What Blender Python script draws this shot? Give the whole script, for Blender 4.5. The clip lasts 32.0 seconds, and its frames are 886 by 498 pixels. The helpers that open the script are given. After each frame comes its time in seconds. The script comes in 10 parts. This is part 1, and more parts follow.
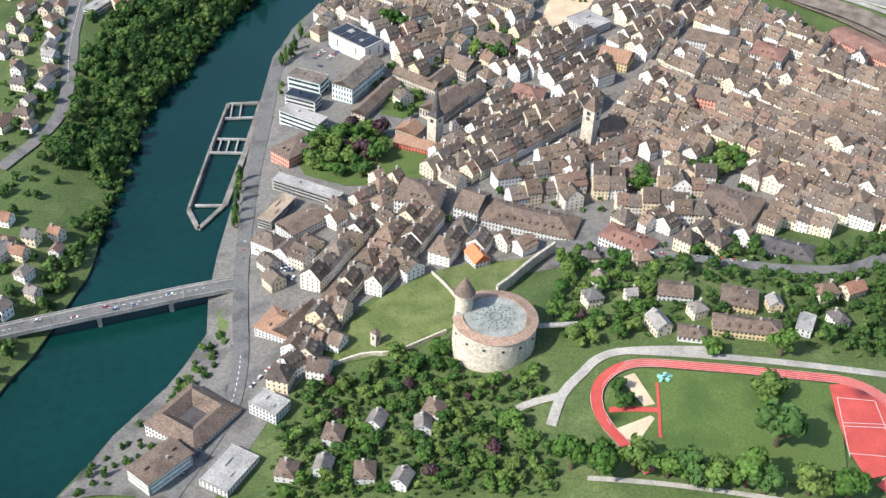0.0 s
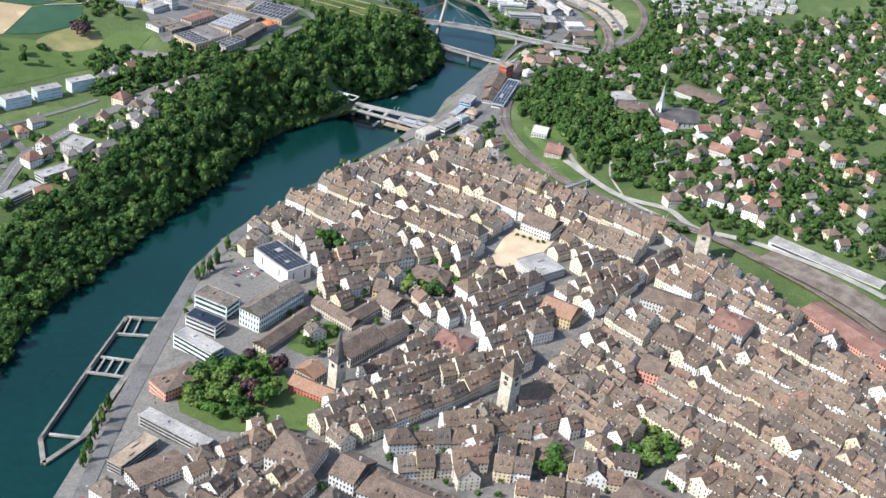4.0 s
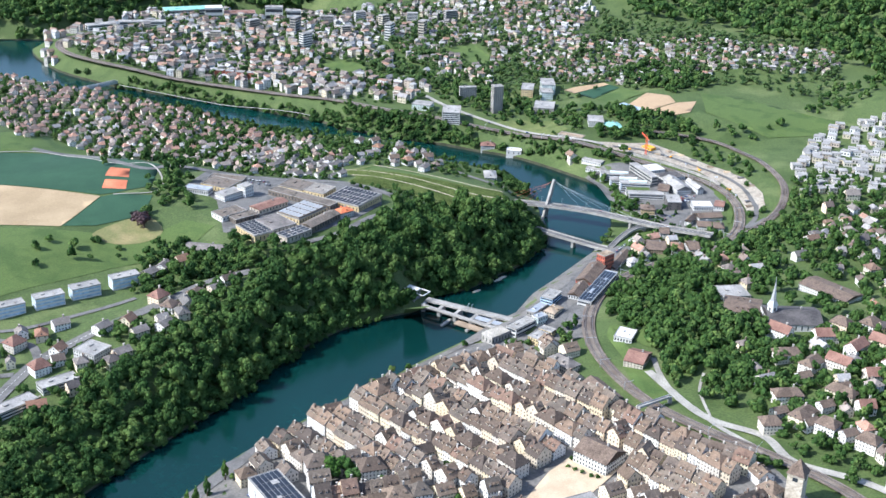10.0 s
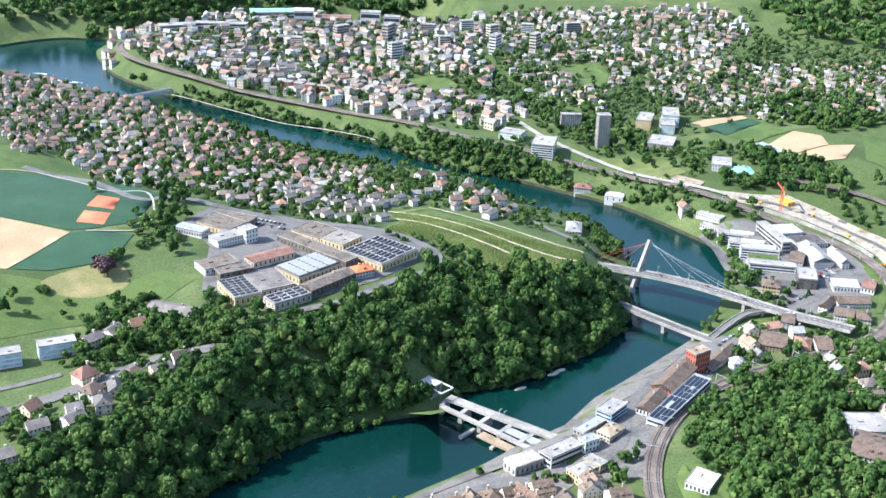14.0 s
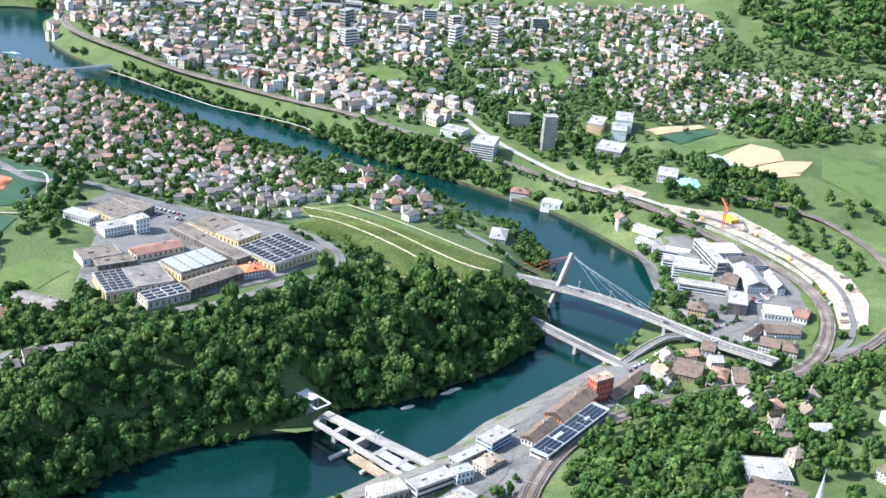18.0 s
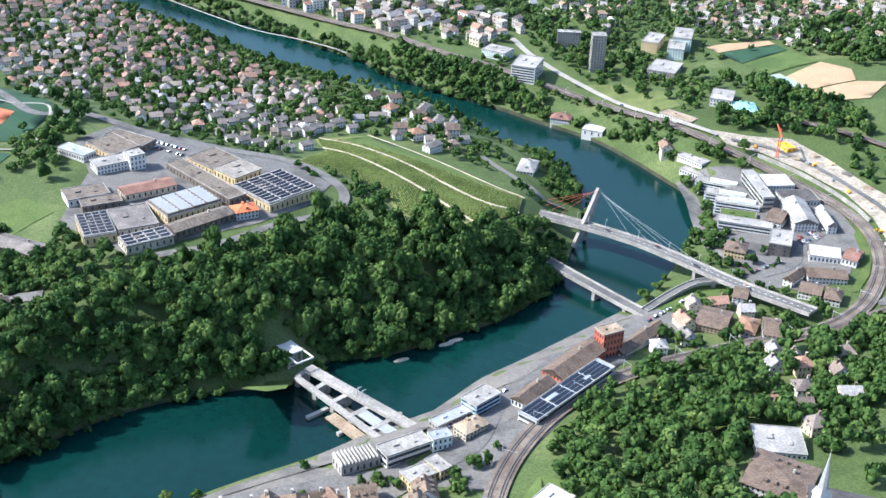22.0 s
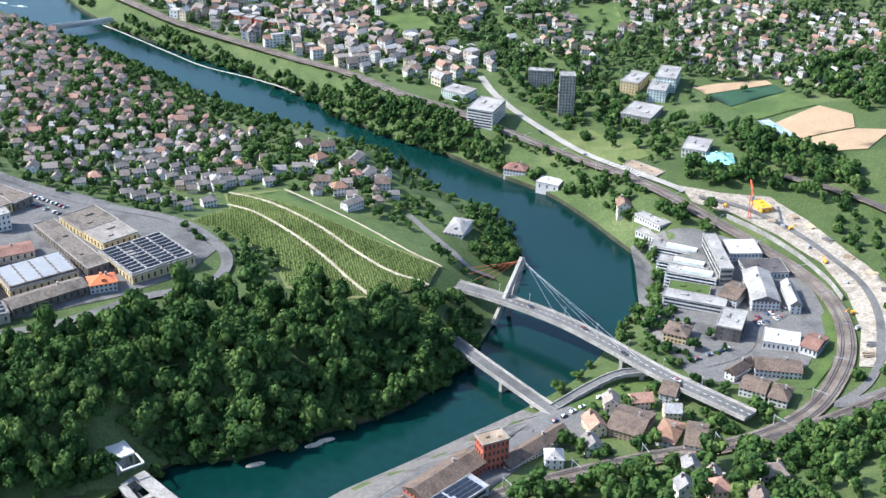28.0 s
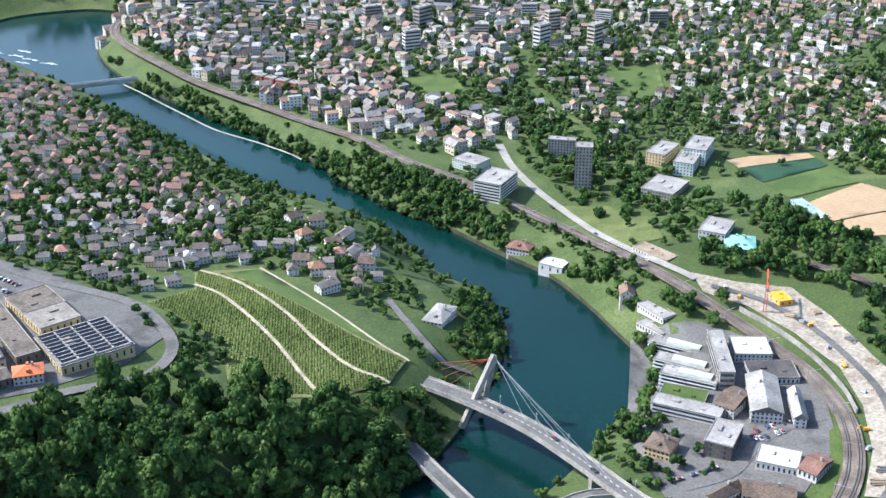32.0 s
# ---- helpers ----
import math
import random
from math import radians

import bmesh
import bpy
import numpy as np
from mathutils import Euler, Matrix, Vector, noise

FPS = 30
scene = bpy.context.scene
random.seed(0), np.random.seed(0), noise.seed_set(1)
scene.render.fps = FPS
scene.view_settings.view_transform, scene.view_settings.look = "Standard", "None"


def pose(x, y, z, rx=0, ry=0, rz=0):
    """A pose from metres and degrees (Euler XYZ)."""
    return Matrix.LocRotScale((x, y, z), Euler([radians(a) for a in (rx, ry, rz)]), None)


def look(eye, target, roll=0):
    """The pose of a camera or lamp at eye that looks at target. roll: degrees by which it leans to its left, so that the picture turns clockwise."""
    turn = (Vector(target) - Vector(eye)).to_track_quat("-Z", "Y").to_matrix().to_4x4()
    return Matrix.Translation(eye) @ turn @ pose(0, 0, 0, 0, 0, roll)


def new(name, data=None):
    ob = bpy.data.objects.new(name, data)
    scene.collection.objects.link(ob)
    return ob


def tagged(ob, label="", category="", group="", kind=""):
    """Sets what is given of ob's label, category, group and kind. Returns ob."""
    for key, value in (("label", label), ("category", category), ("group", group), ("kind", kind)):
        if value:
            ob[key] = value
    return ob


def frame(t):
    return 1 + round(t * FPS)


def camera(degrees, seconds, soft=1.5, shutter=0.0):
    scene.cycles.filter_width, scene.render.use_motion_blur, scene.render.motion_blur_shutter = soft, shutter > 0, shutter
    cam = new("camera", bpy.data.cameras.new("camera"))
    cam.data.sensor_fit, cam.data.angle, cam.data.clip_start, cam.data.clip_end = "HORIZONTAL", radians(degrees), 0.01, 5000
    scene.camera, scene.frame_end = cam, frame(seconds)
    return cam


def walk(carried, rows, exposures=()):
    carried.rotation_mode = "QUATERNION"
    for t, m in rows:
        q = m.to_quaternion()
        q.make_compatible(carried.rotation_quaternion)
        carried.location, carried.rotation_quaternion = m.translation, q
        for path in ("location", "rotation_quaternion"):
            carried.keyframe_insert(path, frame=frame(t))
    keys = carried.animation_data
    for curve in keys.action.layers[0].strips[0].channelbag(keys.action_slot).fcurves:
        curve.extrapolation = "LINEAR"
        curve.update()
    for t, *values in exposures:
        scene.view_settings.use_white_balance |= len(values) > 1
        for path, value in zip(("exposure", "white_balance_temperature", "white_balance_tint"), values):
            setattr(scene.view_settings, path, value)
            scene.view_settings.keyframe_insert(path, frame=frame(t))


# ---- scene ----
cam = camera(39.155, 32.0)
PATH = [
    (0, -30.80, -88.94, 92.05, 52.493, -2.404, -16.247),
    (0.5, -28.08, -87.13, 91.96, 51.388, -2.487, -16.460),
    (1, -25.25, -85.35, 91.87, 50.923, -3.527, -16.870),
    (1.5, -22.28, -83.60, 91.78, 51.599, -4.305, -15.566),
    (2, -19.27, -81.86, 91.69, 54.284, -4.857, -12.940),
    (2.5, -16.37, -80.06, 91.64, 56.675, -4.990, -10.970),
    (3, -13.66, -78.12, 91.59, 57.961, -5.624, -9.598),
    (3.5, -11.09, -76.05, 91.49, 59.244, -6.492, -10.016),
    (4, -8.53, -73.91, 91.32, 60.210, -6.356, -10.716),
    (4.5, -5.97, -71.86, 91.05, 60.146, -5.566, -9.271),
    (6.5, 3.57, -64.18, 88.95, 59.578, -3.410, -3.265),
    (7, 6.32, -62.15, 89.20, 59.943, -3.660, -2.911),
    (7.5, 9.17, -60.21, 89.57, 60.358, -3.029, -2.077),
    (8, 11.93, -58.35, 89.68, 62.650, -3.266, -0.597),
    (8.5, 14.55, -56.43, 89.49, 64.952, -2.908, -0.043),
    (9, 17.03, -54.40, 89.07, 66.017, -2.436, -0.485),
    (9.5, 19.47, -52.33, 88.60, 66.580, -2.005, -0.712),
    (10, 21.91, -50.29, 88.21, 66.757, -1.864, -0.697),
    (10.5, 24.36, -48.30, 87.90, 66.918, -2.414, -0.541),
    (11, 26.84, -46.25, 87.62, 67.434, -3.438, 0.210),
    (11.5, 29.40, -44.06, 87.33, 68.398, -3.423, -0.040),
    (11.8, 31.00, -42.66, 87.12, 68.121, -2.452, 0.524),
    (12, 32.00, -37.36, 85.63, 67.942, -1.803, 0.898),
    (12.25, 33.12, -29.18, 83.32, 67.524, -1.704, 2.399),
    (12.5, 34.12, -20.90, 81.03, 67.108, -1.593, 3.900),
    (12.75, 34.98, -12.67, 78.81, 66.619, -1.791, 4.805),
    (13, 35.78, -6.01, 77.11, 66.126, -1.980, 5.712),
    (13.2, 36.48, -3.24, 76.53, 66.095, -1.834, 6.117),
    (13.5, 37.76, -2.14, 76.58, 66.050, -1.613, 6.725),
    (14, 39.68, -0.13, 76.57, 67.158, -1.877, 8.013),
    (14.5, 41.44, 1.80, 76.41, 68.295, -3.019, 8.537),
    (16.5, 47.20, 7.94, 74.31, 66.652, -3.857, 10.752),
    (17, 48.73, 9.62, 74.32, 66.525, -4.187, 9.742),
    (17.5, 50.24, 11.38, 74.43, 66.674, -4.620, 9.180),
    (18, 51.68, 13.16, 74.47, 66.678, -4.605, 9.548),
    (18.5, 53.09, 14.92, 74.45, 66.008, -4.245, 9.827),
    (19, 54.52, 16.71, 74.40, 65.388, -4.344, 9.551),
    (19.5, 55.97, 18.53, 74.29, 64.941, -4.554, 9.852),
    (20, 57.41, 20.38, 74.15, 64.060, -4.642, 10.680),
    (20.5, 58.83, 22.22, 74.01, 63.495, -4.867, 11.485),
    (21, 60.21, 24.07, 73.89, 62.623, -3.938, 12.432),
    (21.5, 61.52, 25.95, 73.76, 62.144, -2.595, 13.751),
    (22, 62.80, 27.90, 73.60, 62.254, -2.144, 14.470),
    (22.5, 64.07, 29.90, 73.43, 62.751, -2.102, 14.606),
    (23, 65.34, 31.91, 73.28, 63.651, -1.728, 15.716),
    (23.5, 66.61, 33.91, 73.14, 64.270, -0.620, 17.857),
    (24, 67.87, 35.89, 72.98, 64.257, 0.612, 19.911),
    (24.5, 69.12, 37.91, 72.80, 64.082, 1.048, 20.977),
    (25, 70.38, 40.02, 72.60, 63.473, 0.988, 20.136),
    (25.5, 71.64, 42.20, 72.36, 62.846, 0.875, 17.807),
    (27.5, 76.53, 51.42, 70.75, 62.904, -0.841, 18.714),
    (28, 77.68, 53.58, 70.49, 63.067, -0.942, 18.367),
    (28.5, 78.86, 55.73, 70.28, 63.056, -0.509, 18.710),
    (29, 80.06, 57.91, 70.10, 62.870, -0.365, 19.509),
    (29.5, 81.25, 60.13, 69.93, 62.869, -0.390, 20.248),
    (30, 82.39, 62.36, 69.76, 63.215, -0.519, 20.648),
    (30.5, 83.51, 64.59, 69.57, 63.909, -0.475, 21.689),
    (31, 84.62, 66.83, 69.40, 64.590, -0.258, 22.985),
    (31.5, 85.73, 69.06, 69.29, 64.906, -0.074, 23.334),
    (32, 86.87, 71.31, 69.27, 65.162, 0.105, 23.353),
]

# The clip's camera brightens a little in the middle of the flight.
EXPOSURES = [(t, stops, warmth, 10) for t, stops, warmth in ((0, 0.85, 6200), (4, 0.86, 6050), (8, 0.87, 5850), (11, 1.12, 5700), (13, 1.32, 5800), (17, 1.5, 5900), (20, 1.40, 5850), (23, 1.22, 5850), (25, 1.10, 5850), (28, 1.15, 5850), (32, 1.08, 5850))]
walk(cam, [(t, pose(*row)) for t, *row in PATH], EXPOSURES)

# ---------------------------------------------------------------- daylight
SUN_WAY = Vector((-0.96, -0.25, 0.88)).normalized()
world = bpy.data.worlds.new("sky")
scene.world = world
world.use_nodes = True
sky = world.node_tree.nodes.new("ShaderNodeTexSky")
sky.sky_type, sky.sun_disc = "NISHITA", False
sky.sun_elevation, sky.sun_rotation = math.asin(SUN_WAY.z), math.atan2(SUN_WAY.x, SUN_WAY.y)
sky.air_density, sky.dust_density = 1.0, 1.5
world.node_tree.links.new(sky.outputs[0], world.node_tree.nodes["Background"].inputs[0])
world.node_tree.nodes["Background"].inputs[1].default_value = 0.15
sun = new("sun", bpy.data.lights.new("sun", "SUN"))
sun.data.energy, sun.data.angle, sun.data.color = 4.0, radians(0.6), (1.0, 0.95, 0.86)
sun.matrix_world = look(SUN_WAY * 300, (0, 0, 0))

# ---------------------------------------------------------------- land form
# One unit stands for about six metres of the real valley.
# River banks, upstream to downstream (x, y).
BANK_SOUTH = [(-75, -55), (-62, -25), (-52, -2), (-45, 12), (-41.5, 17), (-37, 25.7), (-34.5, 31), (-32, 42), (-28.7, 52), (-24.5, 65), (-16.5, 78),
              (-8.5, 91), (-2, 101), (2.5, 110), (7.5, 118), (13, 123.6), (18.8, 127.3), (22.6, 129.3), (24.2, 131.6), (25.6, 135.3), (31, 138), (37, 144.6),
              (41.5, 149.6), (44.6, 156.4), (46, 163), (46.2, 172), (45.5, 182), (43, 191), (37, 198), (29, 202), (20.5, 209.5), (9, 215)]
BANK_SOUTH_LOW = [(-3, 218), (-14, 222), (-29, 229.7), (-46, 238), (-60, 245), (-80, 253), (-103, 262), (-109, 280), (-99, 294), (-88, 296.5), (-82, 297), (-77.8, 302), (-72.6, 310.8), (-62.7, 322.5), (-50, 328.5), (-30, 328.5), (-15, 325), (-10.5, 330.5), (-18, 340), (-45, 360)]
BANK_NORTH = [(-68, -60), (-56, -28), (-40, -4), (-35, 0), (-31.6, 3.5), (-26, 10.7), (-23, 15.5), (-22, 21.7), (-20, 29), (-17, 38), (-13.5, 48), (-8.9, 63.5),
              (-5, 75.5), (-0.3, 84.5), (5, 91), (12, 99.3), (18.5, 106), (24, 112.3), (29.5, 118), (33, 122.3), (38.7, 128.4), (42, 136), (46, 141.5),
              (50, 147.6), (54.5, 155), (57.5, 161), (59.3, 168), (60.3, 176), (61.3, 184.5), (59.5, 190), (54.5, 195.5), (50, 200.2), (43.2, 206), (34.5, 210)]
BANK_NORTH_LOW = [(26, 214.3), (15.5, 218.4), (6, 222.8), (-2, 229), (-8.5, 232), (-24, 239.5), (-39, 245.5), (-55, 253), (-70, 264), (-79, 276), (-83.2, 285), (-79.7, 289),
                  (-72.5, 299.4), (-64.5, 310.7), (-56.8, 318.9), (-42, 322.5), (-22, 319), (-8, 317), (1.8, 322), (-1.5, 333), (-13.9, 345), (-40, 367)]
# Ground heights (x, y, z) by quarter.
HEIGHT_TOWN = [(-24, 8, 1.2), (-17, 23, 1.3), (-10, 50, 1.2), (-3, 64, 1.3), (4, 80, 1.4), (20, 100, 1.5), (32, 112, 1.8), (2, 33, 2.4), (12, 51, 2.2), (30, 39, 2.8),
               (20, 62, 2.4), (46, 78, 3.4), (35, 95, 2.8), (67, 72, 4.6), (54, 89, 4.6), (55, 45, 3.6), (80, 40, 4.4), (36, 16, 4.6), (60, 20, 6.0), (12, 22, 3.6)]
HEIGHT_HILL = [(4, 0, 7.0), (-6, 6, 5.2), (-14, 10, 2.6), (16, -8, 9.0), (30, -10, 9.3), (38, -2, 9.0), (0, -12, 5.2), (-12, -4, 2.6), (-22, -6, 1.6), (10, -22, 8.2), (32, 4, 8.4), (60, 0, 8.8),
               (50, 130, 3.4), (64, 118, 6.4), (76, 117, 8.2), (90, 140, 7.0), (100, 100, 9.5), (85, 95, 8.0), (72, 138, 4.4), (60, 100, 5.4), (130, 110, 12.0), (95, 70, 6.5), (62, 157, 1.2), (70, 164, 1.7), (66, 172, 1.6), (60, 150, 1.6)]
HEIGHT_SOUTH = [(-45, 30, 2.0), (-48, 70, 3.2), (-40, 100, 4.2), (-21, 129, 4.2), (-38, 143, 8.0), (-32, 162, 9.8), (-15, 150, 8.6), (0, 148, 8.8), (12, 158, 8.6), (2, 125, 8.4),
                (-8, 112, 6.6), (12, 134, 7.6), (28, 150, 7.2), (35, 160, 5.4), (24, 175, 6.2), (35, 186, 2.2), (10, 188, 4.4), (-10, 205, 2.4), (-30, 195, 4.6), (-50, 215, 4.0), (-70, 180, 9.0)]
HEIGHT_WEST = [(43, 210, 1.8), (40, 227, 3.8), (20, 235, 4.0), (-20, 250, 3.0), (62, 211, 6.6), (72, 200, 3.6), (88, 227, 7.4), (80, 175, 3.6), (68, 190, 2.2), (77, 157, 3.2), (100, 180, 6.5),
               (55, 250, 5.5), (0, 290, 6.0), (-50, 290, 4.5), (-60, 330, 5.0), (60, 300, 8.0), (110, 270, 11.0), (150, 220, 12.0), (30, 370, 10.0), (120, 350, 17.0), (200, 300, 24.0), (100, 430, 26.0), (0, 450, 16.0)]
HEIGHTS = np.array(HEIGHT_TOWN + HEIGHT_HILL + HEIGHT_SOUTH + HEIGHT_WEST)


def spline(points, step=2.0, closed=False):
    """A smooth line through the points, with a vertex about every step."""
    p = [np.array(q, float) for q in points]
    p = [p[-1]] + p + [p[0], p[1]] if closed else [2 * p[0] - p[1]] + p + [2 * p[-1] - p[-2]]
    out = []
    for a, b, c, d in zip(p, p[1:], p[2:], p[3:]):
        n = max(1, int(np.linalg.norm(c - b) / step + 0.5))
        for u in np.arange(n) / n:
            out.append(0.5 * (2 * b + (c - a) * u + (2 * a - 5 * b + 4 * c - d) * u * u + (3 * b - a - 3 * c + d) * u ** 3))
    if not closed:
        out.append(p[-2])
    return np.array(out)


SOUTH = spline(BANK_SOUTH + BANK_SOUTH_LOW)
NORTH = spline(BANK_NORTH + BANK_NORTH_LOW)
RIVER = np.concatenate([SOUTH, NORTH[::-1]])


def inside(poly, xy):
    """Which of the points lie in the polygon."""
    poly, xy = np.asarray(poly, float), np.atleast_2d(np.asarray(xy, float))
    a, b = poly, np.roll(poly, -1, 0)
    hit = np.zeros(len(xy), bool)
    for (ax, ay), (bx, by) in zip(a, b):
        if ay != by:
            hit ^= ((ay > xy[:, 1]) != (by > xy[:, 1])) & (xy[:, 0] < (bx - ax) * (xy[:, 1] - ay) / (by - ay) + ax)
    return hit


def line_distance(line, xy):
    line, xy = np.asarray(line, float), np.atleast_2d(np.asarray(xy, float))
    best = np.full(len(xy), 1e9)
    for a, b in zip(line[:-1], line[1:]):
        ab = b - a
        u = np.clip(((xy - a) @ ab) / max(ab @ ab, 1e-9), 0, 1)
        best = np.minimum(best, np.hypot(*(xy - a - u[:, None] * ab).T))
    return best


def base_height(xy):
    xy = np.atleast_2d(np.asarray(xy, float))
    d2 = ((xy[:, None, :] - HEIGHTS[None, :, :2]) ** 2).sum(2)
    w = np.exp(-d2 / (2 * 9.0 ** 2)) + 0.02 * np.exp(-d2 / (2 * 30.0 ** 2)) + 1e-4 / (1 + d2 / 900.0) ** 2
    return (w * HEIGHTS[:, 2]).sum(1) / w.sum(1)


def land_height(xy):
    """Height of the land at the points, also beside the river, where it runs down to the bank."""
    xy = np.atleast_2d(np.asarray(xy, float))
    h = base_height(xy)
    ds, dn = line_distance(SOUTH, xy), line_distance(NORTH, xy)
    for d, rim, width in ((ds, 0.3, 8.0), (dn, 0.55, 5.0)):
        u = np.clip(d / width, 0, 1)
        h = rim + (h - rim) * (u * u * (3 - 2 * u))
    return h


GRID_X, GRID_Y = np.arange(-170, 261, 1.0), np.arange(-80, 501, 1.0)
GRID = None


def ground(xy):
    """The same height, read quickly from a raster."""
    global GRID
    xy = np.atleast_2d(np.asarray(xy, float))
    if GRID is None:
        gx, gy = np.meshgrid(GRID_X, GRID_Y)
        GRID = land_height(np.stack([gx.ravel(), gy.ravel()], 1)).reshape(gx.shape)
    u = np.clip(xy[:, 0] - GRID_X[0], 0, len(GRID_X) - 1.001)
    v = np.clip(xy[:, 1] - GRID_Y[0], 0, len(GRID_Y) - 1.001)
    i, j = u.astype(int), v.astype(int)
    a, b = u - i, v - j
    return (GRID[j, i] * (1 - a) + GRID[j, i + 1] * a) * (1 - b) + (GRID[j + 1, i] * (1 - a) + GRID[j + 1, i + 1] * a) * b


def gz(x, y):
    return float(ground([(x, y)])[0])


# ---------------------------------------------------------------- materials
def srgb(text):
    c = [int(text[i:i + 2], 16) / 255 for i in (0, 2, 4)]
    return tuple(v / 12.92 if v < 0.04 else ((v + 0.055) / 1.055) ** 2.4 for v in c)


def surface(name, colours, rough=0.85, fine=3.0, coarse=0.25, vary=0.35, bump=0.0, metal=0.0, pick="noise", stripes=None, spec=0.3, through_light=0.0):
    """A weathered surface. colours: linear RGB; pick: how one of them is chosen (noise, object, island).
    fine, coarse: scale of grain and stains; stripes: (angle in degrees, lines per unit, depth, colour)."""
    m = bpy.data.materials.new(name)
    m.use_nodes = True
    nodes, link = m.node_tree.nodes, m.node_tree.links.new
    shader = nodes["Principled BSDF"]
    shader.inputs["Roughness"].default_value = rough
    shader.inputs["Metallic"].default_value = metal
    shader.inputs["Specular IOR Level"].default_value = spec
    place = nodes.new("ShaderNodeNewGeometry")

    def grain(scale, detail=4.0):
        n = nodes.new("ShaderNodeTexNoise")
        n.inputs["Scale"].default_value, n.inputs["Detail"].default_value = scale, detail
        link(place.outputs["Position"], n.inputs["Vector"])
        return n.outputs["Fac"]

    big, small = grain(coarse), grain(fine, 6.0)
    ramp = nodes.new("ShaderNodeValToRGB")
    ramp.color_ramp.interpolation = "LINEAR" if pick == "noise" else "CONSTANT"
    lo, hi = (0.36, 0.64) if pick == "noise" else (0.0, 1.0)
    while len(ramp.color_ramp.elements) < len(colours):
        ramp.color_ramp.elements.new(0.5)
    while len(ramp.color_ramp.elements) > max(1, len(colours)):
        ramp.color_ramp.elements.remove(ramp.color_ramp.elements[-1])
    n = len(colours)
    for i, (e, c) in enumerate(zip(ramp.color_ramp.elements, colours)):
        e.position = lo + (hi - lo) * (i / max(1, n - 1) if pick == "noise" else i / n)
        e.color = (*c, 1)
    if pick == "object":
        link(nodes.new("ShaderNodeObjectInfo").outputs["Random"], ramp.inputs[0])
    elif pick == "island":
        link(place.outputs["Random Per Island"], ramp.inputs[0])
    else:
        link(big, ramp.inputs[0])
    colour = ramp.outputs[0]

    def shade(colour, value, low, high):
        rng = nodes.new("ShaderNodeMapRange")
        rng.inputs["From Min"].default_value, rng.inputs["From Max"].default_value = 0.3, 0.7
        rng.inputs["To Min"].default_value, rng.inputs["To Max"].default_value = low, high
        link(value, rng.inputs["Value"])
        mul = nodes.new("ShaderNodeMix")
        mul.data_type, mul.blend_type = "RGBA", "MULTIPLY"
        mul.inputs["Factor"].default_value = 1.0
        link(colour, mul.inputs["A"])
        link(rng.outputs[0], mul.inputs["B"])
        return mul.outputs["Result"]

    colour = shade(colour, small, 1 - vary, 1 + vary)
    colour = shade(colour, big, 1 - vary * 0.5, 1 + vary * 0.5)
    if stripes:
        angle, lines, depth, tint = stripes
        turn = nodes.new("ShaderNodeMapping")
        turn.inputs["Rotation"].default_value[2] = radians(angle)
        link(place.outputs["Position"], turn.inputs["Vector"])
        wave = nodes.new("ShaderNodeTexWave")
        wave.inputs["Scale"].default_value, wave.inputs["Distortion"].default_value = lines * 0.3142, 0.4
        link(turn.outputs[0], wave.inputs["Vector"])
        mix = nodes.new("ShaderNodeMix")
        mix.data_type = "RGBA"
        mix.inputs["B"].default_value = (*tint, 1)
        scaled = nodes.new("ShaderNodeMath")
        scaled.operation = "MULTIPLY"
        scaled.inputs[1].default_value = depth
        link(wave.outputs["Fac"], scaled.inputs[0])
        link(scaled.outputs[0], mix.inputs["Factor"])
        link(colour, mix.inputs["A"])
        colour = mix.outputs["Result"]
    link(colour, shader.inputs["Base Color"])
    if bump:
        b = nodes.new("ShaderNodeBump")
        b.inputs["Strength"].default_value, b.inputs["Distance"].default_value = bump, 0.1
        link(small, b.inputs["Height"])
        link(b.outputs[0], shader.inputs["Normal"])
    if through_light:  # leaves let some sun through
        thin = nodes.new("ShaderNodeBsdfTranslucent")
        link(colour, thin.inputs["Color"])
        both = nodes.new("ShaderNodeMixShader")
        both.inputs[0].default_value = through_light
        link(shader.outputs[0], both.inputs[1])
        link(thin.outputs[0], both.inputs[2])
        link(both.outputs[0], nodes["Material Output"].inputs["Surface"])
    return m


MEADOW = surface("meadow", [(0.0508, 0.0804, 0.0213), (0.0689, 0.1000, 0.0295), (0.0590, 0.0869, 0.0254), (0.0853, 0.1099, 0.0377)], fine=3.5, coarse=0.11, vary=0.3, bump=0.35)
LAWN = surface("lawn", [(0.0558, 0.0935, 0.0213), (0.0754, 0.1115, 0.0279), (0.0656, 0.1000, 0.0246)], fine=5, coarse=0.2, vary=0.22)
DRY_GRASS = surface("dry_grass", [(0.0882, 0.1152, 0.0324), (0.1170, 0.1350, 0.0450)], fine=4, coarse=0.4, vary=0.25)
CROP = surface("crop", [(0.0180, 0.0558, 0.0288), (0.0252, 0.0666, 0.0342)], fine=6, coarse=0.2, vary=0.22, stripes=(35, 3, 0.2, (0.036, 0.084, 0.040)))
STUBBLE = surface("stubble", [(0.29, 0.215, 0.125), (0.35, 0.265, 0.16)], fine=4, coarse=0.15, vary=0.15, stripes=(20, 2, 0.3, (0.28, 0.20, 0.11)))
RIPE = surface("ripe_grain", [(0.19, 0.170, 0.070), (0.15, 0.150, 0.056), (0.225, 0.185, 0.085)], fine=4, coarse=0.18, vary=0.2, stripes=(70, 2.4, 0.25, (0.155, 0.150, 0.058)))
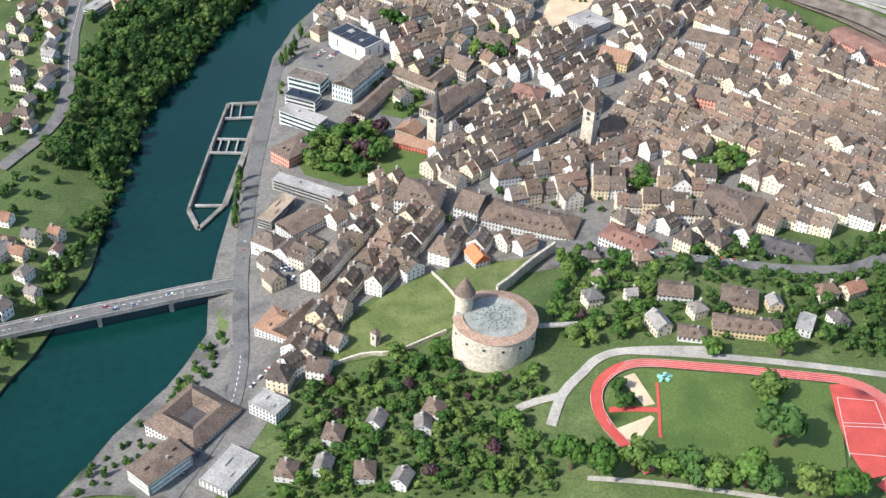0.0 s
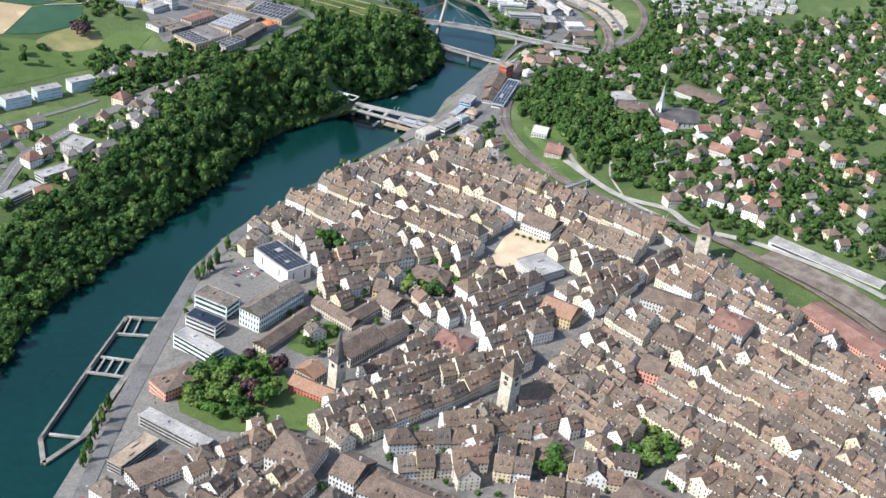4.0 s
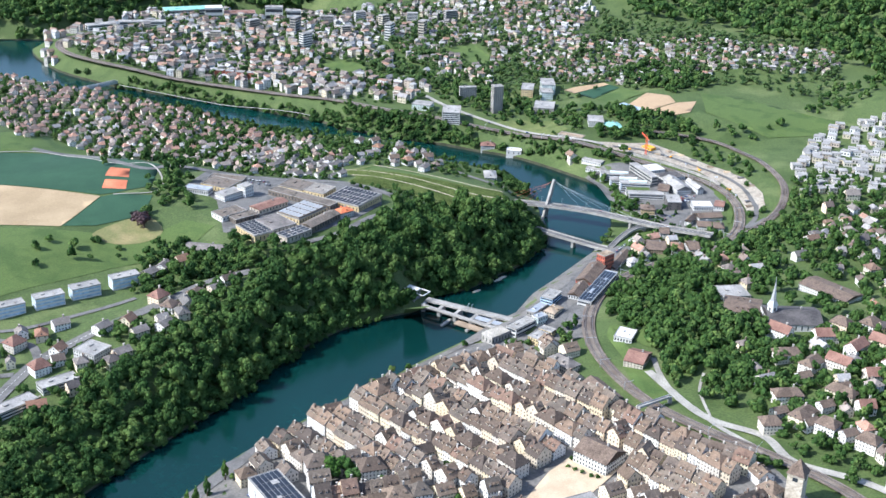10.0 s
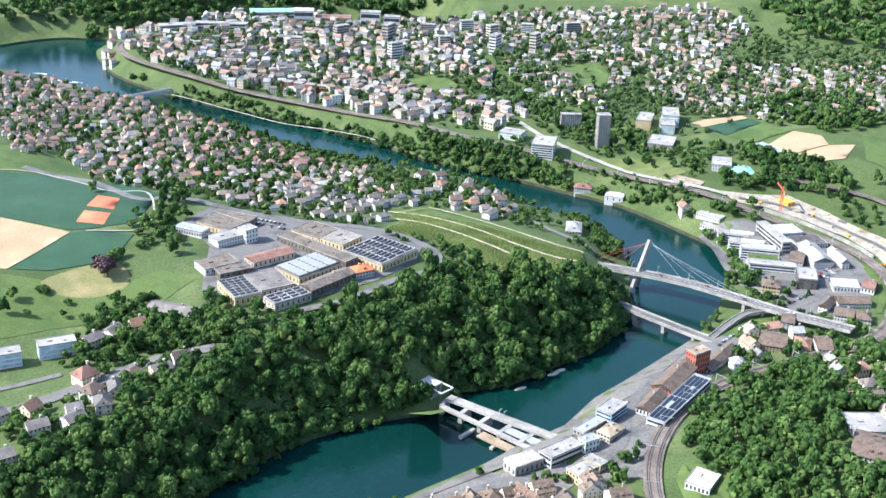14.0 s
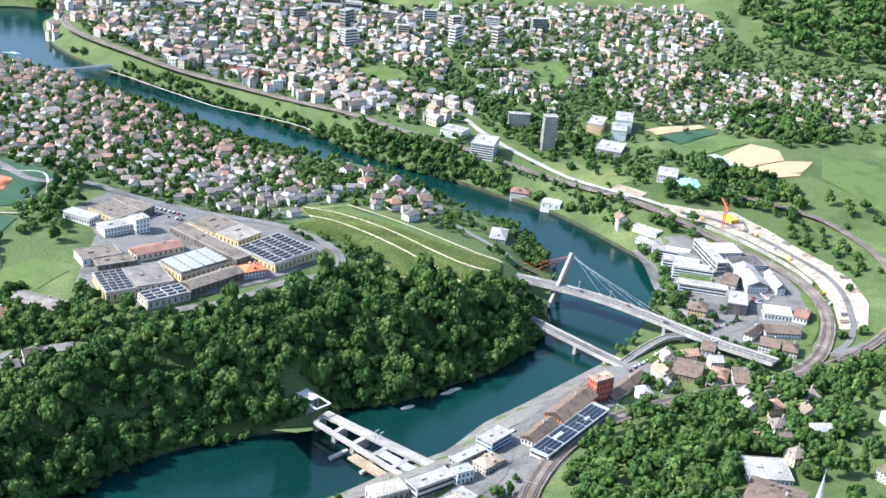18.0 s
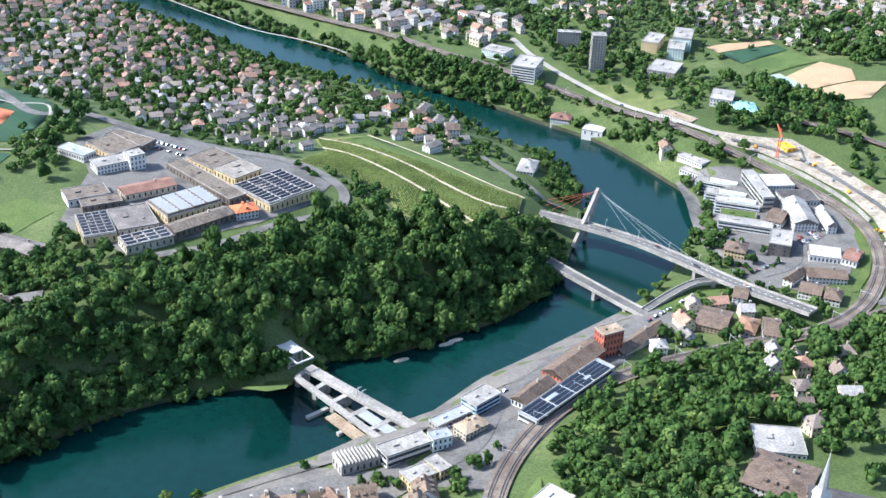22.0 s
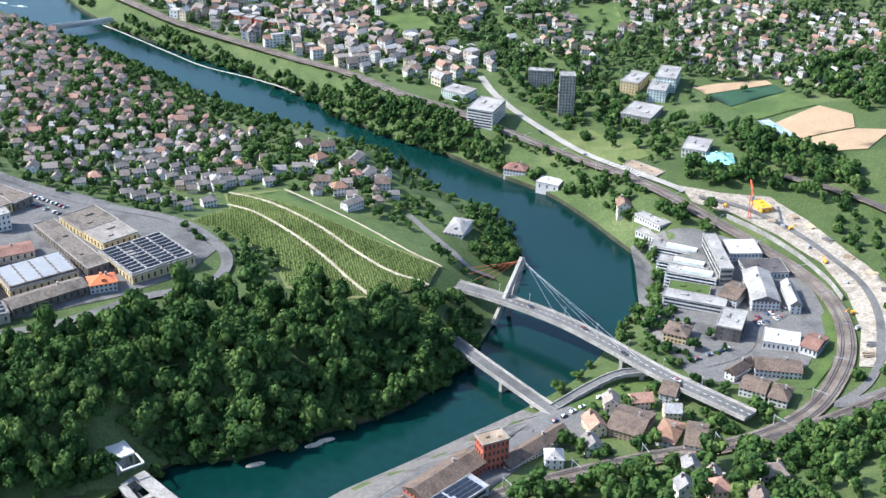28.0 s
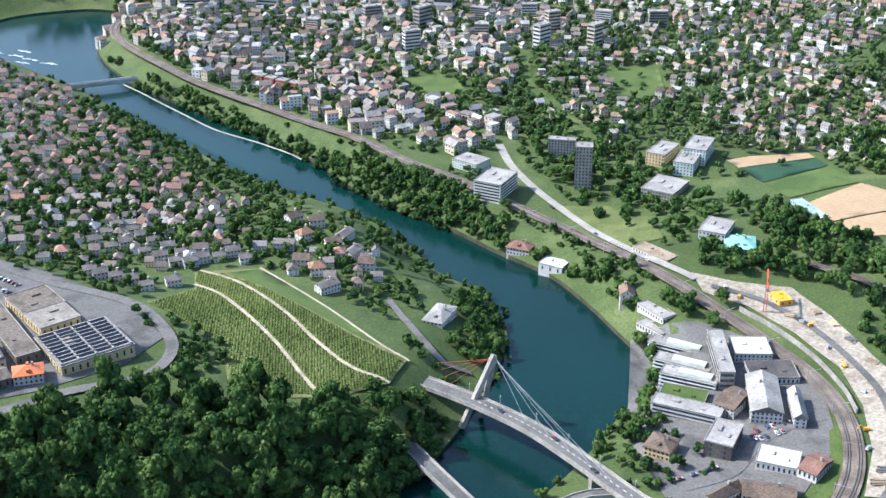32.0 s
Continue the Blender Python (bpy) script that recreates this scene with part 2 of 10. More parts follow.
SOIL = surface("soil", [(0.42, 0.30, 0.18), (0.32, 0.22, 0.13)], fine=4, coarse=0.3, vary=0.2, stripes=(62, 1.6, 0.5, (0.28, 0.20, 0.12)))
VINE_FLOOR = surface("vineyard_floor", [(0.125, 0.140, 0.050), (0.155, 0.165, 0.064)], fine=4, coarse=0.3, vary=0.25)
PAVING = surface("paving", [(0.110, 0.104, 0.096), (0.150, 0.141, 0.128), (0.128, 0.118, 0.106)], fine=3, coarse=0.3, vary=0.25, bump=0.15)
ASPHALT = surface("asphalt", [(0.098, 0.095, 0.090), (0.138, 0.133, 0.126), (0.115, 0.110, 0.103)], fine=4, coarse=0.35, vary=0.25)
CONCRETE = surface("concrete", [(0.238, 0.226, 0.205), (0.303, 0.287, 0.262)], fine=4, coarse=0.5, vary=0.25)
PALE_ROAD = surface("pale_road", [(0.265, 0.25, 0.22), (0.33, 0.31, 0.27)], fine=4, coarse=0.4, vary=0.2)
TRACK_SOIL = surface("vineyard_track", [(0.31, 0.27, 0.185), (0.38, 0.335, 0.24)], fine=4, coarse=0.5, vary=0.25)
WEATHERED = surface("weathered_roof", [(0.105, 0.088, 0.072), (0.150, 0.126, 0.104), (0.125, 0.100, 0.080)], fine=3, coarse=0.5, vary=0.35)
GRAVEL = surface("gravel", [(0.27, 0.235, 0.185), (0.34, 0.30, 0.24), (0.22, 0.185, 0.145)], fine=3, coarse=0.5, vary=0.3, bump=0.3)
BALLAST = surface("ballast", [(0.13, 0.10, 0.08), (0.18, 0.15, 0.12)], fine=5, coarse=0.5, vary=0.3)
TARTAN = surface("running_track_rubber", [(0.36, 0.055, 0.045), (0.42, 0.072, 0.058)], fine=6, coarse=0.4, vary=0.12)
SAND = surface("sand", [(0.4464, 0.3456, 0.2304), (0.4752, 0.3744, 0.2592)], fine=6, coarse=0.5, vary=0.12)
CLAY = surface("clay_court", [(0.40, 0.125, 0.060), (0.46, 0.155, 0.078)], fine=6, coarse=0.5, vary=0.15)
WHITE = surface("white_paint", [(0.521, 0.512, 0.487)], fine=4, coarse=0.5, vary=0.1)
STONE = surface("limestone", [(0.40, 0.355, 0.28), (0.48, 0.43, 0.35), (0.35, 0.31, 0.245)], fine=4, coarse=0.7, vary=0.3, bump=0.5)
PLASTER = surface("plaster", [tuple(0.78 * v for v in srgb(c)) for c in ("f0ece2", "f4efe4", "e2d8c6", "ece0c2", "e2d0b0", "f1eee9", "dcd4c8", "ecd8bc", "d8cab4", "e8e5df")], fine=3, coarse=0.8, vary=0.15, pick="object")
TILES = surface("roof_tiles", [(0.112, 0.081, 0.058), (0.138, 0.100, 0.072), (0.093, 0.069, 0.053), (0.162, 0.120, 0.088), (0.122, 0.096, 0.077), (0.181, 0.127, 0.089), (0.105, 0.087, 0.071), (0.146, 0.117, 0.091), (0.074, 0.058, 0.048), (0.163, 0.105, 0.077)],
                fine=5, coarse=0.9, vary=0.35, pick="object", bump=0.4)
JOINED_WALL = surface("plaster_walls", [tuple(0.78 * v for v in srgb(c)) for c in ("f0ece2", "f4efe4", "e2d8c6", "ece0c2", "e2d0b0", "f1eee9", "dcd4c8", "ecd8bc", "d8cab4", "e8e5df")], fine=3, coarse=0.8, vary=0.15, pick="island")
JOINED_TILES = surface("old_roof_tiles", [(0.112, 0.081, 0.058), (0.138, 0.100, 0.072), (0.093, 0.069, 0.053), (0.162, 0.120, 0.088), (0.122, 0.096, 0.077), (0.181, 0.127, 0.089), (0.105, 0.087, 0.071), (0.146, 0.117, 0.091), (0.074, 0.058, 0.048), (0.163, 0.105, 0.077)],
                       fine=5, coarse=0.9, vary=0.35, pick="island", bump=0.4)
SUBURB_ROOF = surface("suburb_roof", [(0.146, 0.095, 0.069), (0.181, 0.120, 0.086), (0.112, 0.086, 0.071), (0.215, 0.116, 0.077), (0.120, 0.112, 0.105), (0.163, 0.129, 0.107), (0.232, 0.120, 0.077), (0.224, 0.206, 0.189), (0.095, 0.082, 0.076), (0.172, 0.150, 0.133)],
                      fine=5, coarse=0.9, vary=0.3, pick="object", bump=0.3)
SUBURB_ISLAND_ROOF = surface("suburb_roofs", [(0.146, 0.095, 0.069), (0.181, 0.120, 0.086), (0.112, 0.086, 0.071), (0.215, 0.116, 0.077), (0.120, 0.112, 0.105), (0.163, 0.129, 0.107), (0.232, 0.120, 0.077), (0.224, 0.206, 0.189), (0.095, 0.082, 0.076), (0.172, 0.150, 0.133)],
                      fine=5, coarse=0.9, vary=0.3, pick="island", bump=0.3)
FAR_WALL = surface("far_walls", [tuple(0.64 * v for v in srgb(c)) for c in ("f2efe8", "ece6da", "d9d4cb", "ece4d2", "e2d6ba", "d8c8b6", "eeeeee", "c9c3ba")], fine=2, coarse=0.6, vary=0.12, pick="island")
FAR_ROOF = surface("far_roofs", [(0.20, 0.145, 0.115), (0.23, 0.165, 0.125), (0.17, 0.145, 0.13), (0.27, 0.165, 0.12), (0.25, 0.235, 0.225), (0.34, 0.33, 0.31), (0.19, 0.175, 0.165), (0.14, 0.115, 0.10)], fine=3, coarse=0.6, vary=0.3, pick="island")
VILLAGE_ROOF = surface("village_roofs", [(0.201, 0.167, 0.144), (0.172, 0.159, 0.149), (0.241, 0.190, 0.155), (0.322, 0.310, 0.299), (0.172, 0.132, 0.109), (0.333, 0.190, 0.136), (0.230, 0.218, 0.213), (0.144, 0.121, 0.106), (0.253, 0.213, 0.184)], fine=5, coarse=0.9, vary=0.3, pick="island", bump=0.3)
RING_TILE = surface("ring_roof_tiles", [(0.25, 0.165, 0.115), (0.30, 0.205, 0.15), (0.22, 0.15, 0.11)], fine=6, coarse=0.7, vary=0.3)
GREY_SLATE = surface("grey_roof_tiles", [(0.14, 0.125, 0.115), (0.185, 0.165, 0.15)], fine=6, coarse=0.7, vary=0.3)
RED_TILE = surface("red_tiles", [(0.1833, 0.0975, 0.0741), (0.2145, 0.1209, 0.0920)], fine=6, coarse=0.6, vary=0.3)
ORANGE_TILE = surface("orange_tiles", [(0.27, 0.155, 0.10), (0.225, 0.135, 0.09)], fine=5, coarse=0.6, vary=0.3)
BRIGHT_TILE = surface("new_orange_tiles", [(0.55, 0.17, 0.07), (0.48, 0.15, 0.07)], fine=5, coarse=0.6, vary=0.2)
BROWN_TILE = surface("brown_tiles", [(0.116, 0.084, 0.064), (0.150, 0.110, 0.083), (0.099, 0.073, 0.058)], fine=6, coarse=0.6, vary=0.4)
DARK_ROOF = surface("dark_roof", [(0.06, 0.055, 0.055), (0.09, 0.082, 0.078)], fine=5, coarse=0.5, vary=0.3)
CHIMNEY = surface("chimney_render", [(0.28, 0.24, 0.20), (0.13, 0.095, 0.075), (0.36, 0.33, 0.29), (0.20, 0.14, 0.11)], fine=6, coarse=0.8, vary=0.25, pick="island")
FLAT_ROOF = surface("flat_roof", [(0.24, 0.23, 0.215), (0.31, 0.295, 0.275)], fine=4, coarse=0.4, vary=0.25)
SALMON = surface("salmon_plaster", [(0.55, 0.26, 0.19), (0.60, 0.30, 0.22)], fine=4, coarse=0.6, vary=0.15)
OCHRE = surface("ochre_plaster", [(0.47, 0.36, 0.19), (0.53, 0.42, 0.24)], fine=4, coarse=0.6, vary=0.15)
BRICK_RED = surface("red_brick", [(0.38, 0.10, 0.06), (0.44, 0.13, 0.08)], fine=7, coarse=0.6, vary=0.25)
METAL = surface("grey_metal", [(0.42, 0.43, 0.44), (0.50, 0.51, 0.52)], rough=0.45, fine=4, coarse=0.4, vary=0.12, metal=0.5)
RAIL_STEEL = surface("rail_steel", [(0.30, 0.27, 0.25)], rough=0.4, fine=4, vary=0.2, metal=0.7)
GLASS = surface("window_glass", [(0.035, 0.042, 0.05), (0.05, 0.058, 0.065)], rough=0.12, fine=2, coarse=0.8, vary=0.3, spec=0.6)
BLUE_GLASS = surface("blue_glass", [(0.27, 0.38, 0.50), (0.36, 0.47, 0.58)], rough=0.35, fine=2, coarse=0.8, vary=0.25, spec=0.5)
TEAL_GLASS = surface("teal_glass", [(0.50, 0.57, 0.54), (0.58, 0.64, 0.60)], rough=0.5, fine=2, coarse=0.8, vary=0.15, spec=0.4)
SOLAR = surface("solar_panel", [(0.012, 0.016, 0.026), (0.020, 0.026, 0.036)], rough=0.3, fine=3, coarse=0.5, vary=0.2, spec=0.4)
TIMBER = surface("timber", [(0.25, 0.19, 0.13), (0.32, 0.25, 0.18)], fine=6, coarse=0.6, vary=0.3)
GREY_TIMBER = surface("grey_timber", [(0.15, 0.138, 0.12), (0.21, 0.195, 0.17)], fine=6, coarse=0.6, vary=0.3)
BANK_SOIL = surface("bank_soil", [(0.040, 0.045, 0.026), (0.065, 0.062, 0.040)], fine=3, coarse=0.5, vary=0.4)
BARK = surface("bark", [(0.07, 0.05, 0.035)], fine=8, vary=0.3)
LEAF = surface("leaves", [(0.060, 0.122, 0.026), (0.088, 0.158, 0.036), (0.046, 0.098, 0.024), (0.125, 0.182, 0.048), (0.062, 0.120, 0.034), (0.105, 0.165, 0.042)], fine=2.2, coarse=0.4, vary=0.35, rough=0.75, pick="object", spec=0.08, through_light=0.25)
FOREST_LEAF = surface("forest_leaves", [(0.026, 0.062, 0.018), (0.044, 0.090, 0.025), (0.066, 0.118, 0.032), (0.096, 0.148, 0.042)], fine=2.0, coarse=0.45, vary=0.35, rough=0.75, spec=0.08, through_light=0.25)
PARK_LEAF = surface("park_leaves", [(0.042, 0.090, 0.024), (0.075, 0.132, 0.034), (0.034, 0.074, 0.022), (0.115, 0.170, 0.048)], fine=2.0, coarse=0.4, vary=0.35, rough=0.75, spec=0.08, through_light=0.25)
# Leaf green paled to put distance haze into the colour of far crowns.
HAZED_LEAF = surface("hazed_leaves", [(0.062, 0.108, 0.038), (0.092, 0.142, 0.050), (0.050, 0.092, 0.034)], fine=1.4, coarse=0.3, vary=0.3, rough=0.8, spec=0.08, through_light=0.25)
COPPER_LEAF = surface("copper_beech_leaves", [(0.035, 0.018, 0.022), (0.05, 0.024, 0.026)], fine=3, coarse=0.3, vary=0.4, rough=0.6)
VINE_LEAF = surface("vine_leaves", [(0.085, 0.115, 0.034), (0.110, 0.138, 0.044)], fine=3, coarse=0.2, vary=0.3, spec=0.08)
ORANGE_PAINT = surface("orange_paint", [(0.72, 0.34, 0.03)], fine=3, vary=0.15)
CRANE_RED = surface("crane_paint", [(0.62, 0.10, 0.05)], fine=3, vary=0.15)
COPPER_GREEN = surface("green_copper", [(0.20, 0.42, 0.36), (0.26, 0.48, 0.42)], fine=3, coarse=0.5, vary=0.2)
CAR_PAINT = surface("car_paint", [(0.7, 0.7, 0.7), (0.05, 0.05, 0.06), (0.3, 0.31, 0.33), (0.35, 0.03, 0.03), (0.04, 0.08, 0.2), (0.75, 0.75, 0.74)], rough=0.3, vary=0.05, pick="object", spec=0.6)


def water_material():
    m = surface("river_water", [(0.0024, 0.021, 0.019), (0.0032, 0.028, 0.024)], rough=0.16, fine=0.9, coarse=0.03, vary=0.12, spec=0.24)
    nodes, link = m.node_tree.nodes, m.node_tree.links.new
    place = nodes.new("ShaderNodeNewGeometry")
    n = nodes.new("ShaderNodeTexNoise")
    n.inputs["Scale"].default_value, n.inputs["Detail"].default_value = 3.0, 5.0
    link(place.outputs["Position"], n.inputs["Vector"])
    b = nodes.new("ShaderNodeBump")
    b.inputs["Strength"].default_value, b.inputs["Distance"].default_value = 0.15, 0.05
    link(n.outputs["Fac"], b.inputs["Height"])
    link(b.outputs[0], nodes["Principled BSDF"].inputs["Normal"])
    return m


WATER = water_material()


# ---------------------------------------------------------------- mesh tools
class Shape:
    """Vertices and faces of one mesh, gathered piece by piece."""

    def __init__(self):
        self.v, self.f, self.m = [], [], []

    def add(self, verts, faces, mat=0):
        k = len(self.v)
        self.v += [tuple(p) for p in verts]
        self.f += [tuple(k + i for i in f) for f in faces]
        self.m += [mat] * len(faces)
        return self

    def prism(self, poly, z0, z1, mat=0):
        n = len(poly)
        verts = [(x, y, z0) for x, y in poly] + [(x, y, z1) for x, y in poly]
        area = sum(poly[i - 1][0] * poly[i][1] - poly[i][0] * poly[i - 1][1] for i in range(n))
        faces = [(i, (i + 1) % n, n + (i + 1) % n, n + i) for i in range(n)] + [tuple(range(n, 2 * n)), tuple(range(n - 1, -1, -1))]
        if area < 0:
            faces = [f[::-1] for f in faces]
        return self.add(verts, faces, mat)

    def box(self, cx, cy, z0, sx, sy, sz, rot=0.0, mat=0):
        c, s = math.cos(rot), math.sin(rot)
        poly = [(cx + c * a - s * b, cy + s * a + c * b) for a, b in ((-sx / 2, -sy / 2), (sx / 2, -sy / 2), (sx / 2, sy / 2), (-sx / 2, sy / 2))]
        return self.prism(poly, z0, z0 + sz, mat)

    def pane(self, cx, cy, z0, w, h, rot, out):
        """A window pane: its face stands upright, out beside the line that runs along rot through (cx, cy)."""
        c, q = math.cos(rot), math.sin(rot)
        x, y = cx + q * out, cy - c * out
        a, b = (x - c * w / 2, y - q * w / 2), (x + c * w / 2, y + q * w / 2)
        return self.add([(*a, z0), (*b, z0), (*b, z0 + h), (*a, z0 + h)], [(0, 1, 2, 3) if out > 0 else (3, 2, 1, 0)])

    def tube(self, cx, cy, z0, r0, z1, r1, n=10, mat=0, cap=True):
        ring = [(math.cos(2 * math.pi * i / n), math.sin(2 * math.pi * i / n)) for i in range(n)]
        verts = [(cx + r0 * a, cy + r0 * b, z0) for a, b in ring] + [(cx + r1 * a, cy + r1 * b, z1) for a, b in ring]
        faces = [(i, (i + 1) % n, n + (i + 1) % n, n + i) for i in range(n)]
        if cap:
            faces += [tuple(range(n, 2 * n)), tuple(range(n - 1, -1, -1))]
        return self.add(verts, faces, mat)

    def beam(self, a, b, w, h=None, mat=0):
        """A square bar from a to b."""
        a, b = Vector(a), Vector(b)
        h = h or w
        d = (b - a).normalized()
        side = d.cross(Vector((0, 0, 1)))
        side = side.normalized() if side.length > 1e-4 else Vector((1, 0, 0))
        up = side.cross(d)
        verts = [p + side * (w / 2 * i) + up * (h / 2 * j) for p in (a, b) for i, j in ((-1, -1), (1, -1), (1, 1), (-1, 1))]
        return self.add(verts, [(0, 1, 2, 3), (7, 6, 5, 4), (0, 4, 5, 1), (1, 5, 6, 2), (2, 6, 7, 3), (3, 7, 4, 0)], mat)

    def rail(self, points, w, h, mat=0):
        """One unbroken bar along a line of points."""
        p = [Vector(q) for q in points]
        verts = []
        for i, q in enumerate(p):
            d = (p[min(i + 1, len(p) - 1)] - p[max(i - 1, 0)]).normalized()
            side = d.cross(Vector((0, 0, 1))).normalized()
            verts += [q - side * (w / 2), q + side * (w / 2), q + side * (w / 2) + Vector((0, 0, h)), q - side * (w / 2) + Vector((0, 0, h))]
        faces = [(0, 1, 2, 3), tuple(4 * (len(p) - 1) + k for k in (3, 2, 1, 0))]
        for i in range(len(p) - 1):
            faces += [(4 * i + k, 4 * i + 4 + k, 4 * i + 4 + (k + 1) % 4, 4 * i + (k + 1) % 4) for k in range(4)]
        return self.add(verts, faces, mat)

    def mesh(self, name, mats):
        me = bpy.data.meshes.new(name)
        me.from_pydata(self.v, [], self.f)
        for m in mats if isinstance(mats, (list, tuple)) else [mats]:
            me.materials.append(m)
        if any(self.m):
            me.polygons.foreach_set("material_index", self.m)
        me.update()
        return me


def big_mesh(name, verts, tris, mat):
    """A mesh from arrays of vertices and triangles."""
    me = bpy.data.meshes.new(name)
    verts, tris = np.asarray(verts, np.float32), np.asarray(tris, np.int32)
    me.vertices.add(len(verts))
    me.vertices.foreach_set("co", verts.ravel())
    me.loops.add(tris.size)
    me.loops.foreach_set("vertex_index", tris.ravel())
    me.polygons.add(len(tris))
    me.polygons.foreach_set("loop_start", np.arange(0, tris.size, 3, dtype=np.int32))
    me.polygons.foreach_set("loop_total", np.full(len(tris), 3, np.int32))
    me.materials.append(mat)
    me.update()
    me.validate()
    return me


def thing(name, mesh, label, category, m=None, group="", kind=""):
    ob = new(name, mesh)
    if m is not None:
        ob.matrix_world = m
    return tagged(ob, label, category, group, kind)


def part(name, mesh, parent, label=""):
    ob = new(name, mesh)
    ob.parent = parent
    return tagged(ob, label) if label else ob


def setting(name, mesh, label, category="ground"):
    return thing(name, mesh, label, category, kind="structure")


def rise(poly, n):
    """Heights n above the land along a line."""
    return ground(np.asarray(poly)[:, :2]) + n


def cdt(points, loops):
    from mathutils.geometry import delaunay_2d_cdt
    edges, k = [], len(points)
    pts = [Vector((float(a), float(b))) for a, b in points]
    for loop, closed in loops:
        first = len(pts)
        pts += [Vector((float(a), float(b))) for a, b in loop]
        edges += [(i, i + 1) for i in range(first, len(pts) - 1)]
        if closed:
            edges.append((len(pts) - 1, first))
    v, e, f, *_ = delaunay_2d_cdt(pts, edges, [], 0, 1e-4)
    return np.array([(p.x, p.y) for p in v]), np.array(f)


def draped(poly, lift, step=1.6, smooth=False):
    """A sheet of the polygon's outline that lies on the land."""
    edge = spline(poly, step, True) if smooth else np.concatenate([np.linspace(a, b, max(2, int(math.dist(a, b) / step) + 1))[:-1] for a, b in zip(poly, poly[1:] + poly[:1])])
    lo, hi = edge.min(0), edge.max(0)
    gx, gy = np.meshgrid(np.arange(lo[0] + step / 2, hi[0], step), np.arange(lo[1] + step / 2, hi[1], step))
    pts = np.stack([gx.ravel(), gy.ravel()], 1)
    if len(pts):
        pts = pts[inside(edge, pts) & (line_distance(np.vstack([edge, edge[:1]]), pts) > step * 0.4)]
    v, f = cdt(pts, [(edge, True)])
    f = f[inside(edge, v[f].mean(1))]
    return np.column_stack([v, ground(v) + lift]), f


def sheet(name, poly, mat, label, category="field", lift=0.06, smooth=False, step=1.6, clear=False):
    v, f = draped(poly, lift, step, smooth)
    if clear:  # keep trees and houses off
        for x, y in v[::2, :2]:
            BLOCKED.append((float(x), float(y), 1.1))
    return setting(name, big_mesh(name, v, f, mat), label, category)


ROADS = []
BLOCKED = []  # footprints (x, y, radius) of things that others keep off


def ribbon(points, width, lift, step=1.0, level=None):
    """Left and right edge of a band along a smooth line, on the land or at its own heights."""
    line = spline([p[:2] for p in points], step)
    d = np.gradient(line, axis=0)
    d /= np.linalg.norm(d, axis=1)[:, None]
    n = np.stack([-d[:, 1], d[:, 0]], 1) * width / 2
    z = ground(line) + lift if level is None else np.interp(np.linspace(0, 1, len(line)), np.linspace(0, 1, len(level)), level)
    return line, n, z


def road(name, points, width, mat, label, lift=0.12, category="road", keep=True):
    line, n, z = ribbon(points, width, lift)
    k = len(line)
    cols = [line - n, line, line + n]
    zs = np.maximum.reduce([ground(c) for c in cols]) + lift
    v = np.concatenate([np.column_stack([c, zs]) for c in cols])
    t = []
    for j in (0, 1):
        a = np.arange(k - 1) + j * k
        t += [np.stack([a, a + k, a + 1], 1), np.stack([a + 1, a + k, a + k + 1], 1)]
    t = np.concatenate(t)[:, ::-1]
    if keep:
        ROADS.append((line, width / 2))
    return setting(name, big_mesh(name, v, t, mat), label, category)


def clear_of_roads(xy, gap):
    ok = np.ones(len(xy), bool)
    for line, half in ROADS:
        near = ok & ((xy > line.min(0) - half - gap) & (xy < line.max(0) + half + gap)).all(1)
        if near.any():
            ok[near] = line_distance(line, xy[near]) > half + gap
    return ok


def scattered(poly, spacing, seed, gap=0.9, jitter=0.36):
    """Loose points in a polygon, about one in every square of that spacing, off the roads and the river."""
    rng = np.random.default_rng(seed)
    poly = np.array(poly, float)
    lo, hi = poly.min(0), poly.max(0)
    gx, gy = np.meshgrid(np.arange(lo[0], hi[0], spacing), np.arange(lo[1], hi[1], spacing))
    pts = np.stack([gx.ravel(), gy.ravel()], 1) + rng.uniform(-jitter, jitter, (gx.size, 2)) * spacing
    pts = pts[inside(poly, pts) & ~inside(RIVER, pts)]
    return pts[clear_of_roads(pts, gap)] if len(pts) else pts



def free_of(xy, gap=0.0):
    if not BLOCKED or not len(xy):
        return np.ones(len(xy), bool)
    lo, hi = xy.min(0) - 6, xy.max(0) + 6
    b = np.array([q for q in BLOCKED if lo[0] < q[0] < hi[0] and lo[1] < q[1] < hi[1]]).reshape(-1, 3)
    d = np.hypot(xy[:, None, 0] - b[None, :, 0], xy[:, None, 1] - b[None, :, 1])
    return (d > b[None, :, 2] + gap).all(1)


# ---------------------------------------------------------------- ground and water
def make_land():
    gx, gy = np.meshgrid(np.arange(-150, 231, 2.5), np.arange(-62, 475, 2.5))
    pts = np.stack([gx.ravel(), gy.ravel()], 1)
    keep = ~inside(RIVER, pts) & (line_distance(SOUTH, pts) > 0.9) & (line_distance(NORTH, pts) > 0.9)
    pts = pts[keep]
    ox, oy = np.meshgrid(np.arange(-1500, 1501, 150), np.arange(-1200, 1801, 150))
    far = np.stack([ox.ravel(), oy.ravel()], 1)
    far = far[(far[:, 0] < -160) | (far[:, 0] > 240) | (far[:, 1] < -70) | (far[:, 1] > 480)]
    v, f = cdt(np.vstack([pts, far]), [(SOUTH, False), (NORTH, False)])
    f = f[~inside(RIVER, v[f].mean(1))]
    z = ground(v)
    return setting("ground", big_mesh("ground", np.column_stack([v, z]), f, MEADOW), "rolling green meadow land of the valley", "ground")


make_land()


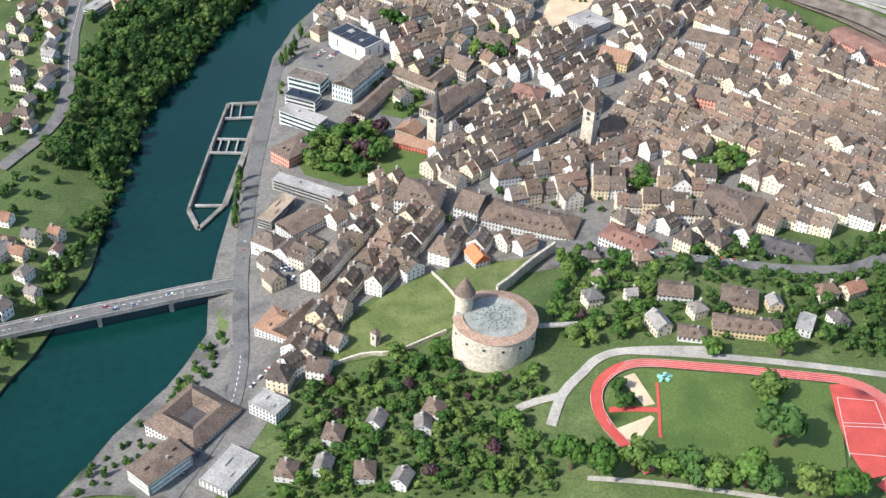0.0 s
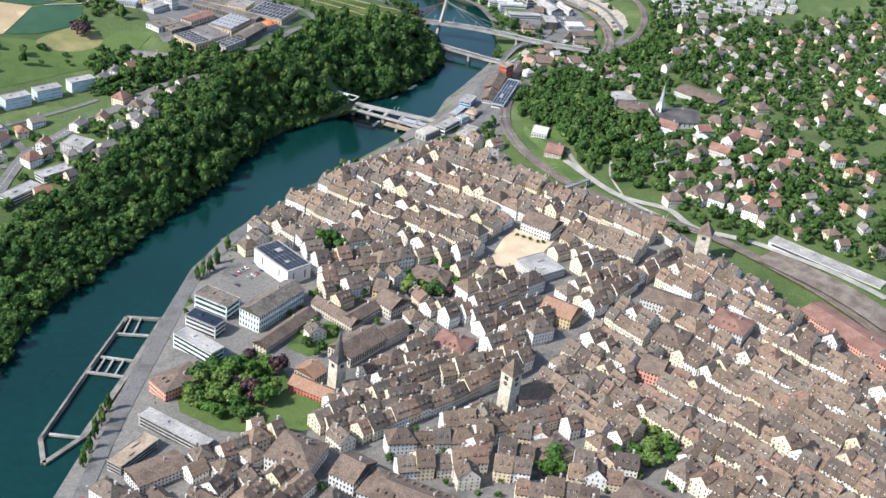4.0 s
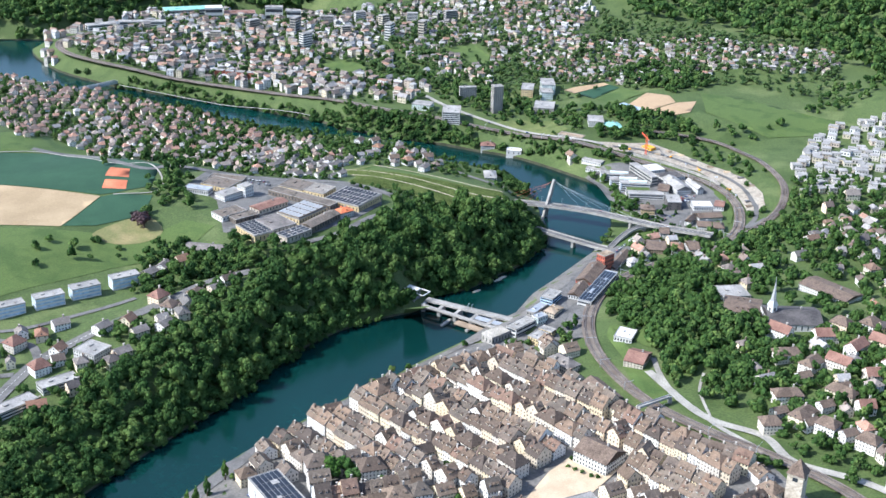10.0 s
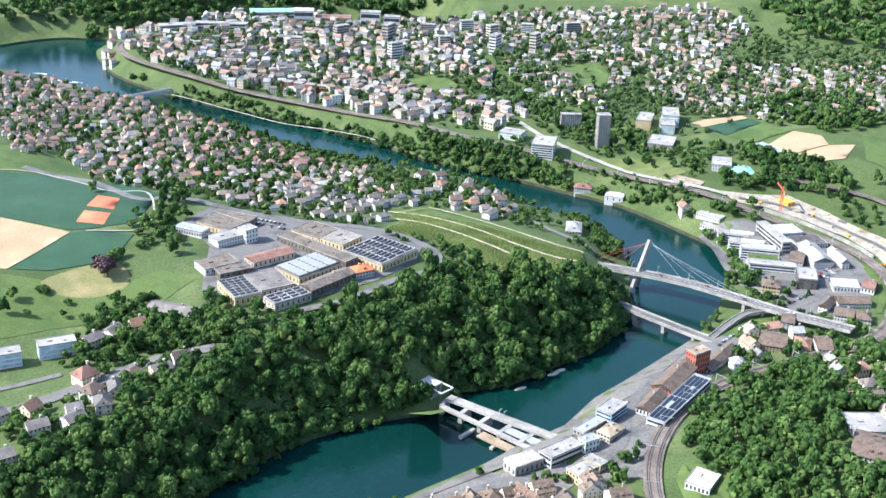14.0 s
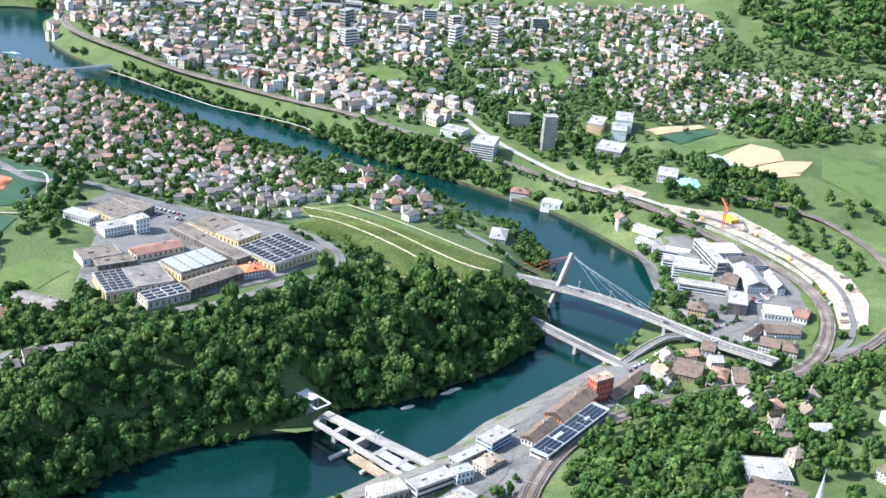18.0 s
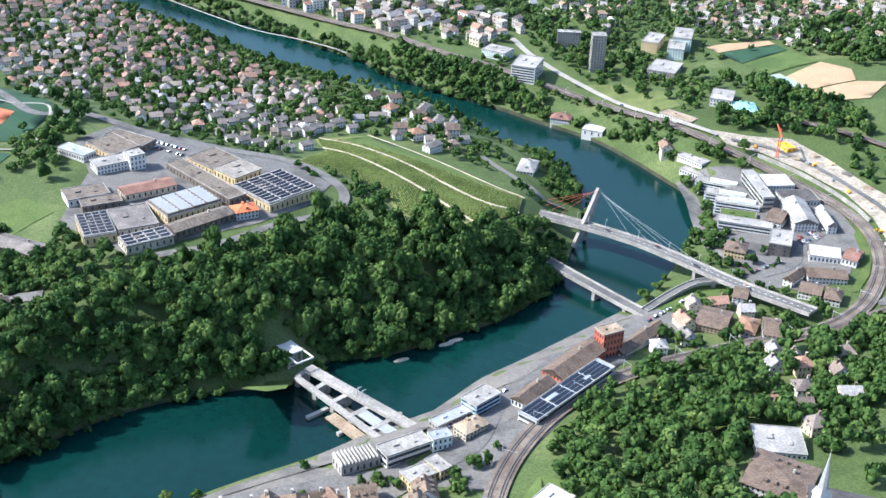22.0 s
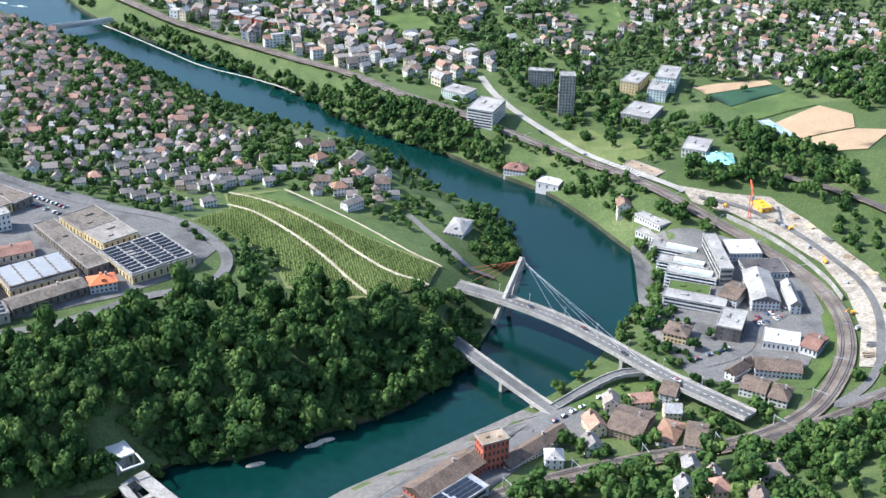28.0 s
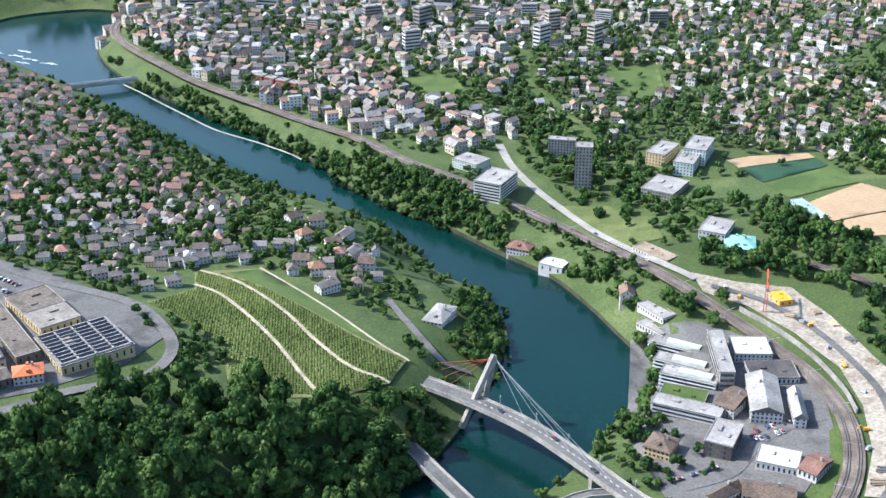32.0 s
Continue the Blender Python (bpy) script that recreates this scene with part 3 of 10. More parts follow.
def make_bank(name, line, mat, label):
    k = len(line)
    v = np.concatenate([np.column_stack([line, ground(line) + 0.02]), np.column_stack([line, np.full(k, -0.6)])])
    a = np.arange(k - 1)
    t = np.concatenate([np.stack([a, a + 1, a + k], 1), np.stack([a + 1, a + k + 1, a + k], 1)])
    return setting(name, big_mesh(name, v, t, mat), label, "river bank")


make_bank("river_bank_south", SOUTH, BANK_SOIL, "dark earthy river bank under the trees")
QUAY_END = int(np.argmax(NORTH[:, 1] > 158))
make_bank("quay_wall", NORTH[:QUAY_END + 1], CONCRETE, "pale concrete quay wall along the river")
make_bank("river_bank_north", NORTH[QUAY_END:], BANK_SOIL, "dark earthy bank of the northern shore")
water = setting("water", Shape().add([(-260, -110, 0), (130, -110, 0), (130, 420, 0), (-260, 420, 0)], [(0, 1, 2, 3)]).mesh("water", WATER), "dark teal river water with fine ripples", "river")

FOAM = surface("foam", [(0.62, 0.66, 0.66), (0.48, 0.55, 0.56)], fine=5, coarse=0.9, vary=0.3)


def foam(x, y, length, seed, label):
    """A ragged streak of white water on the river."""
    rng = random.Random(seed)
    s = Shape()
    for _ in range(9):
        a, b = x + rng.uniform(-0.5, 0.5) * length, y + rng.uniform(-0.12, 0.12) * length
        w, d, r = rng.uniform(0.12, 0.4) * length, rng.uniform(0.03, 0.07) * length, rng.uniform(-0.35, 0.35)
        n = 9
        s.add([(a + math.cos(r) * w * q * math.cos(t) - math.sin(r) * d * q * math.sin(t), b + math.sin(r) * w * q * math.cos(t) + math.cos(r) * d * q * math.sin(t), 0.03 + 0.004 * _) for t, q in ((2 * math.pi * i / n, rng.uniform(0.5, 1)) for i in range(n))], [tuple(range(n))])
    setting("white_water", s.mesh("white_water", FOAM), label, "rapids")


for k, (qx, qy) in enumerate([(-87.3, 259.4), (-82.9, 258.3), (-77.5, 257.6), (-82.4, 255.8), (-92, 259.8), (-88, 262.5)]):
    foam(qx, qy, 3.2, 300 + k, "white rapids on the river")
for k, (qx, qy) in enumerate([(37.2, 126.6), (36.0, 125.6)]):
    foam(qx, qy, 1.5, 320 + k, "white foam below the power station")

# Town floor: paved quarters.
sheet("pavement_old_town", [(-19.3, 30.5), (-9, 59.6), (-6.1, 70.4), (0.3, 82), (6.5, 90.5), (18.4, 105.4), (31.1, 115), (38.6, 113.7), (45, 103.2), (52.1, 91.2), (66.6, 79.3), (71.1, 67.8), (82, 42.9), (68.6, 18.9), (34.9, 10.2), (-8.4, 14.8)], PAVING, "pale grey paving of the old town streets", "pavement", 0.05)
sheet("pavement_bridgehead", [(-32.9, -7.3), (-26.3, 9.1), (-22.3, 14.4), (-21.2, 22.3), (-18.4, 30.1), (-15.9, 28.2), (1.6, 29.7), (11.1, 19), (2.5, 17.8), (-6.5, 13.1), (-13.1, 5.8), (-19, -0.5), (-25.8, -9.2)], PAVING, "pale grey paving round the bridgehead", "pavement", 0.045)
sheet("plaza", [(35.4, 72), (39.2, 78.6), (42.2, 81.9), (48.3, 79.5), (44.1, 74.3), (39.9, 69.2)], SAND, "pale sandy open square among old houses", "square", 0.16)
sheet("castle_meadow", [(-13, 4.5), (-10.8, 8.1), (-6.5, 12), (-2.3, 14.4), (2.3, 16.3), (7.6, 16.7), (14.1, 15.6), (17.3, 15.9), (8.7, 9.7), (3.6, 9.3), (2, 5.3), (-6.4, 4.1)], DRY_GRASS, "mown olive-green grass slope below the fortress", "meadow", 0.10, clear=True)
sheet("power_station_yard", [(38.7, 114.3), (44.9, 126.5), (47.3, 134.2), (52.9, 150.5), (56.2, 148.9), (56.9, 142.1), (50.1, 120.2), (47.7, 113.6)], ASPHALT, "grey yard beside the power station", "yard", 0.07)
sheet("mill_quarter_yard", [(57.2, 193.3), (64.6, 195.4), (71.4, 193.9), (79.2, 185.7), (81.8, 176.6), (80, 167.9), (76, 162.9), (69.1, 162.8), (62.6, 172.4)], ASPHALT, "grey asphalt yards of the works quarter", "yard", 0.07)
sheet("factory_yard", [(-9.7, 141.5), (-12.7, 154.3), (-18.9, 162.1), (-16.8, 170.4), (-6.1, 171.4), (4, 168.8), (11.8, 167.2), (16, 163.1), (16.1, 156.3), (12, 148.8), (7.1, 143.4), (0.7, 137.2)], ASPHALT, "grey asphalt yard round the factory sheds", "yard", 0.07)

# Fields on the southern plateau.
sheet("field_crop", [(-84, 182), (-57.1, 175.7), (-40.4, 181), (-25.7, 171.1), (-25.1, 159.2), (-30.6, 155.6), (-33.2, 154.6), (-43.5, 157.2), (-58.5, 161.2), (-86, 168)], CROP, "dark green crop field on the plateau", "field", 0.09, clear=True)
sheet("field_stubble", [(-86, 167), (-58.5, 160.9), (-52.1, 159.3), (-43.5, 156.9), (-32.9, 154), (-36.8, 142.3), (-53.8, 141.8), (-84, 142.5)], STUBBLE, "pale tan stubble field", "field", 0.10, clear=True)
sheet("field_crop_lower", [(-36.5, 142.5), (-32.8, 153.7), (-30.9, 155), (-24.1, 155.3), (-24.1, 150.9), (-26.1, 146.4), (-31.3, 143.3)], CROP, "dark green crop strip below the stubble", "field", 0.09, clear=True)
sheet("field_ripe", [(-31.2, 140.4), (-28.4, 144.2), (-23.8, 147.2), (-20.4, 144), (-20.2, 141), (-23.6, 138.8), (-28.4, 138.4)], RIPE, "golden ripe field on the slope", "field", 0.11, True, clear=True)
sheet("tennis_court", [(-34.3, 167.6), (-30.6, 167), (-29.8, 162.5), (-34.2, 162.9)], CLAY, "orange clay tennis court", "tennis court", 0.13, clear=True)
sheet("tennis_court", [(-33.8, 161.3), (-29.7, 161.1), (-29.2, 157.1), (-33.4, 157.2)], CLAY, "orange clay tennis court", "tennis court", 0.13, clear=True)
sheet("allotment_field", [(57.5, 241.9), (60.6, 244.7), (68, 249), (69.2, 247.4), (59.8, 239.6)], SOIL, "striped brown allotment field", "field", 0.12, clear=True)
sheet("allotment_field_dark", [(59.9, 239.4), (69.3, 247.2), (71.4, 244.5), (64, 235.3)], CROP, "dark green and brown vegetable rows", "field", 0.12, clear=True)
sheet("allotment_field_green", [(64.2, 235), (71.6, 244.2), (76.3, 237), (68.4, 229.6)], LAWN, "bright green field strip", "field", 0.12, clear=True)
sheet("allotment_field_tan", [(70.5, 227.2), (76.6, 236.6), (81.5, 233.6), (82, 228.2), (74.9, 222.8)], SOIL, "brown tilled field strip", "field", 0.12, clear=True)
sheet("allotment_field_tan", [(75, 222.4), (82.1, 227.8), (87, 229), (84, 221), (79, 219.4)], SOIL, "brown tilled field strip", "field", 0.12, clear=True)
sheet("sports_lawn", [(28.5, 278.8), (37.3, 281.1), (41.2, 271), (38.4, 262.2), (33, 269.7)], LAWN, "bright green school sports lawn", "lawn", 0.12, clear=True)
sheet("cemetery_lawn", [(-3.1, 263.9), (4.5, 266.6), (9.8, 259.8), (3.6, 255.4)], LAWN, "green lawn with paths", "lawn", 0.12, clear=True)
sheet("vineyard_floor", [(9.2, 169.5), (10.5, 176.5), (7.2, 181.4), (13.7, 185.5), (28, 178.5), (38.7, 173), (39.3, 167.7), (36.6, 162.2), (31.9, 159.4), (26.2, 158.9), (21.3, 165.1), (12.7, 168.6)], VINE_FLOOR, "grassy floor of the vineyard", "vineyard", 0.08, clear=True)
sheet("construction_site", [(61.2, 204.6), (66.3, 204.6), (69.2, 205.2), (72.6, 206), (77.7, 201.8), (81.5, 197), (85.2, 191.4), (88.2, 184), (89.6, 176), (88.6, 169), (85, 168.8), (84.9, 175.8), (83.2, 183.7), (80.1, 191.2), (74.6, 196.8), (68.8, 200.3), (63.4, 201.2)], GRAVEL, "pale sandy construction strip beside the railway", "building site", 0.12, clear=True)

# Streets.
road("road_quay", [(-29.9, -8.1), (-23.3, 0.9), (-20.8, 7.8), (-19.4, 16.5), (-18, 24.7), (-16, 33.7), (-13.2, 45), (-9.7, 56.9), (-5.2, 72), (-0.2, 81.3), (5, 89.3)], 1.7, ASPHALT, "grey riverside road with pale markings")
road("road_quay_west", [(-0.9, 82.5), (4.7, 87.7), (12.1, 96.6), (20.2, 104.8), (28.3, 109.7), (35.7, 113.9), (39.2, 116.7)], 1.2, ASPHALT, "grey riverside road")
road("road_power_station", [(27.9, 108.6), (33.8, 113.3), (40, 115.9), (44.8, 119.8), (46, 129.2), (49.9, 138), (53.1, 141.9)], 1.3, ASPHALT, "grey road past the power station")
road("main_street", [(9.7, 31), (16.5, 34.6), (23.8, 38.2), (34.6, 45.8), (45.1, 55.7), (54.4, 64), (69.7, 76.6)], 0.9, PAVING, "paved main street of the old town", 0.10)
road("road_brook_street", [(18.3, 18.5), (21.9, 14.4), (26.4, 10.7), (32.7, 6.5), (39.8, 2.9), (45.9, 1.3), (51.5, 2.4)], 1.5, ASPHALT, "grey street below the hill gardens")
road("path_fortress", [(24.3, -7.6), (16.7, -5.3), (13.6, -5.3), (11.3, -6.7), (8.5, -8.7), (6, -12.2)], 1.0, PALE_ROAD, "pale gravel path beside the fortress", 0.12, "path")
road("path_fortress_lower", [(8.7, -8.8), (5.9, -8.6), (3.8, -8.8)], 0.9, PALE_ROAD, "pale gravel path", 0.13, "path")
road("path_sports_ground", [(6.8, -19.6), (11.4, -21.7), (16.4, -24.1), (23.1, -27.4)], 0.6, PALE_ROAD, "pale path below the sports ground", 0.13, "path")
road("road_upper_track", [(15.6, -4.9), (21.3, -7.4), (29, -10.6), (40.1, -15.4)], 0.9, PALE_ROAD, "pale road above the running track", 0.12)
road("road_station", [(55, 101.9), (60.3, 90.6), (67, 85.5), (69.5, 79.8), (76.7, 75), (83.1, 67.4), (89.6, 58)], 1.3, PALE_ROAD, "pale street along the railway")
road("road_south", [(-34.9, 69.5), (-34.2, 78.6), (-32.5, 88), (-31, 95.9), (-29, 102.4), (-24.8, 107.2), (-18.2, 114.3), (-10.3, 123.5), (-3.3, 127)], 1.9, ASPHALT, "grey main road on the southern bank")
road("road_south_near", [(-44.2, 50.4), (-38.8, 56.8), (-35.9, 63.2), (-34.2, 75.2), (-32.6, 92.8)], 1.8, ASPHALT, "grey road on the southern bank")
road("road_link", [(-41, 108.6), (-39.4, 104.1), (-38, 99.8), (-35.6, 97.6), (-31.6, 98.2)], 1.2, ASPHALT, "grey side street on the southern terrace")
road("road_junction", [(-40.9, 108.4), (-36.5, 107.6), (-31.7, 106.3), (-29.5, 102.6)], 1.3, ASPHALT, "grey curved street at the junction")
road("park_path", [(56.3, 105.3), (56.5, 100.9), (57.7, 95.5), (60, 91.6), (61.9, 87.9), (65.6, 83.2), (68.5, 80.4)], 0.8, PALE_ROAD, "pale street climbing beside the park", 0.13)
road("park_path", [(61.3, 90.4), (61.1, 93.6), (61.2, 96.9), (62.6, 101)], 0.4, PALE_ROAD, "pale park path", 0.13, "path")
road("road_blocks", [(-45.9, 108.7), (-40.4, 109.9), (-33.9, 111.3), (-25.4, 116.3), (-19.9, 120.8)], 0.9, ASPHALT, "grey access road of the apartment blocks")
road("road_factory", [(-52.4, 180.4), (-42.5, 177.7), (-28.7, 167.9), (-23.5, 170.7), (-14.4, 169.7), (-2, 168.3), (7.6, 168), (14.3, 164.9), (18.4, 160.8), (18.8, 155.3), (14.1, 149.4), (9.5, 142.3), (4.4, 137.9)], 1.3, ASPHALT, "grey road curving round the factory")
road("farm_track", [(-57.3, 176.3), (-47.4, 178.9), (-34.4, 170.2), (-28.2, 171.3), (-23.8, 162.7), (-23.9, 156.9), (-30.9, 154.8)], 0.35, PALE_ROAD, "pale farm track between fields", 0.14, "path")
road("path_vineyard", [(9.7, 177.7), (13.6, 176.5), (20, 172.6), (26, 168.5), (30.9, 164.5), (35.1, 161.3)], 0.4, TRACK_SOIL, "pale vineyard path", 0.13, "path")
road("path_vineyard_upper", [(7.6, 182), (13.5, 180.7), (22.3, 176), (29.1, 171.3), (34.7, 168.2), (39.3, 167.7)], 0.4, TRACK_SOIL, "pale vineyard path", 0.13, "path")
road("path_vineyard_top", [(13.6, 185.6), (20.1, 182.3), (28, 178.5), (35.4, 174.5), (39, 173.1)], 0.28, TRACK_SOIL, "pale path above the vineyard", 0.13, "path")
road("road_riverside_west", [(30.3, 186.1), (35, 181.6), (40.2, 177.2), (43.7, 178.7)], 0.8, ASPHALT, "grey lane to the riverside houses")
road("road_west", [(62, 203.4), (55.1, 207.1), (47.6, 213.7), (40.3, 219.9), (34.6, 224.7), (28.5, 231.3), (23.8, 238.7)], 1.2, PALE_ROAD, "pale main road on the northern bank")
road("road_works", [(69.7, 165.5), (73.4, 169.2), (74.8, 175), (77.6, 179.1), (79.7, 180.8)], 1.2, ASPHALT, "grey street of the works quarter")
road("site_road", [(64, 202.6), (70, 202), (76, 198.6), (81, 193), (84.6, 186.4), (86.6, 178.6), (87, 170)], 0.9, ASPHALT, "grey haul road through the construction strip", 0.16)
road("road_curve", [(87.3, 171.3), (85.8, 165.5), (83.2, 161.1), (87.7, 165)], 0.9, ASPHALT, "grey road under the railway bend")
road("bank_path", [(-50.7, 245.4), (-32.2, 236.4), (-20, 230.5), (-2.5, 224.2)], 0.4, PALE_ROAD, "pale path along the river", 0.10, "path")
road("green_cutting", [(12, 282.8), (19, 266.3), (28.3, 254.5), (35.7, 245.3)], 1.6, LAWN, "green strip of an old railway cutting", 0.10, "lawn")

# Railway.
RAIL = [(92, 38), (85.8, 50), (79.5, 63), (73.6, 73.9), (67.2, 80.8), (60, 87), (53.7, 94), (49.8, 103), (48.3, 112), (49.2, 121), (52.5, 130), (58.5, 138.5), (66.5, 146), (75.5, 152),
        (80.5, 158.5), (83, 166), (83.6, 173), (81.8, 181), (77.5, 188.6), (70.7, 194.8), (64, 199.3), (56, 204.3), (45, 213), (34, 218.5), (24.5, 222.5), (14, 226.5), (4, 232), (-14.6, 240.5), (-40, 250.5), (-58, 259.5), (-70, 269), (-73.5, 279), (-68, 289)]
road("railway_bed", RAIL, 2.0, BALLAST, "dark brown ballast of the double track railway", 0.22, "railway")
road("railway_bed_station", [(97, 37), (90, 48), (83.5, 60), (77, 71)], 5.0, BALLAST, "wide dark ballast bed of the station tracks", 0.20, "railway")
RAIL_OUTER = [(76.8, 152.2), (81.8, 157.2), (87.2, 163.2), (91.4, 169), (93.8, 176), (94, 184), (92.2, 196.9), (88.2, 205.1), (80, 210), (72, 212)]
road("railway_bed_outer", RAIL_OUTER, 1.5, BALLAST, "brown ballast of the outer railway curve", 0.22, "railway")
sheet("quay_pavement", [(39.6, 122), (42.1, 125), (43.7, 128.9), (46.8, 132.3), (50.1, 139.8), (53.7, 151), (55.9, 152.3), (54.1, 144.7), (51.4, 133.9), (48.7, 127.1), (44.9, 122.6), (42.1, 119.8)], PAVING, "pale paved quay beside the mill", "pavement", 0.09)
sheet("quay_pavement", [(25.3, 107.2), (27.1, 113.1), (31.2, 114.1), (33.9, 114.3), (37.7, 114.7), (40.7, 113.6), (38.7, 110.5), (32.2, 103.9)], PAVING, "pale paved quay upstream of the weir", "pavement", 0.09)
sheet("quay_edge", [(30, 118.3), (33, 122.4), (38.6, 128.5), (42, 136), (45.9, 141.5), (49.9, 147.6), (53.9, 153.7), (56, 152.3), (53.7, 151), (50.1, 139.8), (46.8, 132.3), (43.7, 128.9), (42.1, 125), (39.6, 122), (35, 117), (31, 115)], PAVING, "pale paved quay edge along the mill", "pavement", 0.15)
sheet("quay_edge", [(0.3, 83.8), (5.4, 90.5), (12.4, 98.8), (18.9, 105.5), (24.4, 111.8), (29.8, 117.5), (31.5, 115.2), (18.6, 104.9), (6.7, 90), (0.6, 82)], PAVING, "pale paved quay edge of the old town", "pavement", 0.15)
sheet("quay_edge", [(-40, -4.2), (-35.2, 0.2), (-31.8, 3.8), (-26.3, 11), (-23.3, 15.6), (-22.3, 21.7), (-20.3, 29), (-17.3, 38), (-13.8, 48), (-9.3, 63.3), (-5.4, 75.3), (-0.4, 84), (0.6, 82), (-5, 71), (-9.4, 57), (-13, 45), (-16, 33), (-18, 24), (-19.4, 16), (-21, 8), (-24, 0), (-30, -8)], PAVING, "grey paved riverside quay of the old town", "pavement", 0.11)
sheet("lock_lawn", [(20.9, 121.7), (20.6, 128.8), (23.2, 130.2), (24.9, 123.5), (23.4, 122.1)], LAWN, "small bright lawn on the lock spit", "lawn", 0.10)
sheet("vineyard_lawn", [(10.8, 182.6), (13.8, 185.2), (28, 178.5), (36.1, 174.5), (32.6, 174.9), (23.9, 178.1), (17.4, 180.6)], LAWN, "fresh green grass above the vines", "lawn", 0.12, clear=True)
sheet("slope_meadow", [(38.1, 220.6), (45.5, 223.1), (52.5, 220.1), (55.7, 212.9), (52, 210.3), (42.2, 218)], DRY_GRASS, "olive grass slope above the main road", "meadow", 0.10, clear=True)
sheet("quay_lower", [(-19.7, 17.4), (-19.8, 8.3), (-24.6, -0.3), (-29.9, -8.1), (-40.1, -4.8), (-34.3, 2.4), (-28.8, 7.9), (-24.9, 11), (-21.6, 14.5)], PAVING, "grey quay below the customs house", "pavement", 0.10)
sheet("bend_lawn", [(80.7, 178.4), (81.6, 180.4), (82.6, 175.1), (82.7, 171.7), (82.3, 168.3), (80.9, 163.8), (80.1, 163.6), (81.4, 169.3), (81.5, 173.7)], LAWN, "bright grass strip inside the railway bend", "lawn", 0.12)
sheet("ramp_lawn", [(74.8, 160), (76.9, 159.5), (79.1, 158.5), (78.2, 156.6), (76.5, 156), (75.5, 158.1)], LAWN, "grass patch beside the bridge ramp", "lawn", 0.12)
# ---------------------------------------------------------------- trees
def crown_arrays(seed, tall=1.0, clumps=300, blobs=13, leaf=1.0):
    """Leaf clumps, bent quads, on an uneven crown of many swellings of about unit radius."""
    rng = np.random.default_rng(seed)
    centre = rng.normal(0, 1, (blobs, 3))
    centre[:, 2] = np.abs(centre[:, 2]) * 1.2 - 0.5
    centre /= np.linalg.norm(centre, axis=1)[:, None]
    centre *= rng.uniform(0.30, 0.74, (blobs, 1)) * np.array([1, 1, tall])
    centre[0] = (0, 0, 0.1)
    centre[:, 2] += 0.95 * tall
    size = rng.uniform(0.26, 0.44, blobs) * (13 / blobs) ** 0.25
    size[0] = 0.56
    k = rng.choice(blobs, clumps, p=size ** 2 / (size ** 2).sum())
    d = rng.normal(0, 1, (clumps, 3))
    d[:, 2] = np.abs(d[:, 2]) * 0.95 - 0.32
    d /= np.linalg.norm(d, axis=1)[:, None]
    p = centre[k] + d * (size[k] * rng.uniform(0.72, 1.16, clumps))[:, None]
    n = d + rng.normal(0, 0.42, (clumps, 3))
    n /= np.linalg.norm(n, axis=1)[:, None]
    a = np.cross(n, rng.normal(0, 1, (clumps, 3)))
    a /= np.linalg.norm(a, axis=1)[:, None]
    b = np.cross(n, a)
    s = rng.uniform(0.08, 0.18, clumps)[:, None] * leaf
    q = np.stack([p + a * s - n * s * 0.2, p + b * s * 0.9, p - a * s - n * s * 0.2, p - b * s * 0.9], 1).reshape(-1, 3)
    i = np.arange(clumps)[:, None] * 4
    t = np.concatenate([i + [0, 1, 3], i + [1, 2, 3]])
    core = bmesh.new()
    for c, r in zip(centre, size):
        bmesh.ops.create_icosphere(core, subdivisions=1, radius=r * 0.84, matrix=Matrix.Translation(c))
    cv = np.array([v.co[:] for v in core.verts]) + rng.normal(0, 0.03, (len(core.verts), 3))
    core.verts.index_update()
    ct = np.array([[v.index for v in f.verts] for f in core.faces])
    core.free()
    return np.vstack([q, cv]), np.vstack([t, ct + len(q)])


SHAPES = ((1, 1.0), (2, 1.2), (3, 0.85), (4, 1.1), (5, 1.3), (6, 0.95))
CROWNS = [crown_arrays(*q) for q in SHAPES]
LIGHT_CROWNS = [crown_arrays(*q, 110, 8, 1.5) for q in SHAPES]
FAR_CROWNS = [crown_arrays(*q, 34, 4, 2.3) for q in SHAPES]
CROWN_MESH = [big_mesh("crown", v, t, LEAF) for v, t in CROWNS]
COPPER_MESH = big_mesh("crown", *CROWNS[1], COPPER_LEAF)
SLIM_MESH = big_mesh("crown", CROWNS[2][0] * np.array([0.5, 0.5, 1.9]), CROWNS[2][1], LEAF)


def trunk_mesh():
    s = Shape()
    s.tube(0, 0, -0.3, 0.13, 0.95, 0.07, 7)
    for a in range(4):
        t = a * 1.7
        s.beam((0, 0, 0.45 + 0.1 * a), (0.45 * math.cos(t), 0.45 * math.sin(t), 1.0), 0.05)
    return s.mesh("trunk", BARK)


TRUNK = trunk_mesh()
TREE_LABELS = ("broad leafy green tree with a rounded crown", "bushy mid-green garden tree with a loose crown", "low spreading tree with light green leaves", "tall leafy tree with a lumpy crown")


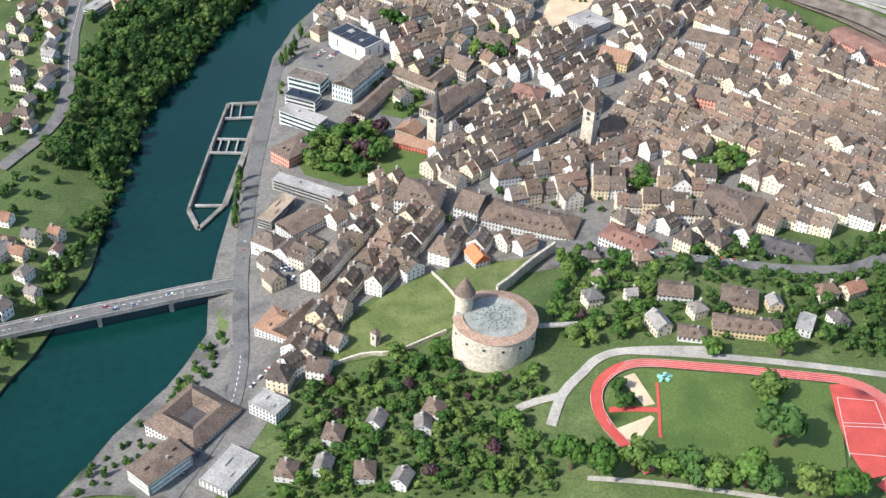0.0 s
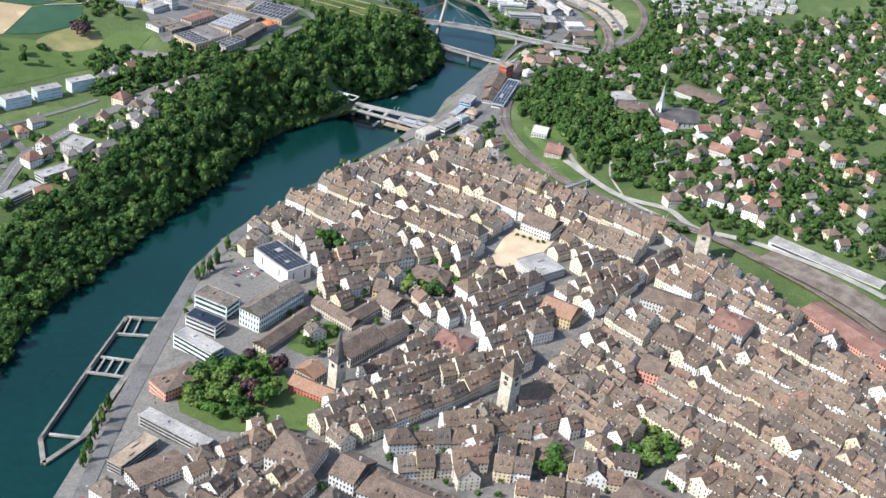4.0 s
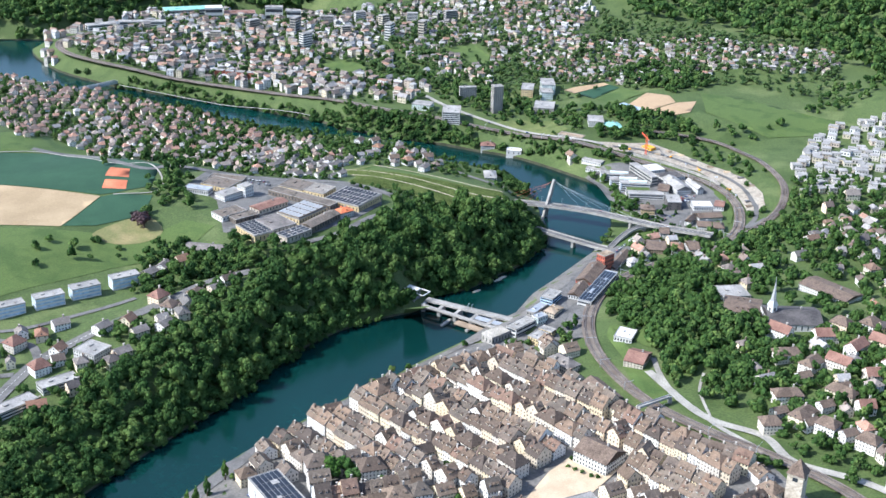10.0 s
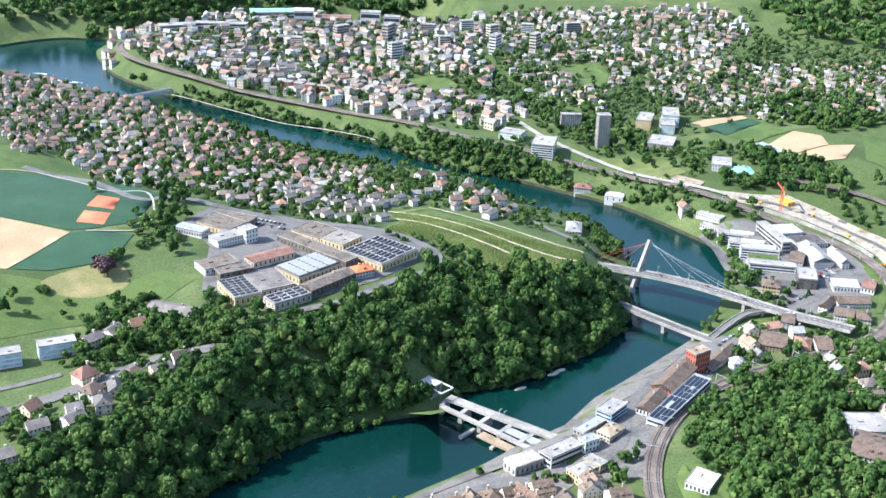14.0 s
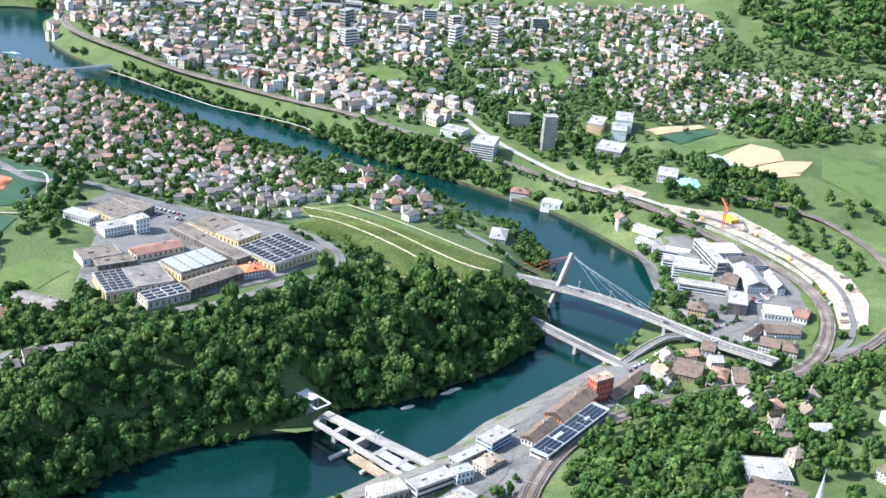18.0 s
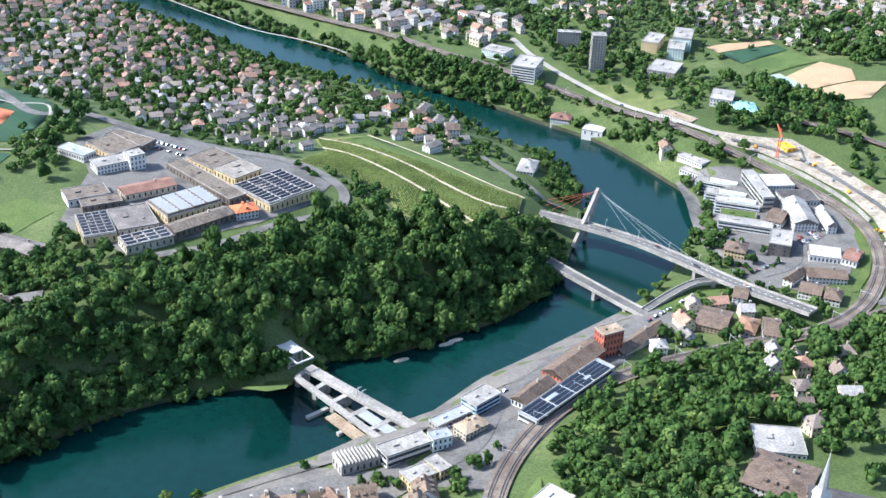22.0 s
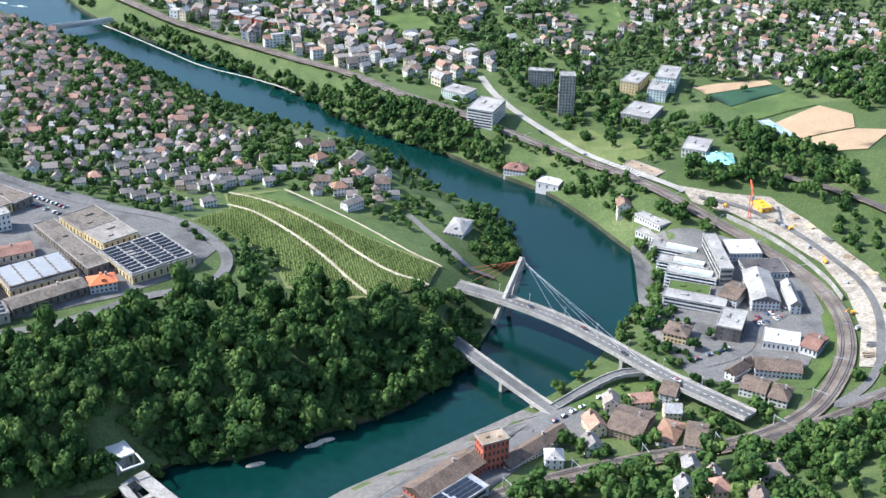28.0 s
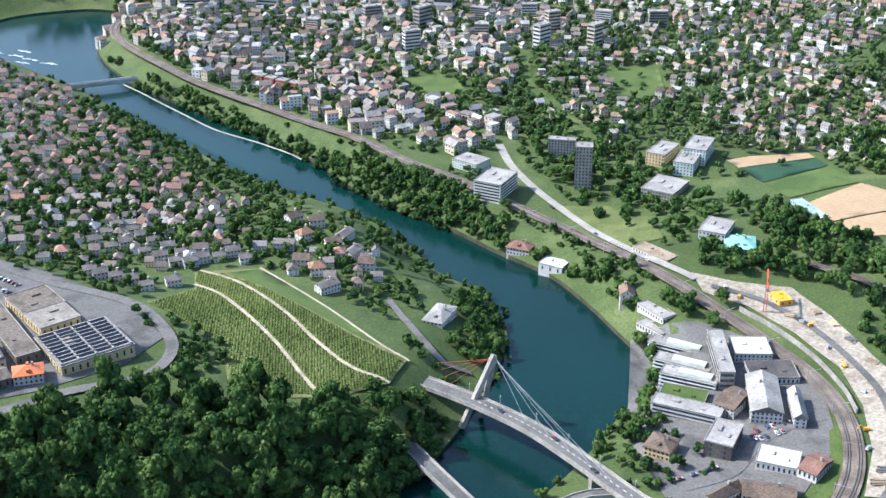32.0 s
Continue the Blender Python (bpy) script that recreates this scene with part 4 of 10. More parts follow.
def tree(x, y, size, kind=0, seed=0):
    rng = random.Random(seed * 7919 + int(x * 31 + y * 17))
    z = gz(x, y)
    root = new("tree", TRUNK)
    root.matrix_world = Matrix.LocRotScale((x, y, z), Euler((0, 0, rng.uniform(0, 6.28))), (size, size, size * rng.uniform(0.8, 1.1)))
    if kind == "copper":
        mesh, label = COPPER_MESH, "dark purple-leaved copper beech"
    elif kind == "slim":
        mesh, label = SLIM_MESH, "slim upright poplar beside the river road"
    else:
        i = rng.randrange(len(CROWNS))
        mesh, label = CROWN_MESH[i], TREE_LABELS[i % 4]
    tagged(root, label, "tree", "trees")
    part("crown", mesh, root)
    return root


def trees(poly, spacing, seed, lo=0.9, hi=1.7, gap=0.9, copper=0.05):
    pts = scattered(poly, spacing, seed, gap)
    pts = pts[free_of(pts, 0.5)]
    rng = random.Random(seed)
    for x, y in pts:
        tree(x, y, rng.uniform(lo, hi), "copper" if rng.random() < copper else 0, seed)


def wood(name, poly, spacing, lo, hi, seed, label, mat=FOREST_LEAF, gap=0.6, thin=1, tall=(0.85, 1.25), anywhere=False):
    """A wood as one mesh of many crowns."""
    rng = np.random.default_rng(seed)
    pts = scattered(poly, spacing, seed, gap, 0.45)
    pts = pts if anywhere else pts[free_of(pts, 0.3)]
    if not len(pts):
        return
    pts = pts[:2600]
    z = ground(pts)
    vs, ts, k = [], [], 0
    for (x, y), h in zip(pts, z):
        v, t = (CROWNS, LIGHT_CROWNS, FAR_CROWNS)[min(thin, 3) - 1][rng.integers(0, len(CROWNS))]
        s = rng.uniform(lo, hi)
        a = rng.uniform(0, 6.28)
        c, n = math.cos(a), math.sin(a)
        w = v * np.array([s, s, s * rng.uniform(*tall)])
        w = np.stack([c * w[:, 0] - n * w[:, 1] + x, n * w[:, 0] + c * w[:, 1] + y, w[:, 2] + h + s * rng.uniform(-0.45, 0.1)], 1)
        vs.append(w)
        ts.append(t + k)
        k += len(v)
    return thing(name, big_mesh(name, np.vstack(vs), np.vstack(ts), mat), label, "forest", kind="stuff")


# ---------------------------------------------------------------- houses
def house_meshes(w, d, h, rise_, hip=0.0, floors=3, roof=TILES, wall=PLASTER, dormers=0, deep=1.2):
    """Walls, roof, chimney and windows of a house w along the ridge, d across it."""
    a, b = w / 2, d / 2
    body = Shape()
    body.add([(-a, -b, -deep), (a, -b, -deep), (a, b, -deep), (-a, b, -deep), (-a, -b, h), (a, -b, h), (a, b, h), (-a, b, h), (-a + hip, 0, h + rise_ * 0.97), (a - hip, 0, h + rise_ * 0.97)],
             [(0, 1, 5, 4), (2, 3, 7, 6), (1, 2, 6, 5), (3, 0, 4, 7), (5, 6, 9), (7, 4, 8), (4, 5, 9, 8), (6, 7, 8, 9)])
    top, glass = Shape(), Shape()
    e, th = 0.12, 0.07
    k = rise_ / b
    lo = h - e * k
    ra = a - hip + (0.06 if hip == 0 else 0)
    outer = [(-a - e * (hip == 0) * 0.5 - e * (hip > 0), -b - e, lo), (a + e * (hip == 0) * 0.5 + e * (hip > 0), -b - e, lo), (a + e * (hip == 0) * 0.5 + e * (hip > 0), b + e, lo), (-a - e * (hip == 0) * 0.5 - e * (hip > 0), b + e, lo), (-ra, 0, h + rise_), (ra, 0, h + rise_)]
    up = [(x, y, z + th) for x, y, z in outer]
    top.add(outer + up, [(6, 7, 11, 10), (8, 9, 10, 11), (7, 8, 11), (9, 6, 10), (0, 6, 9, 3), (1, 2, 8, 7), (0, 1, 7, 6), (2, 3, 9, 8), (0, 4, 5, 1), (2, 5, 4, 3)] if hip > 0 else
            [(6, 7, 11, 10), (8, 9, 10, 11), (0, 1, 7, 6), (2, 3, 9, 8), (0, 6, 10, 4), (3, 4, 10, 9), (1, 5, 11, 7), (2, 8, 11, 5), (0, 4, 5, 1), (2, 5, 4, 3)])
    for i in range(dormers):
        for side in (-1, 1):
            x = (i + 0.5) / dormers * (w - 0.4) - (w - 0.4) / 2
            y0, z0 = side * b * 0.62, h + rise_ * 0.38
            top.box(x, y0 - side * 0.12, z0 - 0.2, 0.26, 0.42, 0.42)
            body.pane(x, y0 + side * 0.09, z0 - 0.12, 0.24, 0.32, 0.0, -side * 0.008)
            glass.pane(x, y0 + side * 0.09, z0 - 0.04, 0.14, 0.18, 0.0, -side * 0.014)
            top.add([(x - 0.2, y0 + side * 0.14, z0 + 0.2), (x + 0.2, y0 + side * 0.14, z0 + 0.2), (x + 0.2, y0 - side * 0.5, z0 + 0.36), (x - 0.2, y0 - side * 0.5, z0 + 0.36)], [(0, 1, 2, 3) if side < 0 else (3, 2, 1, 0)])
    stack = Shape()
    stack.box(w * 0.22, 0.12 * d, h + rise_ * 0.45, 0.2, 0.2, rise_ * 0.55 + 0.28).box(w * 0.22, 0.12 * d, h + rise_ + 0.28, 0.26, 0.26, 0.05)
    step = h / floors
    for side in (-1, 1):
        for fl in range(floors):
            z = fl * step + step * 0.3
            n = max(2, int(w / 0.42))
            for i in range(n):
                glass.pane((i + 0.5) / n * w - a, side * b, z, 0.17, step * 0.46, 0.0, -side * 0.015)
            n = max(2, int(d / 0.55))
            for i in range(n):
                glass.pane(side * a, (i + 0.5) / n * d - b, z, 0.17, step * 0.46, math.pi / 2, side * 0.015)
        glass.pane(side * a, 0, h + rise_ * 0.18, 0.18, 0.22, math.pi / 2, side * 0.015)
    return dict(body=body.mesh("house", wall), roof=top.mesh("roof", roof), chimney=stack.mesh("chimney", CHIMNEY), windows=glass.mesh("windows", GLASS), size=(w, d, h))


JOINED = {}


def house(x, y, rot, kit, label, category="house", group="", name="house", scale=(1, 1, 1), z=None, join=""):
    if join:
        JOINED.setdefault(join, []).append((kit, Matrix.LocRotScale((x, y, gz(x, y)), Euler((0, 0, rot)), scale)))
        BLOCKED.append((x, y, 0.5 * min(kit["size"][:2]) * max(scale)))
        return None
    root = new(name, kit["body"])
    root.matrix_world = Matrix.LocRotScale((x, y, gz(x, y) if z is None else z), Euler((0, 0, rot)), scale)
    tagged(root, label, category, group)
    part("chimney", kit["chimney"], part("roof", kit["roof"], root))
    tagged(part("glazing", kit["windows"], root), kind="stuff")
    BLOCKED.append((x, y, 0.5 * min(kit["size"][:2]) * max(scale)))
    return root


def bake(join, name, label, roof_mat):
    """One mesh each of the walls, roofs, chimneys and windows of many joined houses."""
    root = None
    for key, mat in (("body", JOINED_WALL), ("roof", roof_mat), ("chimney", CHIMNEY), ("windows", GLASS)):
        s = Shape()
        for kit, m in JOINED.get(join, []):
            me = kit[key]
            s.add([m @ v.co for v in me.vertices], [tuple(p.vertices) for p in me.polygons])
        me = s.mesh(name if root is None else key, mat)
        if root is None:
            root = thing(name, me, label, "houses", kind="stuff")
        else:
            tagged(part({"roof": "roofs", "chimney": "chimneys", "windows": "glazing"}[key], me, root), kind="stuff")
    return root


TOWN_KITS = [house_meshes(w, d, h, r, 0, f, dormers=q) for w, d, h, r, f, q in
             ((1.7, 2.3, 1.55, 0.95, 3, 2), (2.1, 2.5, 1.7, 1.05, 3, 3), (1.4, 2.4, 1.65, 1.0, 3, 2), (2.6, 2.4, 1.5, 0.95, 3, 3), (1.9, 2.7, 1.85, 1.1, 4, 2), (2.3, 2.2, 1.3, 0.85, 2, 0))] + [house_meshes(3.2, 2.7, 1.9, 1.0, 1.1, 4, dormers=2), house_meshes(2.4, 2.4, 1.7, 0.9, 0.9, 3, dormers=1)]
TOWN_WORDS = ("narrow plastered old-town house with brown tiled roof", "old-town house with dormers in its brown tiled roof", "slender old-town house with steep tiled roof", "broad old-town house with long brown tiled roof", "tall old-town house with steep brown gable roof", "low old-town house with plain tiled roof", "large old-town building with hipped dormer roof", "square old-town house with hipped tile roof")
SUBURB_KITS = [house_meshes(w, d, h, r, hip, 2, SUBURB_ROOF) for w, d, h, r, hip in ((1.7, 1.5, 1.0, 0.58, 0), (2.0, 1.6, 1.1, 0.55, 0.5), (1.5, 1.4, 1.2, 0.6, 0), (2.3, 1.6, 1.05, 0.6, 0), (1.8, 1.8, 1.3, 0.6, 0.75))]
SUBURB_WORDS = ("small plastered house with gabled tile roof in a garden", "plastered villa with hipped tile roof among trees", "compact gabled house with pale walls", "wide gabled house with tiled roof", "square villa with hipped roof in a garden")


def terrace(line, seed, kits=(0, 1, 2, 3, 4, 0, 1, 2, 7), turn=0.12, gap=0.08, group="old town houses", join=""):
    """A row of houses wall to wall along a line."""
    rng = random.Random(seed)
    line = np.array(line, float)
    seg = np.hypot(*np.diff(line, axis=0).T)
    total, s = seg.sum(), 0.0
    while True:
        i = rng.choice(kits)
        kit = TOWN_KITS[i]
        gable = rng.random() < turn
        w = kit["size"][1 if gable else 0] * 0.97
        if s + w * 0.6 > total:
            break
        m = s + w / 2
        k = min(int(np.searchsorted(np.cumsum(seg), m)), len(seg) - 1)
        u = (m - np.concatenate([[0], np.cumsum(seg)])[k]) / seg[k]
        x, y = line[k] + (line[k + 1] - line[k]) * min(u, 1.0)
        d = line[k + 1] - line[k]
        if free_of(np.array([(x, y)]), 0.3)[0]:
            house(x, y, math.atan2(d[1], d[0]) + (math.pi / 2 if gable else 0) + rng.uniform(-0.03, 0.03), kit, TOWN_WORDS[i], "house", group, scale=(1, rng.uniform(0.86, 1.05), rng.uniform(0.88, 1.14)), join=join)
        s += w + (rng.uniform(0.3, 1.2) if rng.random() < gap else 0)


def quarter(poly, angle, seed, pattern=(2.9, 4.2), kits=(0, 1, 2, 3, 4, 0, 1, 2, 4, 6, 7), offset=0.0, join=""):
    """Terraces on parallel streets that fill a polygon."""
    poly = np.array(poly, float)
    c, s = math.cos(angle), math.sin(angle)
    rot = np.array([[c, s], [-s, c]])
    q = poly @ rot.T
    v, i = q[:, 1].min() + 1.2 + offset, 0
    while v < q[:, 1].max() - 0.8:
        u = np.arange(q[:, 0].min(), q[:, 0].max(), 0.25)
        pts = np.stack([u, np.full_like(u, v)], 1)
        ok = inside(q, pts) & clear_of_roads(pts @ rot, 1.2)
        run = []
        for flag, pnt in zip(np.append(ok, False), np.vstack([pts, pts[:1]])):
            if flag:
                run.append(pnt)
            else:
                if len(run) > 9:
                    terrace((np.array([run[0], run[-1]]) @ rot), seed * 131 + i * 7 + len(run), kits, join=join)
                run = []
        v += pattern[i % len(pattern)]
        i += 1


def fill_town(poly, seed, spacing=2.5, kits=(0, 1, 2, 3, 5, 7), angle=0.5, join="old town"):
    """Houses in what is left open between the streets of a quarter."""
    rng = random.Random(seed)
    for x, y in scattered(poly, spacing, seed, 1.25, 0.3):
        if not free_of(np.array([(x, y)]), 1.0)[0]:
            continue
        i = rng.choice(kits)
        house(x, y, angle + rng.choice((0, math.pi / 2)) + rng.uniform(-0.15, 0.15), TOWN_KITS[i], TOWN_WORDS[i], "house", "old town houses", scale=(0.9, 0.9, rng.uniform(0.8, 1.1)), join=join)


def suburb(poly, spacing, seed, angle=0.3, group="garden suburb houses", kits=(0, 1, 2, 3, 4), size=1.0, join=""):
    pts = scattered(poly, spacing, seed, 1.0, 0.3)
    pts = pts[free_of(pts, 1.0)] if len(pts) else pts
    rng = random.Random(seed)
    for x, y in pts:
        i = rng.choice(kits)
        k = size * rng.uniform(0.85, 1.15)
        house(x, y, angle + rng.choice((0, math.pi / 2)) + rng.uniform(-0.2, 0.2), SUBURB_KITS[i], SUBURB_WORDS[i], "house", group, scale=(k, k, k), join=join)


def far_houses(name, poly, spacing, seed, angle, label, lo=0.8, hi=1.5, tall=(0.8, 1.6), flat=0.2, roof=FAR_ROOF):
    """Many small houses far off: walls in one mesh, roofs in another."""
    rng = np.random.default_rng(seed)
    pts = scattered(poly, spacing, seed, 0.9, 0.46)
    pts = pts[free_of(pts, 0.8)] if len(pts) else pts
    pts = pts[rng.random(len(pts)) < 0.86]
    walls, roofs, panes = Shape(), Shape(), Shape()
    zs = ground(pts)
    for (x, y), z in zip(pts, zs):
        w, d, h = rng.uniform(lo, hi) * 1.25, rng.uniform(lo, hi), rng.uniform(*tall)
        r = angle + 0.9 * math.sin(x * 0.045 + y * 0.03) + rng.choice((0, math.pi / 2)) + rng.uniform(-0.25, 0.25)
        c, s = math.cos(r), math.sin(r)
        at = lambda a, b: (x + c * a - s * b, y + s * a + c * b)
        walls.box(x, y, z - 0.8, w, d, h + 0.8, r)
        n = max(1, int(h / 0.5))
        for side in (-1, 1):
            for fl in range(n):
                zz = z + (fl + 0.35) * h / n
                for i in range(3):
                    px, py = at((i - 1) * w * 0.3, side * d / 2)
                    panes.pane(px, py, zz, w * 0.14, h / n * 0.4, r, -side * 0.015)
                for i in range(2):
                    px, py = at(side * w / 2, (i - 0.5) * d * 0.45)
                    panes.pane(px, py, zz, d * 0.16, h / n * 0.4, r + math.pi / 2, side * 0.015)
        if rng.random() < flat:
            roofs.box(x, y, z + h, w * 1.04, d * 1.04, 0.12, r)
        else:
            e, q = 0.1, d * rng.uniform(0.32, 0.45)
            lo_, z1 = z + h - 0.05, z + h + q
            pts6 = [(*at(-w / 2 - e, -d / 2 - e), lo_), (*at(w / 2 + e, -d / 2 - e), lo_), (*at(w / 2 + e, d / 2 + e), lo_), (*at(-w / 2 - e, d / 2 + e), lo_), (*at(-w / 2 - e, 0), z1), (*at(w / 2 + e, 0), z1)]
            roofs.add(pts6, [(0, 1, 5, 4), (2, 3, 4, 5), (1, 2, 5), (3, 0, 4), (3, 2, 1, 0)])
    root = thing(name, walls.mesh(name, FAR_WALL), label, "houses", kind="stuff")
    part("roofs", roofs.mesh("roofs", roof), root)
    part("glazing", panes.mesh("windows", GLASS), root)
    return root


# ---------------------------------------------------------------- fortress on the hill
TERRACE = surface("terrace_paving", [(0.21, 0.215, 0.19), (0.26, 0.265, 0.235)], fine=5, coarse=0.8, vary=0.25)

TABLE_GREEN = surface("table_paint", [(0.10, 0.17, 0.16)], fine=4, vary=0.2)


def fortress():
    cx, cy, r, z0, z1 = 4.6, 1.1, 4.25, 4.6, 9.7
    BLOCKED.append((cx, cy, r + 0.8))
    wall = Shape()
    n = 48
    ring = lambda q, z: [(q * math.cos(2 * math.pi * i / n), q * math.sin(2 * math.pi * i / n), z) for i in range(n)]
    rings = [ring(r * 1.06, z0 - 9), ring(r, z1), ring(r - 0.3, z1), ring(r - 0.3, z1 - 0.5)]
    for i, (a, b) in enumerate(zip(rings, rings[1:])):
        wall.add(a + b, [(k, (k + 1) % n, n + (k + 1) % n, n + k) for k in range(n)])
    root = thing("fortress", wall.mesh("fortress", STONE), "round limestone fortress with a paved roof terrace on the hill", "fortress", pose(cx, cy, 0))
    floor = Shape()
    floor.add(ring(r - 0.28, z1 + 0.06), [tuple(range(n))])
    part("terrace", floor.mesh("terrace", TERRACE), root, "grey-green paved terrace")
    for k in range(14):
        a = 2 * math.pi * k / 14
        for q in (0.62, 1.05, 1.5, 1.95):
            t = Shape()
            t.box(q * math.cos(a), q * math.sin(a), z1 + 0.07, 0.2, 0.1, 0.08, a + q)
            part("bench_table", t.mesh("bench_table", TABLE_GREEN), root, "dull green beer table with benches")
    roof = Shape()
    cols, faces = [], []
    for k in range(n):
        a = 2 * math.pi * k / n
        wide = 1.05 if math.cos(a - 0.9) > -0.1 else 0.85
        for q, z in ((r + 0.16, z1 - 0.04), (r - wide, z1 + 0.26), (r - wide, z1 - 0.1)):
            cols.append((q * math.cos(a), q * math.sin(a), z))
        if math.cos(a - 2.4) < 0.93:
            i, j = 3 * k, 3 * ((k + 1) % n)
            faces += [(i, j, j + 1, i + 1), (i + 1, j + 1, j + 2, i + 2), (i, i + 2, j + 2, j)]
    roof.add(cols, faces)
    part("ring_roof", roof.mesh("ring_roof", RING_TILE), root, "brown tiled roof ring of the parapet")
    for k in range(14):
        a = 2 * math.pi * k / 14 + 0.1
        slit = Shape()
        slit.box((r + 0.05) * math.cos(a), (r + 0.05) * math.sin(a), z1 - 1.1, 0.1, 0.28, 0.22, a)
        part("embrasure", slit.mesh("embrasure", GLASS), root, "dark gun opening")
    tower = Shape()
    tx, ty = -2.75, 2.1
    tower.tube(tx, ty, z0 - 5, 0.95, z1 + 1.9, 0.9, 20).tube(tx, ty, z1 + 1.9, 1.02, z1 + 2.2, 1.02, 20)
    tw = part("tower", tower.mesh("tower", STONE), root, "round stone keep tower")
    cap = Shape()
    cap.tube(tx, ty, z1 + 2.2, 1.15, z1 + 4.0, 0.03, 20).tube(tx, ty, z1 + 3.9, 0.04, z1 + 4.4, 0.03, 6)
    part("tower_roof", cap.mesh("tower_roof", BROWN_TILE), tw, "pointed brown tiled tower roof")
    ring2 = Shape()
    ring2.tube(0.3, -0.3, 0, r * 1.25, 5.5, r * 1.22, 40, cap=False).tube(0.3, -0.3, 0, r * 1.19, 5.5, r * 1.2, 40, cap=False)
    part("moat_wall", ring2.mesh("moat_wall", STONE), root, "low pale outer ring wall")
    bast = Shape()
    bast.tube(-0.2, -5.2, 1, 0.62, 5.9, 0.58, 14).tube(-0.2, -5.2, 5.9, 0.72, 6.6, 0.05, 14, 1)
    part("bastion", bast.mesh("bastion", [STONE, BROWN_TILE]), root, "small round bastion with conical roof")
    bridge = Shape()
    bridge.beam((r, -0.6, z1 - 1.6), (r + 4.3, -1.6, z1 - 1.3), 0.55, 0.2)
    part("footbridge", bridge.mesh("footbridge", CONCRETE), root, "pale footbridge over the moat")


fortress()


def long_wall(name, points, height, thick, label):
    s = Shape()
    line = spline(points, 1.2)
    z = ground(line)
    s.rail([(x, y, h - 0.8) for (x, y), h in zip(line, z)], thick, height + 0.8)
    return thing(name, s.mesh(name, STONE), label, "wall")


long_wall("rampart", [(17, 16), (13.3, 13.5), (9.5, 10.3), (7.6, 9)], 1.5, 0.3, "grey rampart wall running down the castle slope")
long_wall("rampart", [(3.4, 9.3), (3, 12.5), (2.3, 15.9)], 0.45, 0.16, "low battlement wall on the castle meadow")
long_wall("rampart", [(-13.4, 4.2), (-8.5, 4.7), (-5.1, 3.8), (0.6, 4.7)], 0.5, 0.2, "low stone wall below the castle meadow")

# ---------------------------------------------------------------- bridges
def deck(name, points, level, width, label, mat=CONCRETE, top=ASPHALT, parapet=0.18, piers=(), thick=0.35, foot=-1.0):
    """A road bridge: deck, carriageway, two parapets and its piers."""
    line, n, z = ribbon(points, width, 0, 1.5, level)
    ROADS.append((line, width / 2))
    k = len(line)
    slab = Shape()
    lo, hi = z - thick, z
    slab.rail([(*line[i], lo[i]) for i in range(k)], width, thick)
    root = thing(name, slab.mesh(name, mat), label, "bridge")
    way = Shape()
    for i in range(k - 1):
        a, b, q = line[i], line[i + 1], 0.72
        way.add([(*(a - n[i] * q), hi[i] + 0.03), (*(a + n[i] * q), hi[i] + 0.03), (*(b + n[i + 1] * q), hi[i + 1] + 0.03), (*(b - n[i + 1] * q), hi[i + 1] + 0.03)], [(3, 2, 1, 0)])
    part("carriageway", way.mesh("carriageway", top), root, "grey asphalt carriageway")
    for side in (-1, 1):
        rail = Shape()
        rail.rail([(*(line[i] + side * n[i] * 0.97), hi[i]) for i in range(k)], 0.09, parapet)
        part("parapet", rail.mesh("parapet", mat), root)
    for u in piers:
        i = int(u * (k - 1))
        p = Shape()
        ang = math.atan2(n[i][1], n[i][0])
        p.box(line[i][0], line[i][1], foot, width * 0.8, 0.45, lo[i] - foot, ang)
        part("pier", p.mesh("pier", mat), root)
    return root


deck("road_bridge", [(-50, 19.5), (-44.5, 20.2), (-33, 21.2), (-22.5, 22.3), (-18, 22.6)], (1.5, 1.6, 1.75, 1.7, 1.5), 2.1, "pale concrete road bridge over the river", piers=(0.25, 0.5, 0.75))
deck("old_bridge", [(43.0, 163.2), (46, 161.0), (51, 157.6), (56, 154.2), (58, 152.5)], (1.7, 1.6, 1.5, 1.4, 1.6), 1.5, "old pale concrete arch bridge with a curved road deck", piers=(0.2, 0.5, 0.8), thick=0.3)
deck("motorway_bridge", [(41, 172.2), (47, 170.7), (54, 168.2), (60, 164.8), (66, 161), (75.5, 155.6)], (3.0, 3.1, 3.2, 3.3, 3.4, 3.9), 1.9, "curved pale cable-stayed motorway bridge", piers=(0.62, 0.8), thick=0.3, foot=-0.6)
deck("ramp_bridge", [(57, 153.8), (59.5, 157.6), (62.5, 160.6), (66, 161.5), (69, 160.3)], (1.6, 2.0, 2.6, 3.0, 3.2), 1.0, "curved concrete ramp up to the motorway bridge", piers=(0.4, 0.75), thick=0.25)
deck("far_bridge", [(-62, 243.5), (-58, 247), (-53, 252.5)], (1.2, 1.3, 1.3), 1.0, "dark steel truss bridge far downstream", mat=METAL, parapet=0.5)

